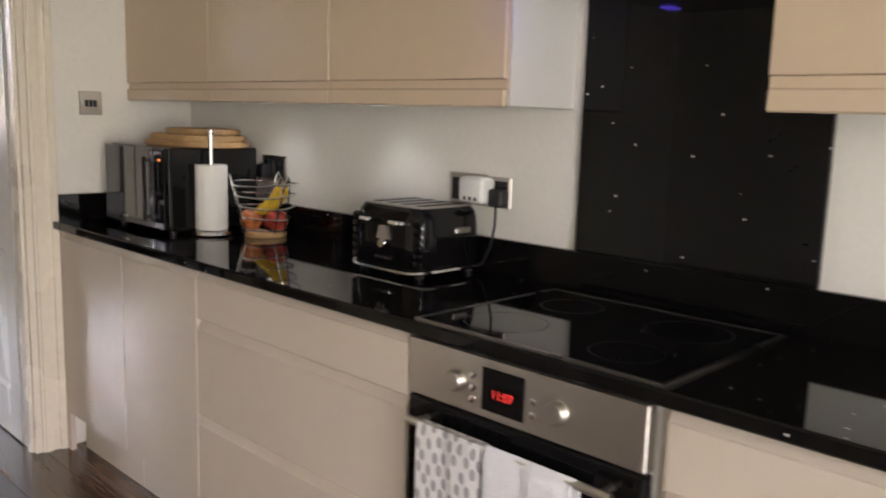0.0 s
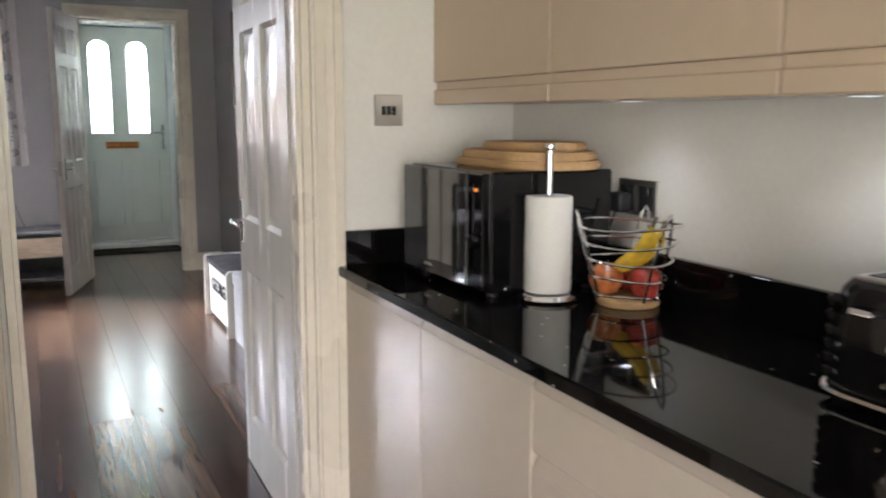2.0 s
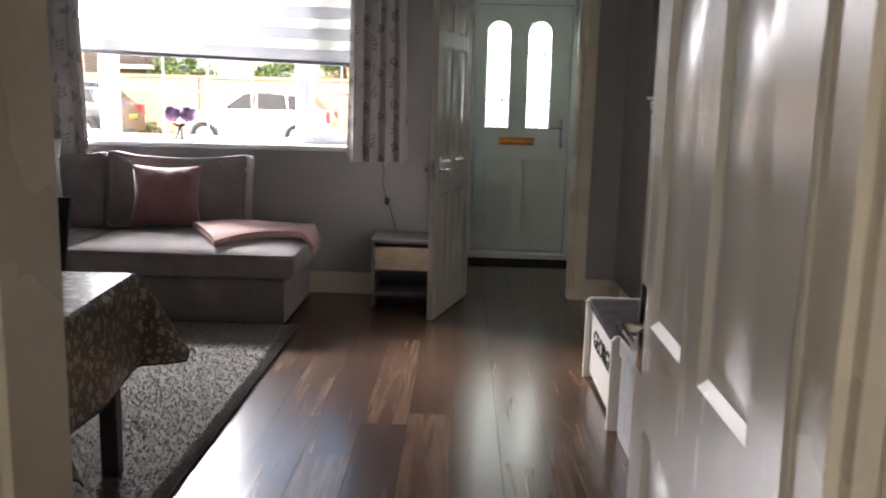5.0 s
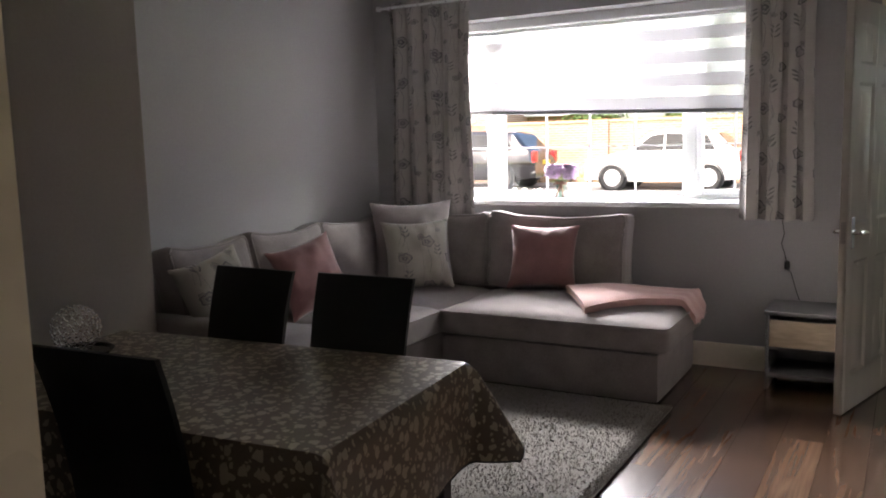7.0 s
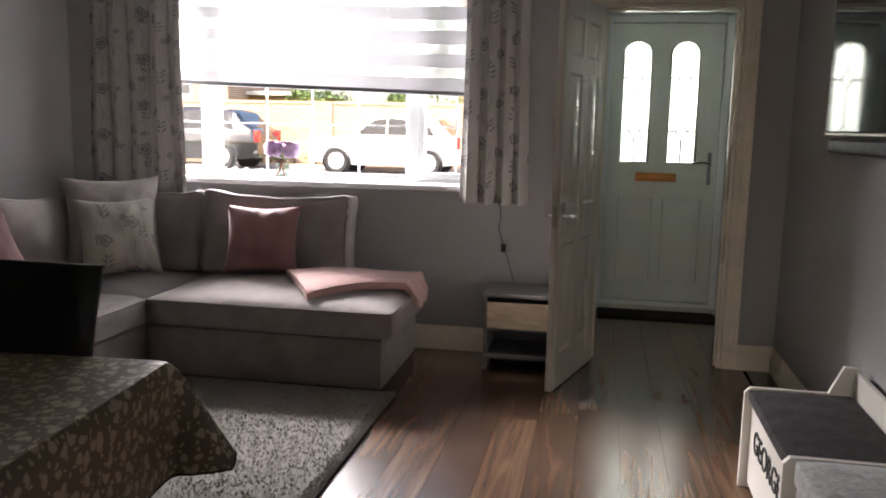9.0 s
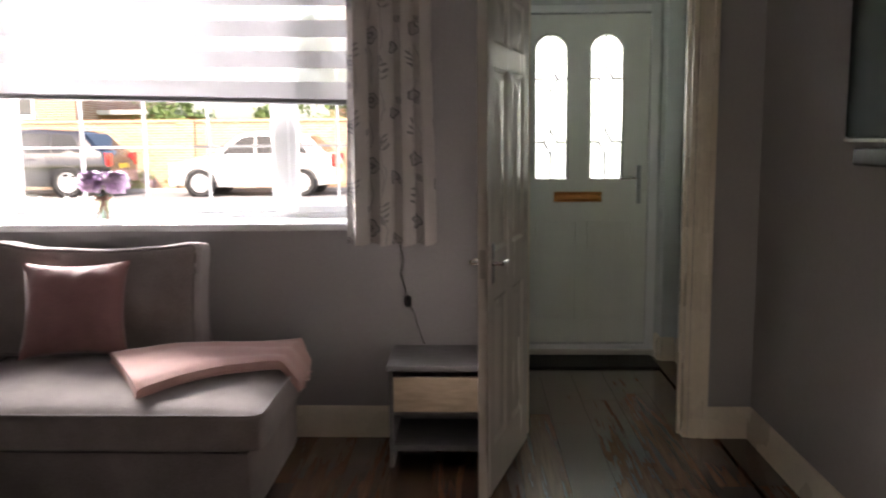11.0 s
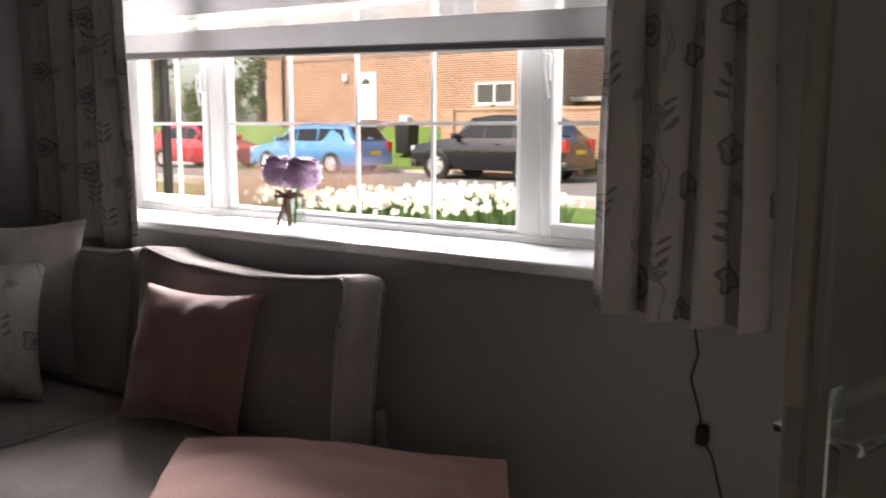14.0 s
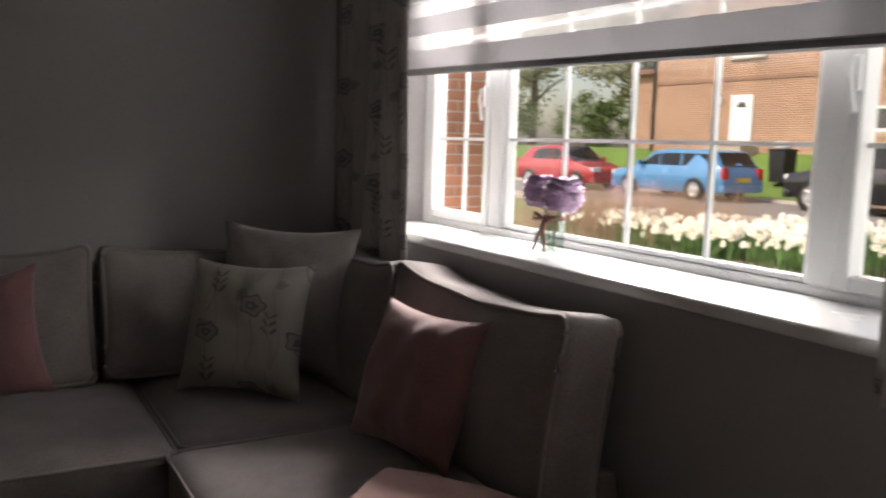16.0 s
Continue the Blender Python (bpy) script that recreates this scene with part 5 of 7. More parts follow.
# ---- the living room ----
def pillow(name, w, h, t, mat, m, label, category="cushion", group="", puff=0.5, piping=None, uvs=False):
    """A stuffed cushion, w by h, standing in its own xz plane and facing -y, with drawn-in sides and pointed corners."""
    n = 26
    bm = bm_new()

    def at(u, v, s):
        a, b = 2 * u - 1, 2 * v - 1
        fall = max(0.0, (1 - abs(a) ** 2.6) * (1 - abs(b) ** 2.6)) ** puff
        pin = 0.115
        x = w / 2 * a * (1 - pin * (1 - b * b) * abs(a) ** 3)
        z = h / 2 * b * (1 - pin * (1 - a * a) * abs(b) ** 3)
        dent = 0.018 * noise.noise(Vector((a * 2.1 + w * 9, b * 2.1 + h * 5, s * 3.3))) + 0.010 * noise.noise(Vector((a * 5.5 + w * 4, b * 3.5 + h * 7, s * 2.3))) * (0.4 + abs(b)) + 0.007 * noise.noise(Vector((a * 9 + b * 3, b * 8 - a * 4 + h * 3, s))) * (a * a + b * b)
        return (x, s * (t / 2 * fall + dent * fall), z + h / 2)

    g = {}
    for s in (-1, 1):
        for i in range(n + 1):
            for j in range(n + 1):
                rim = i in (0, n) or j in (0, n)
                key = (i, j, 0 if rim else s)
                if key not in g:
                    g[key] = bm.verts.new(at(i / n, j / n, 0 if rim else s))
    for s in (-1, 1):
        for i in range(n):
            for j in range(n):
                q = []
                for a, b in ((i, j), (i + 1, j), (i + 1, j + 1), (i, j + 1)):
                    q.append(g.get((a, b, s)) or g[(a, b, 0)])
                bm.faces.new(q if s < 0 else q[::-1])
    lay = None
    if uvs:
        lay = bm.loops.layers.uv.new("cloth")
        for f in bm.faces:
            for lp in f.loops:
                lp[lay].uv = (lp.vert.co.x, lp.vert.co.z)
    edge = [g[(i, 0, 0)].co.copy() for i in range(n)] + [g[(n, j, 0)].co.copy() for j in range(n)] + [g[(i, n, 0)].co.copy() for i in range(n, 0, -1)] + [g[(0, j, 0)].co.copy() for j in range(n, 0, -1)]
    th = thing(name, (0, 0, 0), label, category, group)
    part("cover", bm, mat, th, smooth=80)
    if piping:
        part("piping", tube(bm_new(), edge, 0.006, 6, True), piping, th, smooth=80)
    th.matrix_basis = m
    return th


def soft_block(x0, y0, z0, x1, y1, z1, r=0.05, crown=0.03, n=14):
    """An upholstered block: rounded edges, a gently raised top."""
    bm = bm_new()
    box(bm, x0, y0, z0, x1, y1, z1)
    bmesh.ops.recalc_face_normals(bm, faces=bm.faces[:])
    bmesh.ops.subdivide_edges(bm, edges=bm.edges[:], cuts=n, use_grid_fill=True)
    cx, cy = (x0 + x1) / 2, (y0 + y1) / 2
    hx, hy = (x1 - x0) / 2, (y1 - y0) / 2
    for v in bm.verts:
        c = v.co
        # round the corners: pull towards the inner box
        i = Vector((min(max(c.x, x0 + r), x1 - r), min(max(c.y, y0 + r), y1 - r), min(max(c.z, z0 + r * 0.4), z1 - r)))
        d = c - i
        if d.length > 1e-6:
            q = Vector((d.x / r, d.y / r, d.z / (r if c.z > i.z else r * 0.4)))
            big = max(abs(q.x), abs(q.y), abs(q.z))
            if q.length > 1e-6 and big > 1e-6:
                k = big / q.length
                c = i + d * k
        a, b = (c.x - cx) / hx, (c.y - cy) / hy
        up = max(0.0, (c.z - z0) / (z1 - z0))
        c.z += crown * up * max(0, 1 - a * a) * max(0, 1 - b * b) + 0.004 * noise.noise(Vector((c.x * 5, c.y * 5, c.z * 5))) * up
        v.co = c
    return bm


def loop_piping(x0, y0, x1, y1, z, r=0.05):
    pts = []
    for sx, sy, a0 in ((x1, y1, 0), (x0, y1, 90), (x0, y0, 180), (x1, y0, 270)):
        cx = sx - r if sx == x1 else sx + r
        cy = sy - r if sy == y1 else sy + r
        for k in range(6):
            a = radians(a0 + 90 * k / 5)
            pts.append((cx + r * math.cos(a), cy + r * math.sin(a), z))
    return tube(bm_new(), pts, 0.006, 6, True)


def sofa():
    s = thing("corner_sofa", (-1.6, 8.2, 0), "grey woven corner sofa with pale piping and a deep end seat", "sofa")
    # long arm along the left wall, then the deep end under the window
    part("base", soft_block(-2.50, 6.40, 0.008, -1.56, 8.80, 0.285, 0.03, 0, 8), M_SOFA, s)
    part("base", soft_block(-1.545, 7.945, 0.008, -0.185, 8.80, 0.285, 0.03, 0, 8), M_SOFA, s)
    part("back_frame", soft_block(-2.575, 6.40, 0.05, -2.42, 8.84, 0.80, 0.05, 0.0, 8), M_SOFA, s)
    part("back_frame", soft_block(-2.41, 8.805, 0.05, -0.60, 8.875, 0.56, 0.03, 0.0, 8), M_SOFA, s)
    part("arm", soft_block(-2.50, 6.36, 0.05, -1.58, 6.56, 0.62, 0.06, 0.01, 8), M_SOFA, s)
    seats = ((-2.42, 6.57, -1.53, 7.26), (-2.42, 7.27, -1.53, 7.97), (-2.42, 7.98, -1.555, 8.74))
    for x0, y0, x1, y1 in seats:
        c = part("seat", soft_block(x0, y0, 0.285, x1, y1, 0.440, 0.045, 0.045), M_SOFA, s, smooth=80)
        part("piping", loop_piping(x0 + 0.004, y0 + 0.004, x1 - 0.004, y1 - 0.004, 0.425), M_PIPING, c)
    c = part("end_seat", soft_block(-1.55, 7.925, 0.285, -0.135, 8.80, 0.440, 0.045, 0.065), M_SOFA, s, smooth=80)
    part("piping", loop_piping(-1.546, 7.929, -0.139, 8.796, 0.428), M_PIPING, c)


sofa()
HALF = math.pi / 2


def back_cushion(cx, cy, z, w, h, t, turn, lean, label):
    """A boxed cushion with piped edges; its top corners stand up a little."""
    def shape(p):
        a, b = p.x / (w / 2), 2 * p.z / h - 1
        p = p.copy()
        p.y += math.copysign(0.036, p.y) * max(0, 1 - a * a) * max(0, 1 - b * b) * min(1, abs(p.y) / (t * 0.3))
        up = max(0.0, b) ** 2
        p.z += up * (0.046 * abs(a) ** 3 - 0.020) + 0.010 * noise.noise(Vector((p.x * 4 + cx, p.z * 4, cy)))
        p.x *= 1 - 0.05 * (1 - b * b) * 0.6
        return p
    c = thing("back_cushion", (0, 0, 0), label, "cushion", "sofa back cushions")
    bm = soft_block(-w / 2, -t / 2, 0, w / 2, t / 2, h, 0.044, 0.0)
    for v in bm.verts:
        v.co = shape(v.co)
    part("cover", bm, M_SOFA, c, smooth=80)
    for s in (-1, 1):
        pts = []
        r = 0.04
        for sx, sz, a0 in ((1, 1, 0), (-1, 1, 90), (-1, 0, 180), (1, 0, 270)):
            for k in range(7):
                a = radians(a0 + 15 * k)
                pts.append(Vector((sx * (w / 2 - r - 0.0120) + r * math.cos(a), s * (t / 2 - 0.0120), (h - r - 0.0120 if sz else r + 0.0120) + r * math.sin(a))))
        full = []
        for p, q in zip(pts, pts[1:] + pts[:1]):
            n = max(1, int((q - p).length / 0.04))
            full += [shape(p.lerp(q, k / n)) for k in range(n)]
        part("piping", tube(bm_new(), full, 0.008, 6, True), M_PIPING, c, smooth=80)
    c.matrix_basis = pose(cx, cy, z, lean, 0, turn)


# turn 0 faces the room's -y; 90 faces +x
back_cushion(-1.07, 8.695, 0.455, 0.99, 0.51, 0.19, -2, -8, "big grey back cushion with pale piping under the window")
back_cushion(-1.86, 8.69, 0.455, 0.60, 0.51, 0.19, 3, -8, "big grey back cushion in the sofa's corner")
back_cushion(-2.30, 8.18, 0.45, 0.66, 0.50, 0.17, 86, -14, "grey back cushion against the long wall")
back_cushion(-2.30, 7.50, 0.45, 0.68, 0.51, 0.17, 90, -14, "grey back cushion against the long wall")
back_cushion(-2.30, 6.85, 0.45, 0.62, 0.50, 0.17, 92, -14, "grey back cushion against the long wall")
pillow("grey_cushion", 0.58, 0.57, 0.17, M_SOFA, pose(-2.00, 8.42, 0.50, -12, 0, 42), "square grey scatter cushion in the sofa's corner", "cushion", "scatter cushions", 0.6)
pillow("floral_cushion", 0.47, 0.48, 0.17, M_FLORAL, pose(-1.84, 8.23, 0.485, -17, 0, 47), "cream scatter cushion printed with grey poppies", "cushion", "scatter cushions", 0.6, None, True)
pillow("floral_cushion", 0.42, 0.42, 0.17, M_FLORAL, pose(-2.03, 6.68, 0.52, -18, -12, 82), "cream scatter cushion printed with grey poppies", "cushion", "scatter cushions", 0.6, None, True)
pillow("pink_cushion", 0.46, 0.43, 0.16, M_PINK, pose(-1.085, 8.465, 0.50, -19, 0, 10), "dusty pink velvet scatter cushion on the end seat", "cushion", "scatter cushions", 0.6)
pillow("pink_cushion", 0.45, 0.44, 0.16, M_PINK, pose(-2.05, 7.46, 0.485, -20, -12, 72), "dusty pink velvet scatter cushion against the long back", "cushion", "scatter cushions", 0.6)


# throw over the end seat, folded in three
def throw():
    # across the seat: from near the cushion to over the right edge
    a0, a1 = Vector((-0.750, 8.18, 0)), Vector((-0.10, 8.655, 0))

    def f(u, v, lift=0.0):
        d = (a1 - a0).normalized()
        nrm = Vector((-d.y, d.x, 0))
        wide = 0.42 - 0.07 * u
        p = a0 + (a1 - a0) * u * 1.06 + nrm * (v - 0.5) * wide + nrm * 0.03 * math.sin(3 * u)
        ax, ay = (p.x + 0.84) / 0.71, (p.y - 8.39) / 0.41
        top = 0.442 + 0.065 * max(0, 1 - ax * ax) * max(0, 1 - ay * ay) + lift
        over = max(0.0, p.x + 0.165)
        fall = min(0.12, over * 1.6) if over > 0 else 0
        folds = 0.010 * math.sin(v * 9 + u * 2) * (0.4 + u) + 0.008 * noise.noise(Vector((u * 5, v * 4, 1)))
        rim = 0.012 * (1 - (2 * v - 1) ** 6)
        front = 0.10 * max(0.0, 8.02 - p.y) * 8
        return (min(p.x, -0.105), p.y, top - fall - front + abs(folds) + rim)

    t = thing("throw", (-0.5, 8.35, 0.5), "folded dusty pink fleece throw over the end seat", "throw")
    part("fold", sheet(bm_new(), lambda u, v: f(u, v, 0.050), 40, 20, 0.018), M_THROW, t, smooth=80)
    part("fold", sheet(bm_new(), lambda u, v: f(u * 0.985 + 0.006, v * 0.97 + 0.015, 0.030), 40, 20, 0.014), M_THROW, t, smooth=80)
    part("fold", sheet(bm_new(), lambda u, v: f(u * 0.98, v * 0.96 + 0.02, 0.015), 40, 20, 0.012), M_THROW, t, smooth=80)


throw()


# rug with a real pile
def rug():
    x0, y0, x1, y1 = -2.0, 5.10, -0.105, 7.93
    m = material("rug_pile", (0.19, 0.170, 0.152), 0.98, var=0.16, scale=40, fine=140, bump=0.6, bump_scale=90, sheen=0.3)
    r = thing("rug", ((x0 + x1) / 2, (y0 + y1) / 2, 0), "grey shaggy rug before the sofa", "rug")
    rr = random.Random(2)
    part("backing", box(bm_new(), x0, y0, 0.001, x1, y1, 0.014, 0.003, 1), m, r)
    vs, fs = [], []
    for _ in range(45000):
        x, y = rr.uniform(x0, x1), rr.uniform(y0 + 0.4, y1)
        if rr.random() < 0.16:
            x = x1 - rr.random() ** 2 * 0.05
        a = rr.uniform(0, 6.283)
        l, w = rr.uniform(0.010, 0.020), rr.uniform(0.002, 0.004)
        dx, dy = math.cos(a), math.sin(a)
        b = len(vs)
        vs += [(x - dy * w, y + dx * w, 0.013), (x + dy * w, y - dx * w, 0.013), (x + dx * l * 0.8, y + dy * l * 0.8, 0.013 + l * 0.7)]
        fs.append((b, b + 1, b + 2))
    me = bpy.data.meshes.new("pile")
    me.from_pydata(vs, [], fs)
    bm = bmesh.new()
    bm.from_mesh(me)
    bpy.data.meshes.remove(me)
    tagged(part("pile", bm, m, r, smooth=0), kind="stuff")


rug()


# curtains
def curtain(x0, x1, y, z0, z1, folds, label, phase=0.0):
    c = thing("curtain", ((x0 + x1) / 2, y, z0), label, "curtain", "curtains")
    full = (x1 - x0) * 1.7
    nu, nv = folds * 14, 30

    def f(u, v):
        z = z1 + (z0 - z1) * v
        amp = 0.029 * (0.75 + 0.35 * v)
        gather = 1.0 - 0.10 * math.sin(v * math.pi) * (1 - v) + 0.04 * v
        xx = (x0 + x1) / 2 + (u - 0.5) * (x1 - x0) * gather
        ph = u * folds * 2 * math.pi + phase + 0.7 * math.sin(u * 5 + phase) + 0.25 * math.sin(v * 3 + u * 7)
        return (xx + 0.012 * math.sin(ph * 2 + 1), y + amp * math.sin(ph) + 0.008 * math.sin(v * 6 + u * 9), z + 0.006 * math.sin(ph) * v)

    ob = part("cloth", sheet(bm_new(), f, nu, nv, 0.003), M_CURTAIN, c, smooth=80)
    uv_grid(ob, nu, nv, full, z1 - z0)
    n = 6
    for k in range(n):
        x = x0 + (x1 - x0) * (k + 0.5) / n
        part("ring", tube(bm_new(), [(x, 8.815 + 0.022 * math.cos(a * math.pi / 8), 2.435 + 0.022 * math.sin(a * math.pi / 8)) for a in range(16)], 0.003, 5, True), M_CHROME, c)
    return c


curtain(-2.43, -1.745, 8.838, 0.86, 2.47, 5, "grey and white curtain printed with grey poppies beside the sofa")
curtain(0.075, 0.468, 8.838, 0.945, 2.47, 4, "short grey and white curtain printed with grey poppies beside the window", 1.4)
pole = thing("curtain_pole", (-0.95, 8.815, 2.435), "slim pale metal curtain pole above the window", "curtain pole")
part("rod", tube(bm_new(), [(-2.48, 8.815, 2.435), (0.56, 8.815, 2.435)], 0.011, 12), M_UPVC, pole)
for _x in (-2.49, 0.57):
    part("finial", lathe(bm_new(), [(0, -0.025), (0.018, -0.015), (0.022, 0), (0.018, 0.015), (0, 0.025)], 16, Matrix.Translation((_x, 8.815, 2.435)) @ pose(0, 0, 0, 0, 90, 0)), M_UPVC, pole)
for _x in (-2.44, -0.95, 0.52):
    part("bracket", tube(bm_new(), [(_x, FRONT, 2.435), (_x, 8.815, 2.435)], 0.008, 8), M_UPVC, pole)


# banded roller blind
def blind():
    x0, x1, y = -2.27, 0.23, 9.08
    b = thing("roller_blind", ((x0 + x1) / 2, y, 1.62), "white day-and-night roller blind with clear and solid bands, half down", "blind")
    z, k = 1.650, 0

    def hung(bm):
        """The cloth hangs a little off level."""
        for v in bm.verts:
            v.co.z += -0.028 * (v.co.x + 1.05) * min(1.0, max(0.0, (2.25 - v.co.z) / 0.6))
        return bm

    part("bottom_bar", hung(box(bm_new(), x0, y - 0.014, 1.624, x1, y + 0.010, 1.651, 0.005, 2)), material("blind_bar", (0.25, 0.25, 0.26), 0.4, 0.3), b, "grey metal bottom bar")
    while z < 2.24:
        h = 0.078 if k % 2 == 0 else 0.062
        h = min(h, 2.245 - z)
        mat = M_BLIND if k % 2 == 0 else M_SHEER
        part("solid_band" if k % 2 == 0 else "sheer_band", hung(box(bm_new(), x0 + 0.004, y - 0.001, z, x1 - 0.004, y, z + h)), mat, b, smooth=0)
        z += h
        k += 1
    part("cassette", box(bm_new(), x0 - 0.01, y - 0.045, 2.232, x1 + 0.01, y + 0.045, 2.298, 0.010, 3), M_UPVC, b)
    part("cord", tube(bm_new(), [(x1 + 0.008, y - 0.03, 2.24), (x1 + 0.008, y - 0.03, 1.30)], 0.002, 5), M_UPVC, b)


blind()


# vase with artificial peonies
def vase():
    cx, cy, z0 = -1.165, 9.045, 1.040
    v = thing("vase", (cx, cy, z0), "clear glass jar tied with brown ribbon, holding lilac peonies", "vase")
    gl = pane_glass("jar_glass", (0.84, 0.88, 0.86))
    part("jar", lathe(bm_new(), [(0, z0 + 0.001), (0.036, z0 + 0.001), (0.042, z0 + 0.007), (0.042, z0 + 0.092), (0.033, z0 + 0.112), (0.031, z0 + 0.128), (0.034, z0 + 0.134), (0.031, z0 + 0.134), (0.028, z0 + 0.112), (0.038, z0 + 0.090), (0.038, z0 + 0.010), (0, z0 + 0.010)], 28, Matrix.Translation((cx, cy, 0))), gl, v)
    rib = material("ribbon", (0.20, 0.09, 0.06), 0.6, var=0.2)
    rb = bm_new()
    tube(rb, [(cx + 0.036 * math.cos(a * math.pi / 10), cy + 0.036 * math.sin(a * math.pi / 10), z0 + 0.114) for a in range(20)], 0.006, 6, True)
    for s in (-1, 1):
        tube(rb, [(cx + 0.012, cy - 0.038, z0 + 0.114), (cx + 0.012 + s * 0.010, cy - 0.050, z0 + 0.07), (cx + 0.004 + s * 0.030, cy - 0.052, z0 + 0.012)], [0.008, 0.007, 0.005], 5)
        tube(rb, [(cx, cy - 0.038, z0 + 0.114), (cx + s * 0.034, cy - 0.044, z0 + 0.130), (cx + s * 0.040, cy - 0.044, z0 + 0.108), (cx, cy - 0.040, z0 + 0.112)], 0.006, 5)
    part("ribbon", rb, rib, v, "brown ribbon bow")
    stem = material("stem_green", (0.10, 0.17, 0.05), 0.6, var=0.2)
    pet = material("petal_lilac", (0.70, 0.50, 0.72), 0.7, var=0.35, scale=30, fine=120, sheen=0.2)
    rr = random.Random(8)
    for k, (dx, dy, dz, r) in enumerate(((-0.066, 0.0, 0.200, 0.064), (0.064, -0.010, 0.195, 0.068), (0.000, 0.045, 0.205, 0.052))):
        part("stem", tube(bm_new(), [(cx + dx * 0.15, cy + dy * 0.15, z0 + 0.012), (cx + dx * 0.3, cy + dy * 0.3, z0 + 0.10), (cx + dx, cy + dy, z0 + dz)], 0.003, 6), stem, v)
        fb = bm_new()
        for q in range(46):
            # petals in shells, cupped upward
            ring = q / 46
            a = q * 2.399 + rr.uniform(-0.2, 0.2)
            el = radians(-35 + 120 * ring)
            R = r * (1.0 - 0.25 * ring)
            o = Vector((math.cos(a) * math.cos(el), math.sin(a) * math.cos(el), math.sin(el)))
            c = Vector((cx + dx, cy + dy, z0 + dz)) + o * R * 0.72
            t1 = Vector((-math.sin(a), math.cos(a), 0))
            t2 = o.cross(t1).normalized()
            w = r * rr.uniform(0.42, 0.6)
            P = []
            for i in range(4):
                for j in range(4):
                    u, w2 = i / 3 * 2 - 1, j / 3
                    wide = w * (0.35 + 0.75 * math.sin(min(1.0, w2 + 0.15) * 2.2))
                    P.append(fb.verts.new(c + t1 * u * wide - t2 * (w2 - 0.5) * w * 1.5 + o * (r * (0.30 * w2 * w2 - 0.22 * u * u) + rr.uniform(-0.002, 0.002))))
            for i in range(3):
                for j in range(3):
                    fb.faces.new((P[i * 4 + j], P[i * 4 + j + 1], P[i * 4 + j + 5], P[i * 4 + j + 4]))
        part("blossom", fb, pet, v, "lilac peony head", smooth=60)
    for k in range(5):
        a = k * 1.3
        lf = sheet(bm_new(), lambda p, q: (cx + (0.03 + 0.05 * p) * math.cos(a) - 0.014 * math.sin(p * 3.1) * (q - 0.5) * 2 * math.sin(a), cy + (0.03 + 0.05 * p) * math.sin(a) + 0.014 * math.sin(p * 3.1) * (q - 0.5) * 2 * math.cos(a), z0 + 0.150 + 0.030 * math.sin(p * 2.6)), 6, 2)
        part("leaf", lf, M_SPRINGLEAF, v)


vase()


# bedside unit with a drawer
def night_stand():
    x0, x1, y0, y1 = 0.275, 0.700, 8.505, 8.875
    n = thing("side_cabinet", ((x0 + x1) / 2, (y0 + y1) / 2, 0), "small grey wooden side cabinet with one drawer and an open shelf", "cabinet")
    part("top", box(bm_new(), x0 - 0.008, y0 - 0.01, 0.435, x1 + 0.008, y1, 0.460, 0.004, 2), M_GREYWOOD, n)
    for a in (x0, x1 - 0.018):
        part("side", box(bm_new(), a, y0, 0.0, a + 0.018, y1, 0.435, 0.001, 1), M_GREYWOOD, n)
    part("back", box(bm_new(), x0 + 0.018, y1 - 0.012, 0.08, x1 - 0.018, y1, 0.435), M_GREYWOOD, n)
    part("shelf", box(bm_new(), x0 + 0.018, y0 + 0.01, 0.235, x1 - 0.018, y1 - 0.012, 0.250), M_GREYWOOD, n)
    part("bottom", box(bm_new(), x0 + 0.018, y0 + 0.005, 0.075, x1 - 0.018, y1 - 0.012, 0.098), M_GREYWOOD, n)
    part("drawer", box(bm_new(), x0 + 0.020, y0 - 0.004, 0.254, x1 - 0.020, y0 + 0.015, 0.408, 0.002, 1), M_PALEWOOD, n, "pale glossy drawer front")


night_stand()
cab = bm_new()
tube(cab, [(0.30, 8.885, 0.95), (0.315, 8.888, 0.86), (0.30, 8.887, 0.80), (0.325, 8.886, 0.72), (0.335, 8.885, 0.66), (0.36, 8.885, 0.62), (0.385, 8.884, 0.53), (0.41, 8.87, 0.463)], 0.0028, 6)
wc = thing("wall_cable", (0.33, 8.885, 0.46), "thin dark cable with an inline switch hanging on the wall", "cable")
part("lead", cab, M_BLACK, wc)
part("inline_switch", box(bm_new(), 0.322, 8.868, 0.645, 0.350, 8.896, 0.695, 0.006, 2), M_BLACK, wc)


# television on the right wall, sound bar below
tv = thing("television", (1.92, 7.28, 1.41), "flat black television on the wall with a silver lower edge", "television")
part("screen", box(bm_new(), 1.893, 6.664, 1.424, 1.899, 7.886, 2.10), M_BLACKGLASS, tv)
part("casing", box(bm_new(), 1.8995, 6.658, 1.418, 1.935, 7.892, 2.106, 0.004, 1), M_BLACK, tv)
part("lower_edge", box(bm_new(), 1.890, 6.658, 1.406, 1.935, 7.892, 1.4175, 0.002, 1), M_STEEL, tv)
part("bracket", box(bm_new(), 1.9355, 7.10, 1.55, LX - 0.0005, 7.45, 1.95), M_BLACK, tv)
sbar = thing("sound_bar", (1.92, 7.35, 1.33), "slim black sound bar on the wall under the television", "speaker")
part("body", box(bm_new(), 1.895, 6.80, 1.330, LX - 0.001, 7.835, 1.388, 0.010, 2), M_BLACK, sbar)


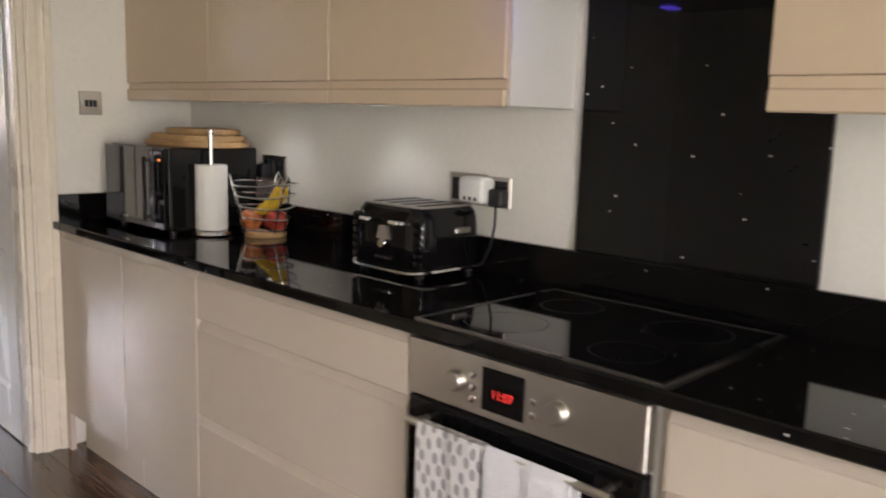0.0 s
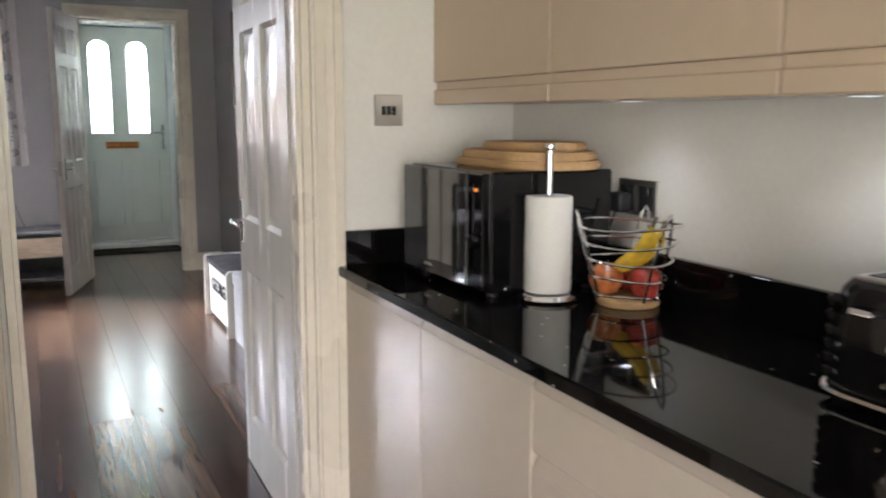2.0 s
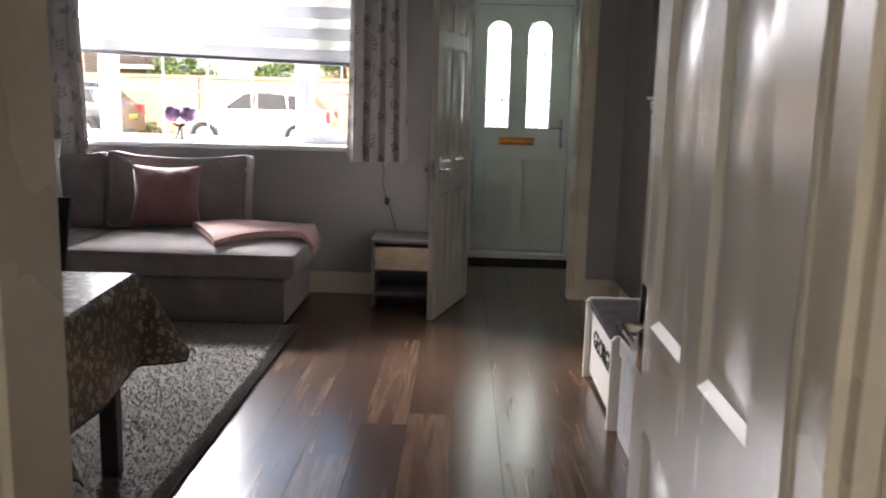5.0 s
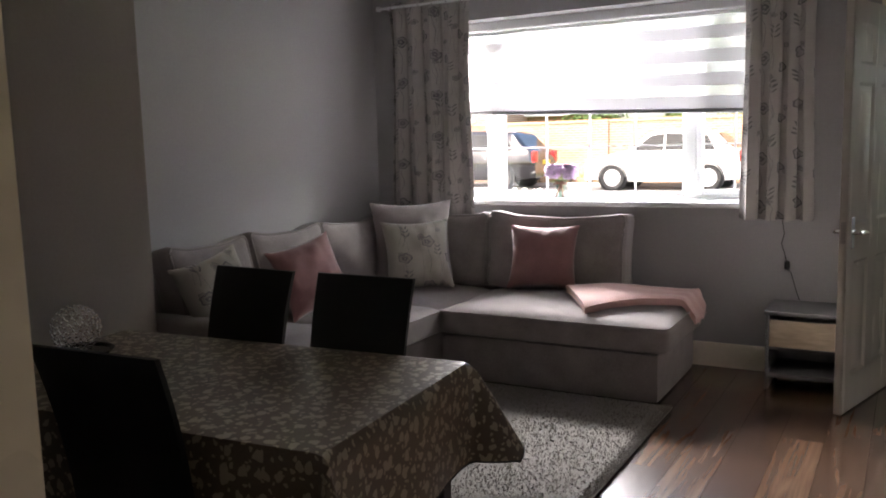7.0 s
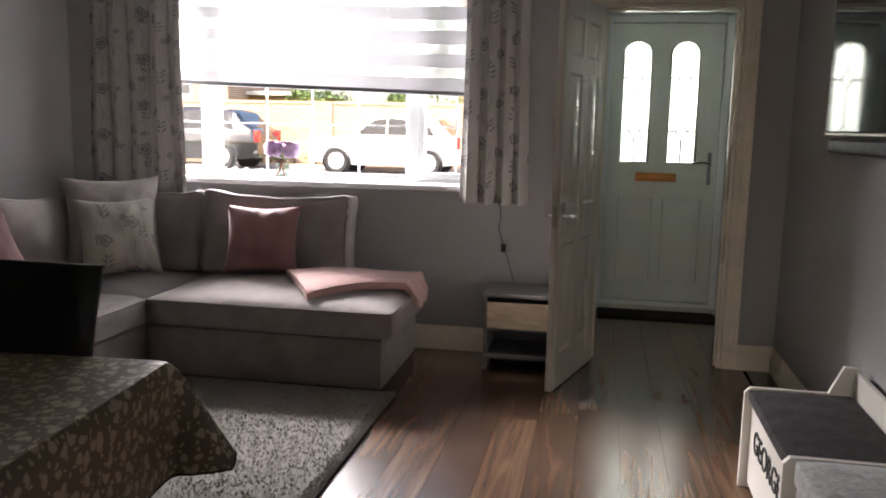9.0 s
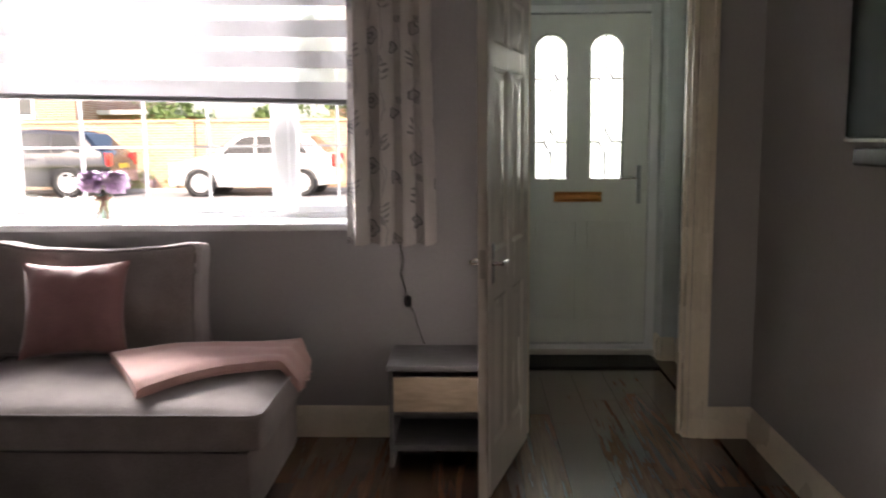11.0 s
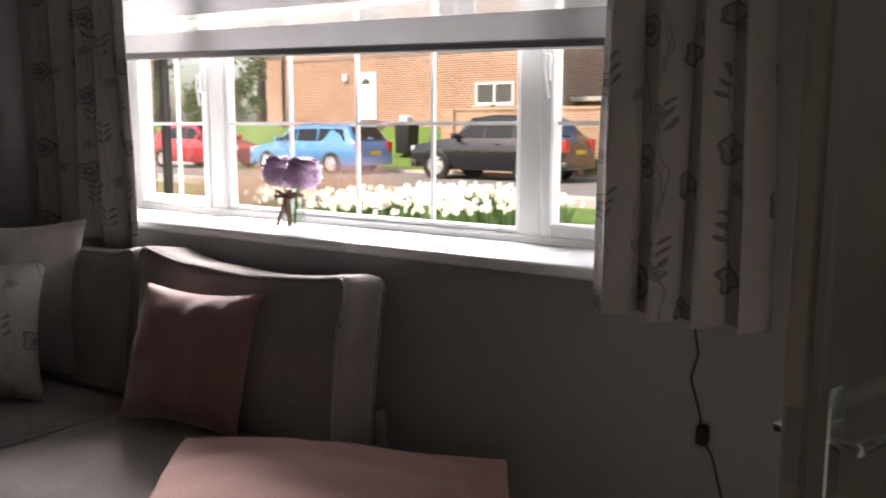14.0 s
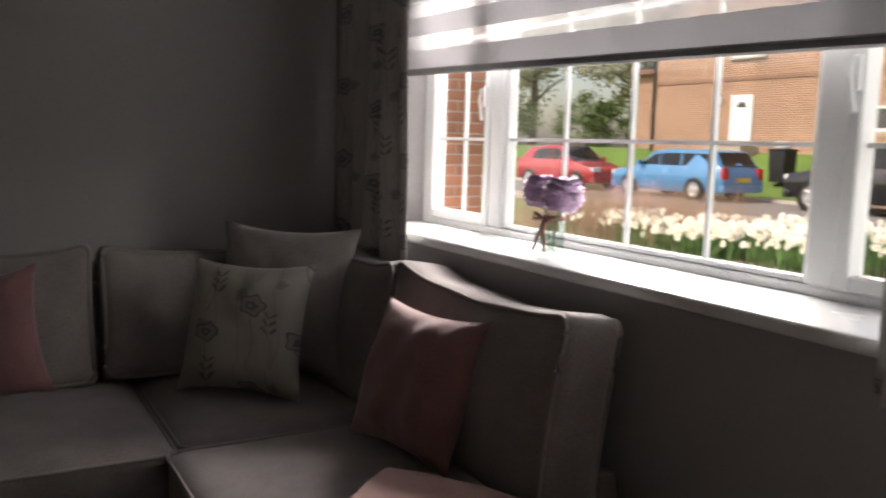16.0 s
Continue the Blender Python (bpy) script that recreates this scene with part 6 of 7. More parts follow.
# name bench and velvet box
def bench():
    x0, x1, y0, y1 = 1.505, 1.925, 6.450, 7.190
    b = thing("toy_bench", ((x0 + x1) / 2, (y0 + y1) / 2, 0), "white wooden toy bench with dark letters and a grey padded lid", "bench")
    for a in (y0, y1 - 0.022):
        e = bm_new()
        prism(e, [(x0, 0.0), (x1, 0.0), (x1, 0.52), (x1 - 0.06, 0.52), (x1 - 0.11, 0.412), (x0 + 0.02, 0.412), (x0, 0.39)], "y", a, a + 0.022)
        part("end_panel", e, M_CREAM, b)
    part("front_panel", box(bm_new(), x0 + 0.030, y0 + 0.023, 0.03, x0 + 0.046, y1 - 0.023, 0.365), M_CREAM, b)
    part("back_panel", box(bm_new(), x1 - 0.020, y0 + 0.023, 0.03, x1 - 0.004, y1 - 0.023, 0.505), M_CREAM, b)
    part("floor_panel", box(bm_new(), x0 + 0.046, y0 + 0.023, 0.03, x1 - 0.020, y1 - 0.023, 0.046), M_CREAM, b)
    part("lid", soft_block(x0 + 0.010, y0 + 0.024, 0.367, x1 - 0.022, y1 - 0.024, 0.410, 0.014, 0.008, 8), M_BENCHPAD, b, "dark grey padded lid")
    text_part("letters", "GEORGE", 0.125, face_left(x0 + 0.0285, (y0 + y1) / 2, 0.235), M_LEATHER, b, "dark cut-out letters", 0.003, 1.0)


bench()
vb = thing("velvet_box", (1.72, 6.2, 0), "silver grey crushed velvet storage box beside the bench", "storage box")
part("body", soft_block(1.535, 5.985, 0.0, 1.915, 6.415, 0.345, 0.02, 0, 10), M_VELVET, vb)
part("lid", soft_block(1.527, 5.977, 0.347, 1.923, 6.423, 0.425, 0.022, 0.02, 10), M_VELVET, vb)


# dining table, its cover, chairs
TABLE = pose(-1.00, 5.44, 0, 0, 0, 4.5)
TL, TW = 1.50, 0.86
tb = thing("dining_table", (0, 0, 0), "dark wooden dining table under a patterned cover", "table")
part("tabletop", box(bm_new(), -TL / 2, -TW / 2, 0.700, TL / 2, TW / 2, 0.730, 0.004, 2), M_DARKWOOD, tb)
part("apron", box(bm_new(), -TL / 2 + 0.06, -TW / 2 + 0.06, 0.62, TL / 2 - 0.06, TW / 2 - 0.06, 0.699), M_DARKWOOD, tb)
for _sx in (-1, 1):
    for _sy in (-1, 1):
        _x, _y = _sx * (TL / 2 - 0.075), _sy * (TW / 2 - 0.075)
        part("leg", box(bm_new(), _x - 0.03, _y - 0.03, 0.0, _x + 0.03, _y + 0.03, 0.699, 0.004, 1), M_DARKWOOD, tb)
tb.matrix_basis = TABLE


def table_cover():
    """A wipe-clean cover: flat on the top, hanging at the sides, its corners swinging out in rounded flaps."""
    c = thing("tablecloth", (0, 0, 0), "brown wipe-clean tablecloth with pale butterflies on the dining table", "tablecloth")
    drop = 0.34
    nx, ny = 84, 56
    hx, hy = TL / 2 + 0.004, TW / 2 + 0.004
    r = 0.014

    def f(u, v):
        a = (u * 2 - 1) * (hx + drop)
        b = (v * 2 - 1) * (hy + drop)
        # round the cloth's own corners
        ox, oy = max(0.0, abs(a) - hx), max(0.0, abs(b) - hy)
        sx, sy = math.copysign(1, a), math.copysign(1, b)
        if ox > 0 and oy > 0:
            d = math.hypot(ox, oy)
            lim = drop * 1.24 * (1 - 0.16 * (2 * ox * oy / (d * d)) ** 3)
            if d > lim:
                ox, oy = ox * lim / d, oy * lim / d
                d = lim
            # the corner hangs as a fold that swings out along the diagonal
            k = 0.50 * 2 * ox * oy / (ox * ox + oy * oy)
            g = r * min(1.0, d / 0.03)
            return (sx * (hx + (g + d * k) * ox / d), sy * (hy + (g + d * k) * oy / d), 0.735 - d * math.sqrt(1 - k * k))
        if ox > 0:
            s = ox
            k = min(1.0, s / 0.03)
            return (sx * (hx + r * math.sin(k * HALF) + 0.012 * s / drop * math.sin(b * 11 + sx)), b, 0.735 - (s if s > 0.03 else s * k))
        if oy > 0:
            s = oy
            k = min(1.0, s / 0.03)
            return (a, sy * (hy + r * math.sin(k * HALF) + 0.012 * s / drop * math.sin(a * 9 + sy)), 0.735 - (s if s > 0.03 else s * k))
        return (a, b, 0.735 + 0.0012 * noise.noise(Vector((a * 4, b * 4, 0))))

    ob = part("cloth", sheet(bm_new(), f, nx, ny, 0.0022), M_TABLECLOTH, c, smooth=60)
    uv_grid(ob, nx, ny, 2 * (hx + drop), 2 * (hy + drop))
    rim = []
    for k in range(nx):
        rim.append(f(k / nx, 0))
    for k in range(ny):
        rim.append(f(1, k / ny))
    for k in range(nx):
        rim.append(f(1 - k / nx, 1))
    for k in range(ny):
        rim.append(f(0, 1 - k / ny))
    part("edging", tube(bm_new(), rim, 0.0035, 5, True), M_LEATHER, c, "dark bound edge", smooth=80)
    c.matrix_basis = TABLE


table_cover()


def dining_chair():
    """Faces +y; the origin on the floor under the seat's middle."""
    c = thing("dining_chair", (0, 0, 0), "black leather-covered dining chair with a straight padded back", "chair", "chairs round the table")
    part("seat", soft_block(-0.21, -0.20, 0.40, 0.21, 0.22, 0.475, 0.02, 0.012, 8), M_LEATHER, c)

    def back(u, v, s):
        z = 0.44 + v * 0.54
        lean = -0.19 - 0.085 * v * v - 0.02 * v
        return ((u - 0.5) * (0.40 + 0.02 * v), lean + s * 0.018, z)
    b = bm_new()
    rows = 10
    grid = {}
    for s in (-1, 1):
        for i in range(7):
            for j in range(rows + 1):
                p = Vector(back(i / 6, j / rows, s))
                edge = min(i, 6 - i, rows - j)
                if edge == 0:
                    p.y -= s * 0.010
                grid[i, j, s] = b.verts.new(p)
    for s in (-1, 1):
        for i in range(6):
            for j in range(rows):
                q = (grid[i, j, s], grid[i + 1, j, s], grid[i + 1, j + 1, s], grid[i, j + 1, s])
                b.faces.new(q if s < 0 else q[::-1])
    for j in range(rows):
        b.faces.new((grid[0, j, -1], grid[0, j + 1, -1], grid[0, j + 1, 1], grid[0, j, 1]))
        b.faces.new((grid[6, j, 1], grid[6, j + 1, 1], grid[6, j + 1, -1], grid[6, j, -1]))
    for i in range(6):
        b.faces.new((grid[i, rows, -1], grid[i + 1, rows, -1], grid[i + 1, rows, 1], grid[i, rows, 1]))
        b.faces.new((grid[i, 0, 1], grid[i + 1, 0, 1], grid[i + 1, 0, -1], grid[i, 0, -1]))
    bmesh.ops.recalc_face_normals(b, faces=b.faces[:])
    part("backrest", b, M_LEATHER, c, smooth=50)
    for x in (-0.18, 0.18):
        for y in (-0.17, 0.19):
            k = 0.05 if y < 0 else 0.0
            part("leg", tube(bm_new(), [(x, y - k, 0.0), (x, y, 0.42)], [0.017, 0.022], 4), M_DARKWOOD, c, smooth=0)
    return c


ch = dining_chair()
ch.matrix_basis = pose(-0.757, 5.745, 0, 0, 0, 180)
copy_thing(ch, pose(-1.307, 5.745, 0, 0, 0, 176))
copy_thing(ch, pose(-0.745, 5.135, 0, 0, 0, 4))


# open ball of crystal beads on a dark tray at the table's end
def bead_ball():
    cx, cy, z0, r = -1.62, 5.46, 0.737, 0.085
    tr = solid("table_tray", lathe(bm_new(), [(0, z0), (0.115, z0), (0.125, z0 + 0.012), (0.118, z0 + 0.012), (0.110, z0 + 0.005), (0, z0 + 0.005)], 32, Matrix.Translation((cx, cy, 0))), M_BLACKGLOSS, "round black tray on the table", "tray")
    b = thing("bead_ball", (cx, cy, z0 + 0.006), "open ball of chrome wire and crystal beads", "ornament")
    o = bm_new()
    bmesh.ops.create_icosphere(o, subdivisions=3, radius=r)
    c = Vector((cx, cy, z0 + 0.004 + r))
    wires, beads = bm_new(), bm_new()
    for e in o.edges:
        p, q = c + e.verts[0].co, c + e.verts[1].co
        tube(wires, [p, q], 0.0009, 3)
    for v in o.verts:
        s = bmesh.new()
        bmesh.ops.create_icosphere(s, subdivisions=1, radius=0.0048)
        for w in s.verts:
            w.co += c + v.co
        join(beads, s)
    o.free()
    part("wire", wires, M_CHROME, b)
    part("beads", beads, M_CHROME, b)


bead_ball()

# porch: door mat, switch
mt = bm_new()
box(mt, 0.93, 10.09, 0.001, 1.80, 10.385, 0.014, 0.004, 1)
solid("door_mat", mt, M_MAT, "dark ribbed door mat before the front door", "mat")
ps = thing("light_switch", (1.945, 10.05, 1.50), "white light switch on the porch wall", "switch")
part("plate", box(bm_new(), 1.942, 10.01, 1.455, 1.9495, 10.095, 1.54, 0.002, 1), M_WHITEPLASTIC, ps)
part("rocker", box(bm_new(), 1.938, 10.04, 1.48, 1.9425, 10.065, 1.515, 0.002, 1), M_WHITEPLASTIC, ps)


# ---- outdoors ----
def rise(x, y):
    """Height of the land: flat before the house and on the road, rising beyond it."""
    near = max(0.0, min(1.0, (y - 14.0) / 5.0))
    far = max(0.0, min(1.0, (y - 27.3) / 3.9))
    left = max(0.0, min(1.0, (-12.8 - x) / 2.5))
    return -0.06 + 0.12 * near + far * (0.12 + 1.35 * left)


g = bm_new()
xs = [-400, -150, -80] + [-50 + 1.25 * i for i in range(57)] + [30, 50, 90, 180, 400]
ys = [-400, -120, -40, -12, -2.4, 9.2] + [10 + 0.75 * i for i in range(40)] + [42, 50, 70, 120, 250, 600]
gv = [[g.verts.new((x, y, rise(x, y) - (0.30 if y < 9.5 else 0.0))) for y in ys] for x in xs]
for i in range(len(xs) - 1):
    for j in range(len(ys) - 1):
        g.faces.new((gv[i][j], gv[i + 1][j], gv[i + 1][j + 1], gv[i][j + 1]))
solid("ground", g, M_GRASS, "green lawn and verges", kind="structure")
solid("road", box(bm_new(), -90, 21.4, -0.20, 60, 27.0, 0.075), M_ASPHALT, "pale grey tarmac road", kind="structure", smooth=0)
k = bm_new()
box(k, -90, 21.27, -0.2, 60, 21.4, 0.14, 0.01, 1)
box(k, -90, 27.0, -0.2, 60, 27.13, 0.17, 0.01, 1)
solid("kerb", k, M_KERB, "grey stone kerbs along the road", kind="structure")
solid("pavement", box(bm_new(), -90, 19.9, -0.2, 60, 21.27, 0.085), M_PAVE, "pale paved footway", kind="structure", smooth=0)
solid("garden_path", box(bm_new(), -3.4, 10.6, -0.2, -2.1, 19.9, 0.078), M_PAVE, "pale garden path to the footway", kind="structure", smooth=0)


# boundary wall with a coping, across the road
def boundary_wall():
    w = thing("garden_wall", (-2, 27.9, 0.1), "long yellow-red brick boundary wall with a brick coping", "wall")
    part("brickwork", box(bm_new(), -13.4, 27.8, 0.0, 26, 28.03, 1.92), M_BRICK_WALL, w, smooth=0)
    part("coping", box(bm_new(), -13.45, 27.77, 1.921, 26, 28.06, 2.02, 0.01, 1), M_BRICK_WALL, w)
    for x in (-13.5, -7.2, -0.9, 5.4, 11.7):
        part("pier", box(bm_new(), x - 0.22, 27.72, 0.0, x + 0.22, 27.799, 2.02), M_BRICK_WALL, w, smooth=0)


boundary_wall()
M_SASH = material("house_window_frame", (0.80, 0.80, 0.80), 0.4)
M_DARKPANE = material("house_window_pane", (0.05, 0.06, 0.07), 0.08, coat=0.5)


def house_window(h, x0, x1, z0, z1, y):
    f = bm_new()
    for a, b, c, d in ((x0, x0 + 0.07, z0, z1), (x1 - 0.07, x1, z0, z1), (x0 + 0.07, x1 - 0.07, z0, z0 + 0.08), (x0 + 0.07, x1 - 0.07, z1 - 0.08, z1), ((x0 + x1) / 2 - 0.035, (x0 + x1) / 2 + 0.035, z0 + 0.08, z1 - 0.08)):
        box(f, a, y - 0.05, c, b, y + 0.02, d)
    w = part("window", f, M_SASH, h, "white framed window", smooth=0)
    part("pane", box(bm_new(), x0 + 0.07, y - 0.025, z0 + 0.08, (x0 + x1) / 2 - 0.035, y - 0.015, z1 - 0.08), M_DARKPANE, w, smooth=0)
    part("pane", box(bm_new(), (x0 + x1) / 2 + 0.035, y - 0.025, z0 + 0.08, x1 - 0.07, y - 0.015, z1 - 0.08), M_DARKPANE, w, smooth=0)
    part("sill", box(bm_new(), x0 - 0.08, y - 0.12, z0 - 0.07, x1 + 0.08, y, z0 - 0.001), M_KERB, w, smooth=0)


def house():
    x0, x1, y0, y1, zb, ze, za = -23.8, -11.8, 31.0, 40.0, 0.9, 6.3, 9.9
    h = thing("house", ((x0 + x1) / 2, 35, zb), "two-storey orange brick house with a gable and a white door", "house")
    xm = (x0 + x1) / 2
    part("wall", prism(bm_new(), [(x0, zb), (x1, zb), (x1, ze), (xm, za), (x0, ze)], "y", y0, y1), M_BRICK_HOUSE, h, smooth=0)
    part("brick_band", box(bm_new(), x0 - 0.03, y0 - 0.04, 3.96, x1 + 0.03, y0 - 0.001, 4.10), brick_mat("band_brick", (0.30, 0.13, 0.08), (0.26, 0.11, 0.07), (0.35, 0.28, 0.22)), h, smooth=0)
    rf = bm_new()
    prism(rf, [(x0 - 0.4, ze - 0.22), (x0 - 0.4, ze - 0.05), (xm, za + 0.18), (x1 + 0.4, ze - 0.05), (x1 + 0.4, ze - 0.22), (xm, za + 0.01)], "y", y0 - 0.35, y1 + 0.35)
    roof = part("roof", rf, M_ROOF, h, smooth=0)
    part("chimney", box(bm_new(), xm + 1.6, 35, za - 0.9, xm + 2.4, 35.8, za + 1.3), M_BRICK_HOUSE, roof, smooth=0)
    dr = part("door", box(bm_new(), -19.88, y0 - 0.06, 1.73, -18.93, y0 + 0.02, 3.46), M_SASH, h, "white panelled front door", smooth=0)
    lp = bm_new()
    prism(lp, [(-19.405 + 0.2 * math.cos(math.pi * i / 8), 3.02 + 0.2 * math.sin(math.pi * i / 8)) for i in range(9)], "y", y0 - 0.068, y0 - 0.059)
    part("fanlight", lp, M_DARKPANE, dr, smooth=0)
    for a in (-19.72, -19.36):
        part("panel", box(bm_new(), a, y0 - 0.072, 1.9, a + 0.27, y0 - 0.06, 2.85, 0.01, 1), M_SASH, dr)
    part("step", box(bm_new(), -20.2, y0 - 0.9, 0.9, -18.6, y0, 1.66), M_PAVE, h, smooth=0)
    house_window(h, -14.6, -13.1, 2.2, 2.95, y0)
    house_window(h, -20.0, -18.6, 4.75, 5.85, y0)
    house_window(h, -16.2, -14.6, 4.75, 5.85, y0)
    part("wall_lamp", box(bm_new(), -20.5, y0 - 0.12, 3.15, -20.33, y0, 3.42), M_SASH, h, smooth=0)
    part("drainpipe", tube(bm_new(), [(x0 + 0.1, y0 - 0.08, zb), (x0 + 0.1, y0 - 0.08, ze - 0.2)], 0.05, 8), M_BLACK, h)
    part("side_wing", box(bm_new(), -26.4, 32.6, 0.9, x0 - 0.001, 38, 4.6), M_BRICK_HOUSE, h, smooth=0)
    part("wing_roof", box(bm_new(), -26.7, 32.3, 4.601, x0 - 0.001, 38.3, 4.8), M_ROOF, h, smooth=0)


house()
gr = thing("garage", (-9, 33, 0.1), "low flat-roofed brown timber garage behind the wall", "garage")
part("wall", box(bm_new(), -12.9, 32.8, 0.0, -9.6, 37, 2.32), material("brown_boards", (0.20, 0.11, 0.06), 0.8, var=0.25, scale=4, stretch=(6, 1, 0.3)), gr, smooth=0)
part("roof", box(bm_new(), -13.1, 32.5, 2.321, -9.4, 37.2, 2.47), M_KERB, gr, smooth=0)
# second house further along
h2 = thing("house", (2, 40, 0), "brick house far behind the garden wall", "house")
part("wall", prism(bm_new(), [(-6, 0), (8, 0), (8, 5.6), (-6, 5.6)], "y", 44, 52), M_BRICK_HOUSE, h2, smooth=0)
part("roof", prism(bm_new(), [(43.6, 5.601), (52.4, 5.601), (48, 9)], "x", -6.4, 8.4), M_ROOF, h2, smooth=0)


def foliage(cx, cy, cz, rx, ry, rz, n, size, seed):
    """Many small leaves in lumpy clusters with gaps between."""
    rr = random.Random(seed)
    cl = []
    for _ in range(max(8, n // 160)):
        a, b, r = rr.uniform(0, 6.283), rr.uniform(-1, 1), rr.random() ** 0.45
        s = math.sqrt(1 - b * b)
        cl.append((cx + rx * r * s * math.cos(a), cy + ry * r * s * math.sin(a), cz + rz * r * b, rr.uniform(0.14, 0.34)))
    vs, fs = [], []
    for _ in range(n):
        x, y, z, k = rr.choice(cl)
        p = Vector((x + rr.gauss(0, rx * k * 0.5), y + rr.gauss(0, ry * k * 0.5), z + rr.gauss(0, rz * k * 0.5)))
        u = Vector((rr.gauss(0, 1), rr.gauss(0, 1), rr.gauss(0, 1))).normalized()
        v = u.orthogonal().normalized()
        l = size * rr.uniform(0.6, 1.4)
        b = len(vs)
        vs += [p - u * l, p + v * l * 0.45, p + u * l, p - v * l * 0.45]
        fs.append((b, b + 1, b + 2, b + 3))
    me = bpy.data.meshes.new("leaves")
    me.from_pydata(vs, [], fs)
    bm = bmesh.new()
    bm.from_mesh(me)
    bpy.data.meshes.remove(me)
    return bm


def tree(x, y, h, r, mat, seed, label, n=9000):
    z = rise(x, y)
    t = thing("tree", (x, y, z), label, "tree")
    rr = random.Random(seed)
    tr = bm_new()
    tube(tr, [(x, y, z - 0.1), (x + 0.1, y, z + h * 0.3), (x - 0.05, y + 0.1, z + h * 0.6), (x, y, z + h * 0.9)], [0.26, 0.19, 0.12, 0.03], 10)
    part("trunk", tr, M_BARK, t)
    for k in range(9):
        a = k * 2.4
        z0 = z + h * (0.28 + 0.06 * k)
        l = r * rr.uniform(0.6, 1.0)
        part("limb", tube(bm_new(), [(x, y, z0), (x + l * 0.5 * math.cos(a), y + l * 0.5 * math.sin(a), z0 + h * 0.10), (x + l * math.cos(a), y + l * math.sin(a), z0 + h * 0.17)], [0.08, 0.05, 0.015], 6), M_BARK, t)
    tagged(part("crown", foliage(x, y, z + h * 0.66, r, r, h * 0.36, n, 0.11, seed), mat, t, smooth=0), kind="stuff")


tree(-30.5, 36, 7.5, 3.4, M_SPRINGLEAF, 11, "broad tree in pale spring leaf beside the lawn", 11000)
tree(-36.0, 34, 8.0, 3.6, M_SPRINGLEAF, 12, "tall tree in pale spring leaf beyond the lawn", 9000)
tree(-40.0, 30, 7.0, 3.2, M_LEAF, 13, "dark leafy tree beyond the lawn", 7000)
tree(-4.0, 36, 6.0, 2.6, M_LEAF, 14, "dark leafy tree behind the garden wall", 7000)
tree(3.5, 37, 6.5, 2.8, M_SPRINGLEAF, 15, "leafy tree behind the garden wall", 7000)


def hedge(x, y, w, d, h, mat, seed, label, n=4500, name="hedge"):
    z = rise(x, y)
    t = thing(name, (x, y, z), label, name)
    st = bm_new()
    rr = random.Random(seed)
    for _ in range(7):
        a, b = rr.uniform(-w * 0.4, w * 0.4), rr.uniform(-d * 0.3, d * 0.3)
        tube(st, [(x + a, y + b, z), (x + a * 1.1, y + b, z + h * 0.6)], 0.02, 5)
    part("stems", st, M_BARK, t)
    tagged(part("leaves", foliage(x, y, z + h * 0.5, w / 2, d / 2, h / 2, n, 0.07, seed), mat, t, smooth=0), kind="stuff")


hedge(-30.2, 33.2, 5.5, 1.5, 2.4, M_LEAF, 21, "dark evergreen hedge at the lawn's edge", 7000)
hedge(-36.5, 32.5, 6.0, 1.5, 2.8, M_LEAF, 26, "dark evergreen hedge at the lawn's edge", 6000)
hedge(-13.3, 30.4, 1.6, 1.0, 1.7, M_SPRINGLEAF, 22, "yellow-green bush beside the brick house", 3500, "bush")
hedge(-8.2, 29.6, 2.4, 1.2, 2.5, M_LEAF, 23, "dark green bush behind the garden wall", 4500, "bush")
hedge(-4.6, 29.4, 3.0, 1.2, 2.4, M_LEAF, 24, "dark green bush behind the garden wall", 4500, "bush")
hedge(-0.5, 29.6, 4.0, 1.4, 2.6, M_LEAF, 25, "dark green hedge behind the garden wall", 5000)
hedge(-8.6, 27.5, 1.5, 0.4, 0.6, M_SPRINGLEAF, 27, "low green weeds at the foot of the wall", 1500, "bush")
hedge(-7.0, 27.5, 1.3, 0.4, 0.45, M_SPRINGLEAF, 28, "low green weeds at the foot of the wall", 1200, "bush")


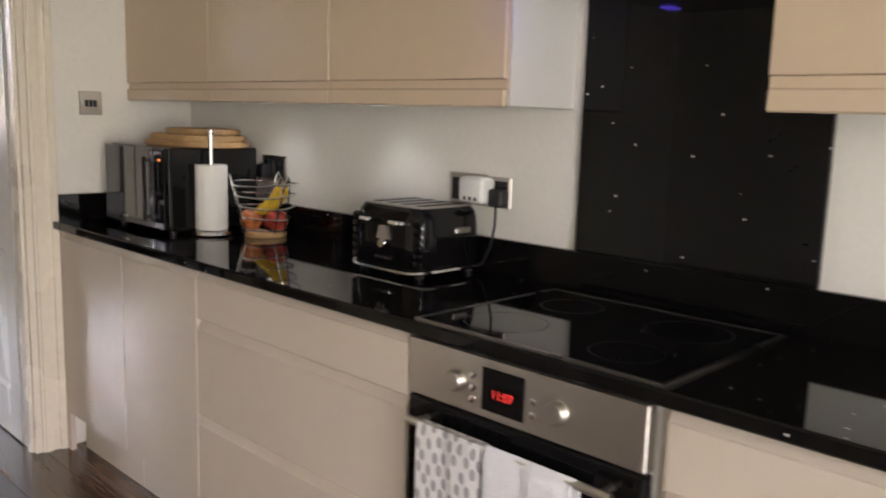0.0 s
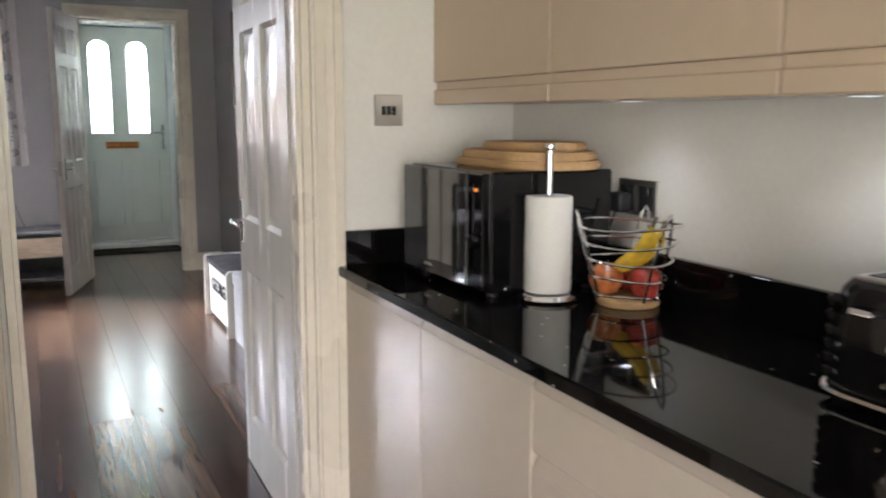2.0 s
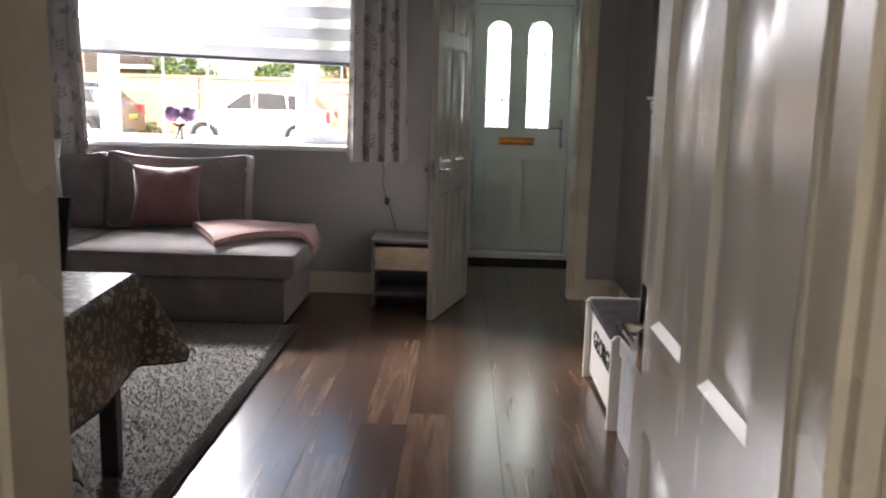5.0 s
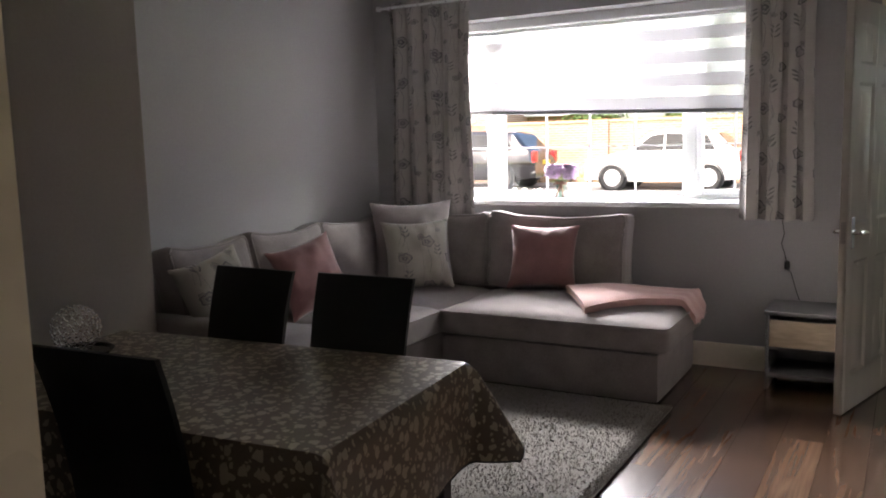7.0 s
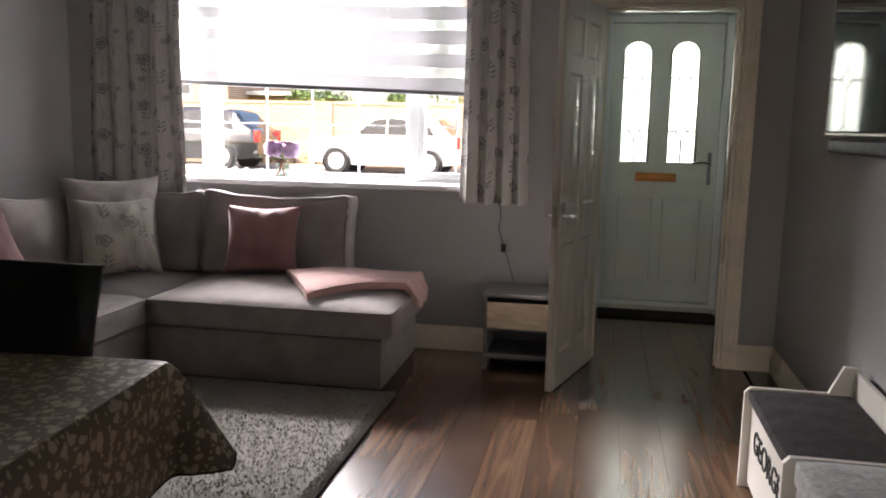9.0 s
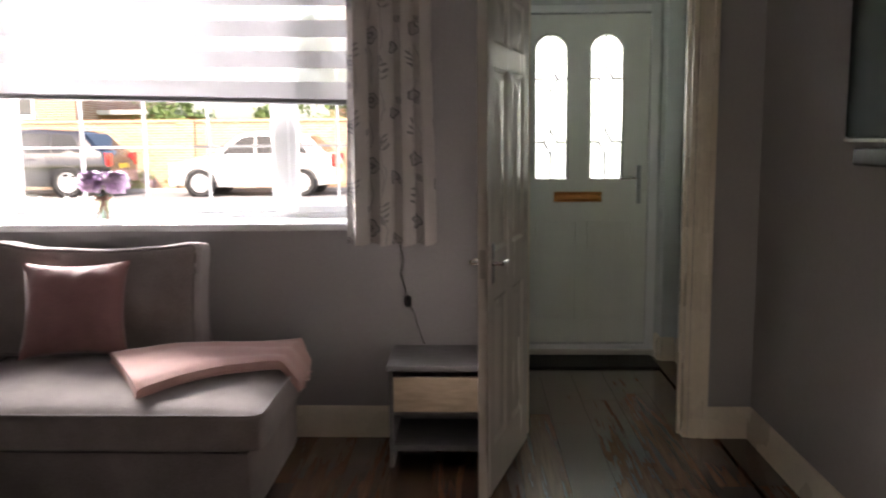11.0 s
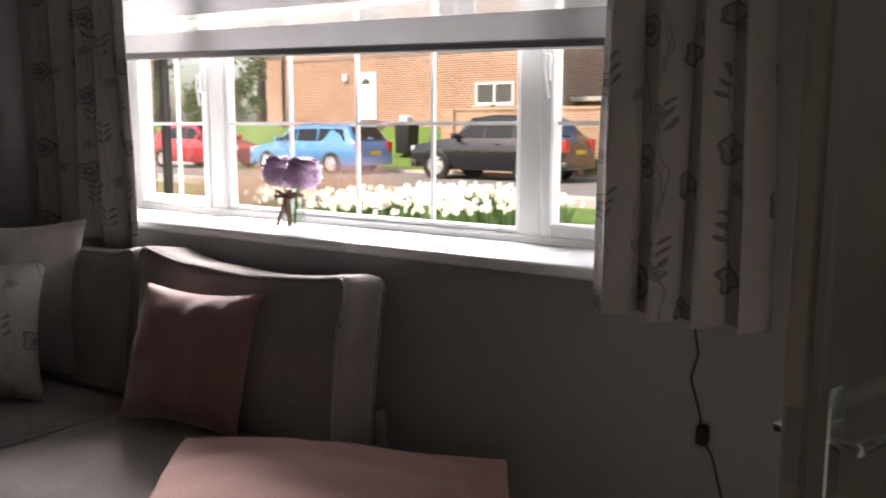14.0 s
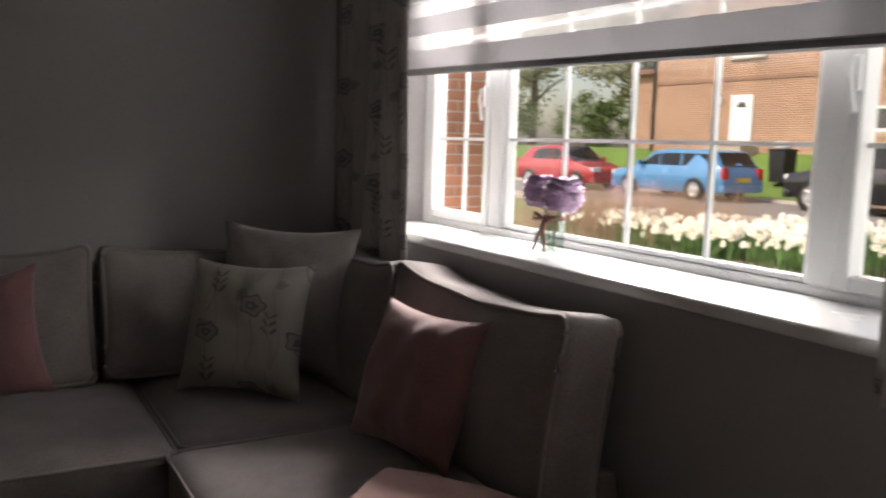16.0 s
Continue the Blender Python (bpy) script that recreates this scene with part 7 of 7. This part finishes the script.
# flower bed and twigs before the window
def flower_bed():
    rr = random.Random(5)
    leaves, heads, cups = ([], []), ([], []), ([], [])

    def quad(store, pts):
        b = len(store[0])
        store[0].extend(pts)
        store[1].append(tuple(range(b, b + len(pts))))

    clumps = [(rr.gauss(-6.5, 0.55), rr.uniform(15.7, 18.3)) for _ in range(26)] + [(rr.uniform(-9.2, -7.0), rr.uniform(15.6, 16.8)) for _ in range(16)] + [(rr.uniform(-5.6, -4.2), rr.uniform(15.8, 17.4)) for _ in range(8)]
    for cx, cy in clumps:
        for _ in range(60):
            x, y = cx + rr.gauss(0, 0.22), cy + rr.gauss(0, 0.22)
            z, h, a = rise(x, y), rr.uniform(0.22, 0.42), rr.uniform(0, 6.28)
            dx, dy = math.cos(a) * 0.012, math.sin(a) * 0.012
            lx, ly = rr.gauss(0, 0.06), rr.gauss(0, 0.06)
            quad(leaves, [(x - dx, y - dy, z), (x + dx, y + dy, z), (x + dx * 0.7 + lx * 0.5, y + dy * 0.7 + ly * 0.5, z + h * 0.7), (x + lx, y + ly, z + h)])
        for _ in range(15):
            x, y = cx + rr.gauss(0, 0.24), cy + rr.gauss(0, 0.24)
            z = rise(x, y) + rr.uniform(0.32, 0.46)
            n = Vector((rr.gauss(0, 0.5), -1, rr.uniform(0, 0.5))).normalized()
            u = n.orthogonal().normalized()
            v = n.cross(u)
            c = Vector((x, y, z))
            for k in range(6):
                a = k * math.pi / 3
                d, e = u * math.cos(a) + v * math.sin(a), -u * math.sin(a) + v * math.cos(a)
                quad(heads, [c, c + d * 0.030 + e * 0.020, c + d * 0.056, c + d * 0.030 - e * 0.020])
            quad(cups, [c + n * 0.015 + (u * math.cos(k) + v * math.sin(k)) * 0.014 for k in (0, 1.05, 2.1, 3.14, 4.2, 5.2)])
    bed = thing("flower_bed", (-6.3, 16, 0), "bed of white daffodils in the front garden", "flowers", kind="stuff")
    for nm, (vs, fs), mt in (("leaves", leaves, M_DAFFLEAF), ("petals", heads, M_DAFF), ("trumpets", cups, M_PLATE)):
        me = bpy.data.meshes.new(nm)
        me.from_pydata(vs, [], fs)
        bm = bmesh.new()
        bm.from_mesh(me)
        bpy.data.meshes.remove(me)
        part(nm, bm, mt, bed, smooth=0)
    part("soil", box(bm_new(), -7.6, 15.0, -0.1, -4.0, 18.4, 0.03, 0.02, 1), M_SOIL, bed)
    tw = thing("dry_shrub", (-10.5, 16.5, 0), "bare brown twiggy shrub in the front garden", "shrub", kind="stuff")
    vs, fs = [], []
    for _ in range(4200):
        x, y = rr.gauss(-9.5, 0.95), rr.gauss(16.9, 0.9)
        z, h = rise(x, y), rr.uniform(0.3, 0.95)
        lx, ly = rr.gauss(0, 0.22), rr.gauss(0, 0.22)
        b = len(vs)
        vs += [(x - 0.006, y, z), (x + 0.006, y, z), (x + lx, y + ly, z + h)]
        fs.append((b, b + 1, b + 2))
    me = bpy.data.meshes.new("twigs")
    me.from_pydata(vs, [], fs)
    bm = bmesh.new()
    bm.from_mesh(me)
    bpy.data.meshes.remove(me)
    part("twigs", bm, M_TWIG, tw, smooth=0)


flower_bed()


# ---- cars ----
def car(label, paint, length, width, stations, belt, glass, wheels, tall=0.0, rear_glass=None):
    """A parked car, its front towards -x, origin on the road under its middle. stations: (x share, top height, side share)."""
    c = thing("car", (0, 0, 0), label, "car", "parked cars")
    W = width / 2
    bm = bm_new()
    rows = []
    n = 36
    def top(s):
        for (a, ha), (b, hb) in zip(stations, stations[1:]):
            if s <= b:
                q = (s - a) / (b - a)
                q = q * q * (3 - 2 * q)
                return ha + (hb - ha) * q
        return stations[-1][1]
    def half(s):
        return W * (1 - 0.10 * abs(2 * s - 1) ** 5)
    low = 0.20 + tall
    for i in range(n + 1):
        s = i / n
        x = -length / 2 + length * s
        h, w = top(s), half(s)
        b = min(h - 0.02, belt)
        k = max(0.0, h - belt)
        in_ = w - 0.30 * k - 0.02
        tuck = 0.10 * abs(2 * s - 1) ** 6
        row = [(0, low + tuck), (w * 0.86, low + tuck), (w * 0.97, low + 0.16 + tuck), (w, (low + b) / 2 + 0.05), (w * 0.985, b - 0.02), (w * 0.955, b + 0.01), (in_ if k > 0.02 else w * 0.90, h - 0.05 if k > 0.1 else h - 0.01), (in_ * 0.86 if k > 0.02 else w * 0.7, h), (0, h + 0.015)]
        rows.append([bm.verts.new((x, y, z)) for y, z in row] + [bm.verts.new((x, -y, z)) for y, z in row[-2:0:-1]])
    m = len(rows[0])
    for a, b in zip(rows, rows[1:]):
        for j in range(m):
            bm.faces.new((a[j], a[(j + 1) % m], b[(j + 1) % m], b[j]))
    bm.faces.new(rows[0])
    bm.faces.new(rows[-1][::-1])
    bmesh.ops.recalc_face_normals(bm, faces=bm.faces[:])
    part("body", bm, paint, c, smooth=50)

    def side(s, z, sgn):
        """A point on the cabin's side."""
        h, w = top(s), half(s)
        k = max(0.02, h - belt)
        in_ = w - 0.30 * k - 0.02
        q = max(0.0, min(1.0, (z - belt) / (h - 0.05 - belt)))
        return (-length / 2 + length * s, sgn * (w * 0.955 + (in_ - w * 0.955) * q + 0.006), z)

    for sgn in (-1, 1):
        for s0, s1, t0, t1 in glass:
            gm = bm_new()
            q = []
            for a, up in ((s0, 0), (s1, 0), (t1, 1), (t0, 1)):
                z = belt + 0.03 if not up else top(a) - 0.10
                q.append(gm.verts.new(side(a, z, sgn)))
            gm.faces.new(q)
            ex = bmesh.ops.extrude_face_region(gm, geom=gm.faces[:])
            for v in ex["geom"]:
                if isinstance(v, bmesh.types.BMVert):
                    v.co.y -= sgn * 0.02
            bmesh.ops.recalc_face_normals(gm, faces=gm.faces[:])
            part("side_window", gm, M_CARGLASS, c, smooth=0)
        fw, rw, R = wheels
        for s in (fw, rw):
            x, y = -length / 2 + length * s, sgn * (W - 0.09)
            m4 = Matrix.Translation((x, y, R)) @ pose(0, 0, 0, -90 * sgn, 0, 0)
            arch = lathe(bm_new(), [(R * 0.2, -0.012), (R * 1.14, -0.010), (R * 1.14, 0.075), (R * 1.06, 0.098)], 28, m4)
            part("wheel_arch", arch, M_BLACK, c)
            ty = part("wheel", lathe(bm_new(), [(R * 0.62, -0.10), (R * 0.92, -0.11), (R, -0.08), (R, 0.075), (R * 0.93, 0.105), (R * 0.66, 0.10), (R * 0.64, 0.08)], 28, m4), M_TYRE, c, "black tyre")
            rim = lathe(bm_new(), [(R * 0.66, 0.100), (R * 0.60, 0.098), (R * 0.58, 0.05), (R * 0.16, 0.085), (0, 0.09)], 28, m4)
            for k in range(5):
                sp = bm_new()
                box(sp, R * 0.08, -0.035, 0.055, R * 0.62, 0.035, 0.100, 0.01, 1)
                join(rim, sp, m4 @ pose(0, 0, 0, 0, 0, 72 * k))
            part("rim", rim, M_ALLOY, ty, "silver alloy rim")
        part("door_mirror", soft_block(-length / 2 + length * (glass[0][0] + 0.02) - 0.07, min(sgn * (W + 0.01), sgn * (W + 0.17)), belt + 0.01, -length / 2 + length * (glass[0][0] + 0.02) + 0.07, max(sgn * (W + 0.01), sgn * (W + 0.17)), belt + 0.15, 0.03, 0, 3), paint, c)
        for s in (0.36, 0.58):
            x = -length / 2 + length * s
            part("door_handle", box(bm_new(), x, min(sgn * W * 0.99, sgn * (W + 0.012)), belt - 0.14, x + 0.17, max(sgn * W * 0.99, sgn * (W + 0.012)), belt - 0.10, 0.008, 1), paint, c)
        y0, y1 = sorted((sgn * (W * 0.50), sgn * (W * 0.90)))
        part("headlight", soft_block(-length / 2 - 0.01, y0, belt - 0.33, -length / 2 + 0.14, y1, belt - 0.18, 0.03, 0, 3), M_HEADLAMP, c)
        y0, y1 = sorted((sgn * (W * 0.66), sgn * (W * 0.915)))
        part("tail_light", soft_block(length / 2 - 0.10, y0, belt - 0.30, length / 2 + 0.012, y1, belt + 0.02, 0.02, 0, 3), M_TAIL, c)

    def screen(sa, sb, name):
        """A pane over the slope between two stations."""
        gm = bm_new()
        def at(u, v):
            s = sa + (sb - sa) * v
            h, w = top(s), half(s)
            k = max(0.02, h - belt)
            in_ = (w - 0.30 * k - 0.02) * 0.84
            off = Vector((0.0, 0, 0.022))
            return Vector((-length / 2 + length * s, (u * 2 - 1) * in_, h)) + off
        sheet(gm, at, 6, 6)
        part(name, gm, M_CARGLASS, c, smooth=50)

    ws = [a for a in stations]
    screen(ws[2][0] + 0.012, ws[3][0] - 0.02, "windscreen")
    if rear_glass:
        screen(rear_glass[0], rear_glass[1], "rear_window")
    part("number_plate", box(bm_new(), length / 2 - 0.02, -0.26, belt - 0.36, length / 2 + 0.018, 0.26, belt - 0.25), M_PLATE, c, "yellow rear number plate", smooth=0)
    part("rear_bumper", soft_block(length / 2 - 0.16, -W * 0.90, low + 0.06, length / 2 + 0.035, W * 0.90, low + 0.27, 0.05, 0, 4), paint, c)
    part("front_bumper", soft_block(-length / 2 - 0.035, -W * 0.90, low + 0.03, -length / 2 + 0.16, W * 0.90, low + 0.25, 0.05, 0, 4), paint, c)
    return c


def paint(name, col):
    return material(name, col, 0.25, 0.0, var=0.03, scale=2, coat=0.8)


RZ = 0.075
suv = car("glossy black sport utility car parked by the far kerb", paint("car_paint_black", (0.004, 0.004, 0.006)), 4.65, 1.86,
          [(0.0, 0.78), (0.04, 0.92), (0.27, 1.06), (0.43, 1.62), (0.55, 1.68), (0.82, 1.62), (0.965, 1.12), (1.0, 0.86)], 1.06,
          [(0.31, 0.50, 0.43, 0.50), (0.51, 0.69, 0.51, 0.68), (0.70, 0.86, 0.69, 0.80)], (0.19, 0.78, 0.37), 0.06, (0.86, 0.955))
suv.matrix_basis = pose(-10.55, 25.95, RZ)
hatch = car("white compact sport utility car parked beside the brick wall", paint("car_paint_white", (0.78, 0.77, 0.74)), 4.05, 1.78,
            [(0.0, 0.70), (0.04, 0.84), (0.25, 1.00), (0.44, 1.52), (0.56, 1.58), (0.80, 1.50), (0.97, 1.02), (1.0, 0.80)], 1.0,
            [(0.31, 0.52, 0.44, 0.52), (0.53, 0.73, 0.53, 0.71), (0.74, 0.84, 0.72, 0.79)], (0.19, 0.80, 0.34), 0.03, (0.84, 0.955))
hatch.matrix_basis = pose(-4.72, 25.90, RZ)
estate = car("blue estate car with a yellow rear plate by the far kerb", paint("car_paint_blue", (0.07, 0.25, 0.48)), 4.45, 1.74,
             [(0.0, 0.62), (0.04, 0.76), (0.26, 0.92), (0.40, 1.36), (0.52, 1.42), (0.88, 1.40), (0.985, 0.94), (1.0, 0.72)], 0.92,
             [(0.29, 0.46, 0.41, 0.46), (0.47, 0.65, 0.47, 0.64), (0.66, 0.90, 0.655, 0.86)], (0.19, 0.78, 0.31), 0.0, (0.905, 0.975))
estate.matrix_basis = pose(-17.0, 25.88, RZ)
red = car("red hatchback parked by the far kerb", paint("car_paint_red", (0.42, 0.03, 0.04)), 3.9, 1.70,
          [(0.0, 0.62), (0.05, 0.78), (0.26, 0.94), (0.45, 1.42), (0.56, 1.46), (0.82, 1.38), (0.97, 0.96), (1.0, 0.74)], 0.94,
          [(0.31, 0.52, 0.44, 0.52), (0.53, 0.78, 0.53, 0.73)], (0.19, 0.80, 0.30), 0.0, (0.85, 0.96))
red.matrix_basis = pose(-22.0, 25.6, RZ, 0, 0, 184)

# wheelie bin on the slope
bz = rise(-15.7, 28.6)
wb = thing("wheelie_bin", (-15.7, 28.6, bz), "black wheeled bin with a pale bag on its lid", "bin")
_b = bm_new()
prism(_b, [(-0.24, 0.06), (0.24, 0.06), (0.29, 0.98), (-0.29, 0.98)], "y", -0.28, 0.28)
bmesh.ops.translate(_b, vec=(-15.7, 28.6, bz), verts=_b.verts[:])
part("body", _b, M_BLACK, wb, smooth=0)
part("lid", soft_block(-16.02, 28.28, bz + 0.981, -15.38, 28.92, bz + 1.05, 0.03, 0.03, 4), M_BLACK, wb)
for _s in (-0.22, 0.22):
    part("wheel", lathe(bm_new(), [(0, -0.03), (0.1, -0.03), (0.1, 0.03), (0, 0.03)], 16, Matrix.Translation((-15.7 + _s, 28.92, bz + 0.1)) @ pose(0, 0, 0, 0, 90, 0)), M_TYRE, wb)
part("bag", soft_block(-15.9, 28.4, bz + 1.06, -15.55, 28.75, bz + 1.26, 0.06, 0.03, 4), M_WHITEPLASTIC, wb, "pale rubbish bag")

# the neighbouring brick porch beside the window, laid brick by brick
np_ = thing("brick_porch", (-4.9, 10.0, 0), "red brick corner of the neighbouring porch with a black drainpipe", "porch")
core = part("mortar", box(bm_new(), -5.74, 9.27, -0.3, -4.198, 10.69, 3.0), M_MORTAR, np_, smooth=0)
dpipe = bm_new()
tube(dpipe, [(-4.15, 10.76, -0.05), (-4.15, 10.76, 2.95)], 0.034, 12)
for _z in (0.4, 1.5, 2.6):
    lathe(dpipe, [(0.034, -0.03), (0.042, -0.03), (0.042, 0.03), (0.034, 0.03)], 12, Matrix.Translation((-4.15, 10.76, _z)))
part("drainpipe", dpipe, M_BLACK, np_)
_bb = bm_new()
box(_bb, -0.1075, -0.051, -0.0325, 0.1075, 0.051, 0.0325, 0.004, 1)
brick_long = mesh_of("brick", _bb, M_BRICK, 0)
_bb = bm_new()
box(_bb, -0.051, -0.1075, -0.0325, 0.051, 0.1075, 0.0325, 0.004, 1)
brick_deep = mesh_of("brick", _bb, M_BRICK, 0)
rb = random.Random(9)
for row in range(38):
    z = 0.0 + row * 0.075
    off = 0.1125 * (row % 2)
    for i in range(6):
        y = 10.595 - i * 0.225 - off
        piece("brick", brick_deep, np_, Matrix.Translation((-4.243 + 4.9 + rb.uniform(-0.002, 0.002), y - 10.0, z)))
    if row % 2:
        piece("brick", brick_long, np_, Matrix.Translation((-4.30 + 4.9, 10.651 - 10.0, z)))


# ---- floor boards ----
floor = solid("floor", box(bm_new(), LW, -2.2, -0.0215, LX, PY - 0.05, -0.0125), M_DARKWOOD, "dark brown laminate floor of long boards", kind="structure", smooth=0)
PW, PL = 0.192, 1.285


def plank_mesh(length):
    bm = bm_new()
    g = 0.0005
    a, b = PW / 2 - g, length / 2 - g
    lo = [(-a, -b, -0.012), (a, -b, -0.012), (a, b, -0.012), (-a, b, -0.012)]
    mid = [(x, y, -0.0015) for x, y, z in lo]
    c = 0.0006
    hi = [(math.copysign(abs(x) - c, x), math.copysign(abs(y) - c, y), 0.0) for x, y, z in lo]
    rows = [[bm.verts.new(p) for p in r] for r in (lo, mid, hi)]
    for p, q in zip(rows, rows[1:]):
        for i in range(4):
            bm.faces.new((p[i], p[(i + 1) % 4], q[(i + 1) % 4], q[i]))
    bm.faces.new(rows[-1])
    return mesh_of("plank", bm, M_FLOOR, 0)


full = plank_mesh(PL)
rest = bm_new()
rng = random.Random(4)
col = 0
x = -1.55
while x < LX + 0.05:
    y = -2.2 - rng.random() * PL
    while y < PY - 0.05:
        cy = y + PL / 2
        if cy > -0.2 and not (cy > 9.6 and x < 0.7):
            piece("plank", full, floor, Matrix.Translation((min(x, LX - PW / 2 + 0.02), cy, 0)))
        y += PL
    x += PW
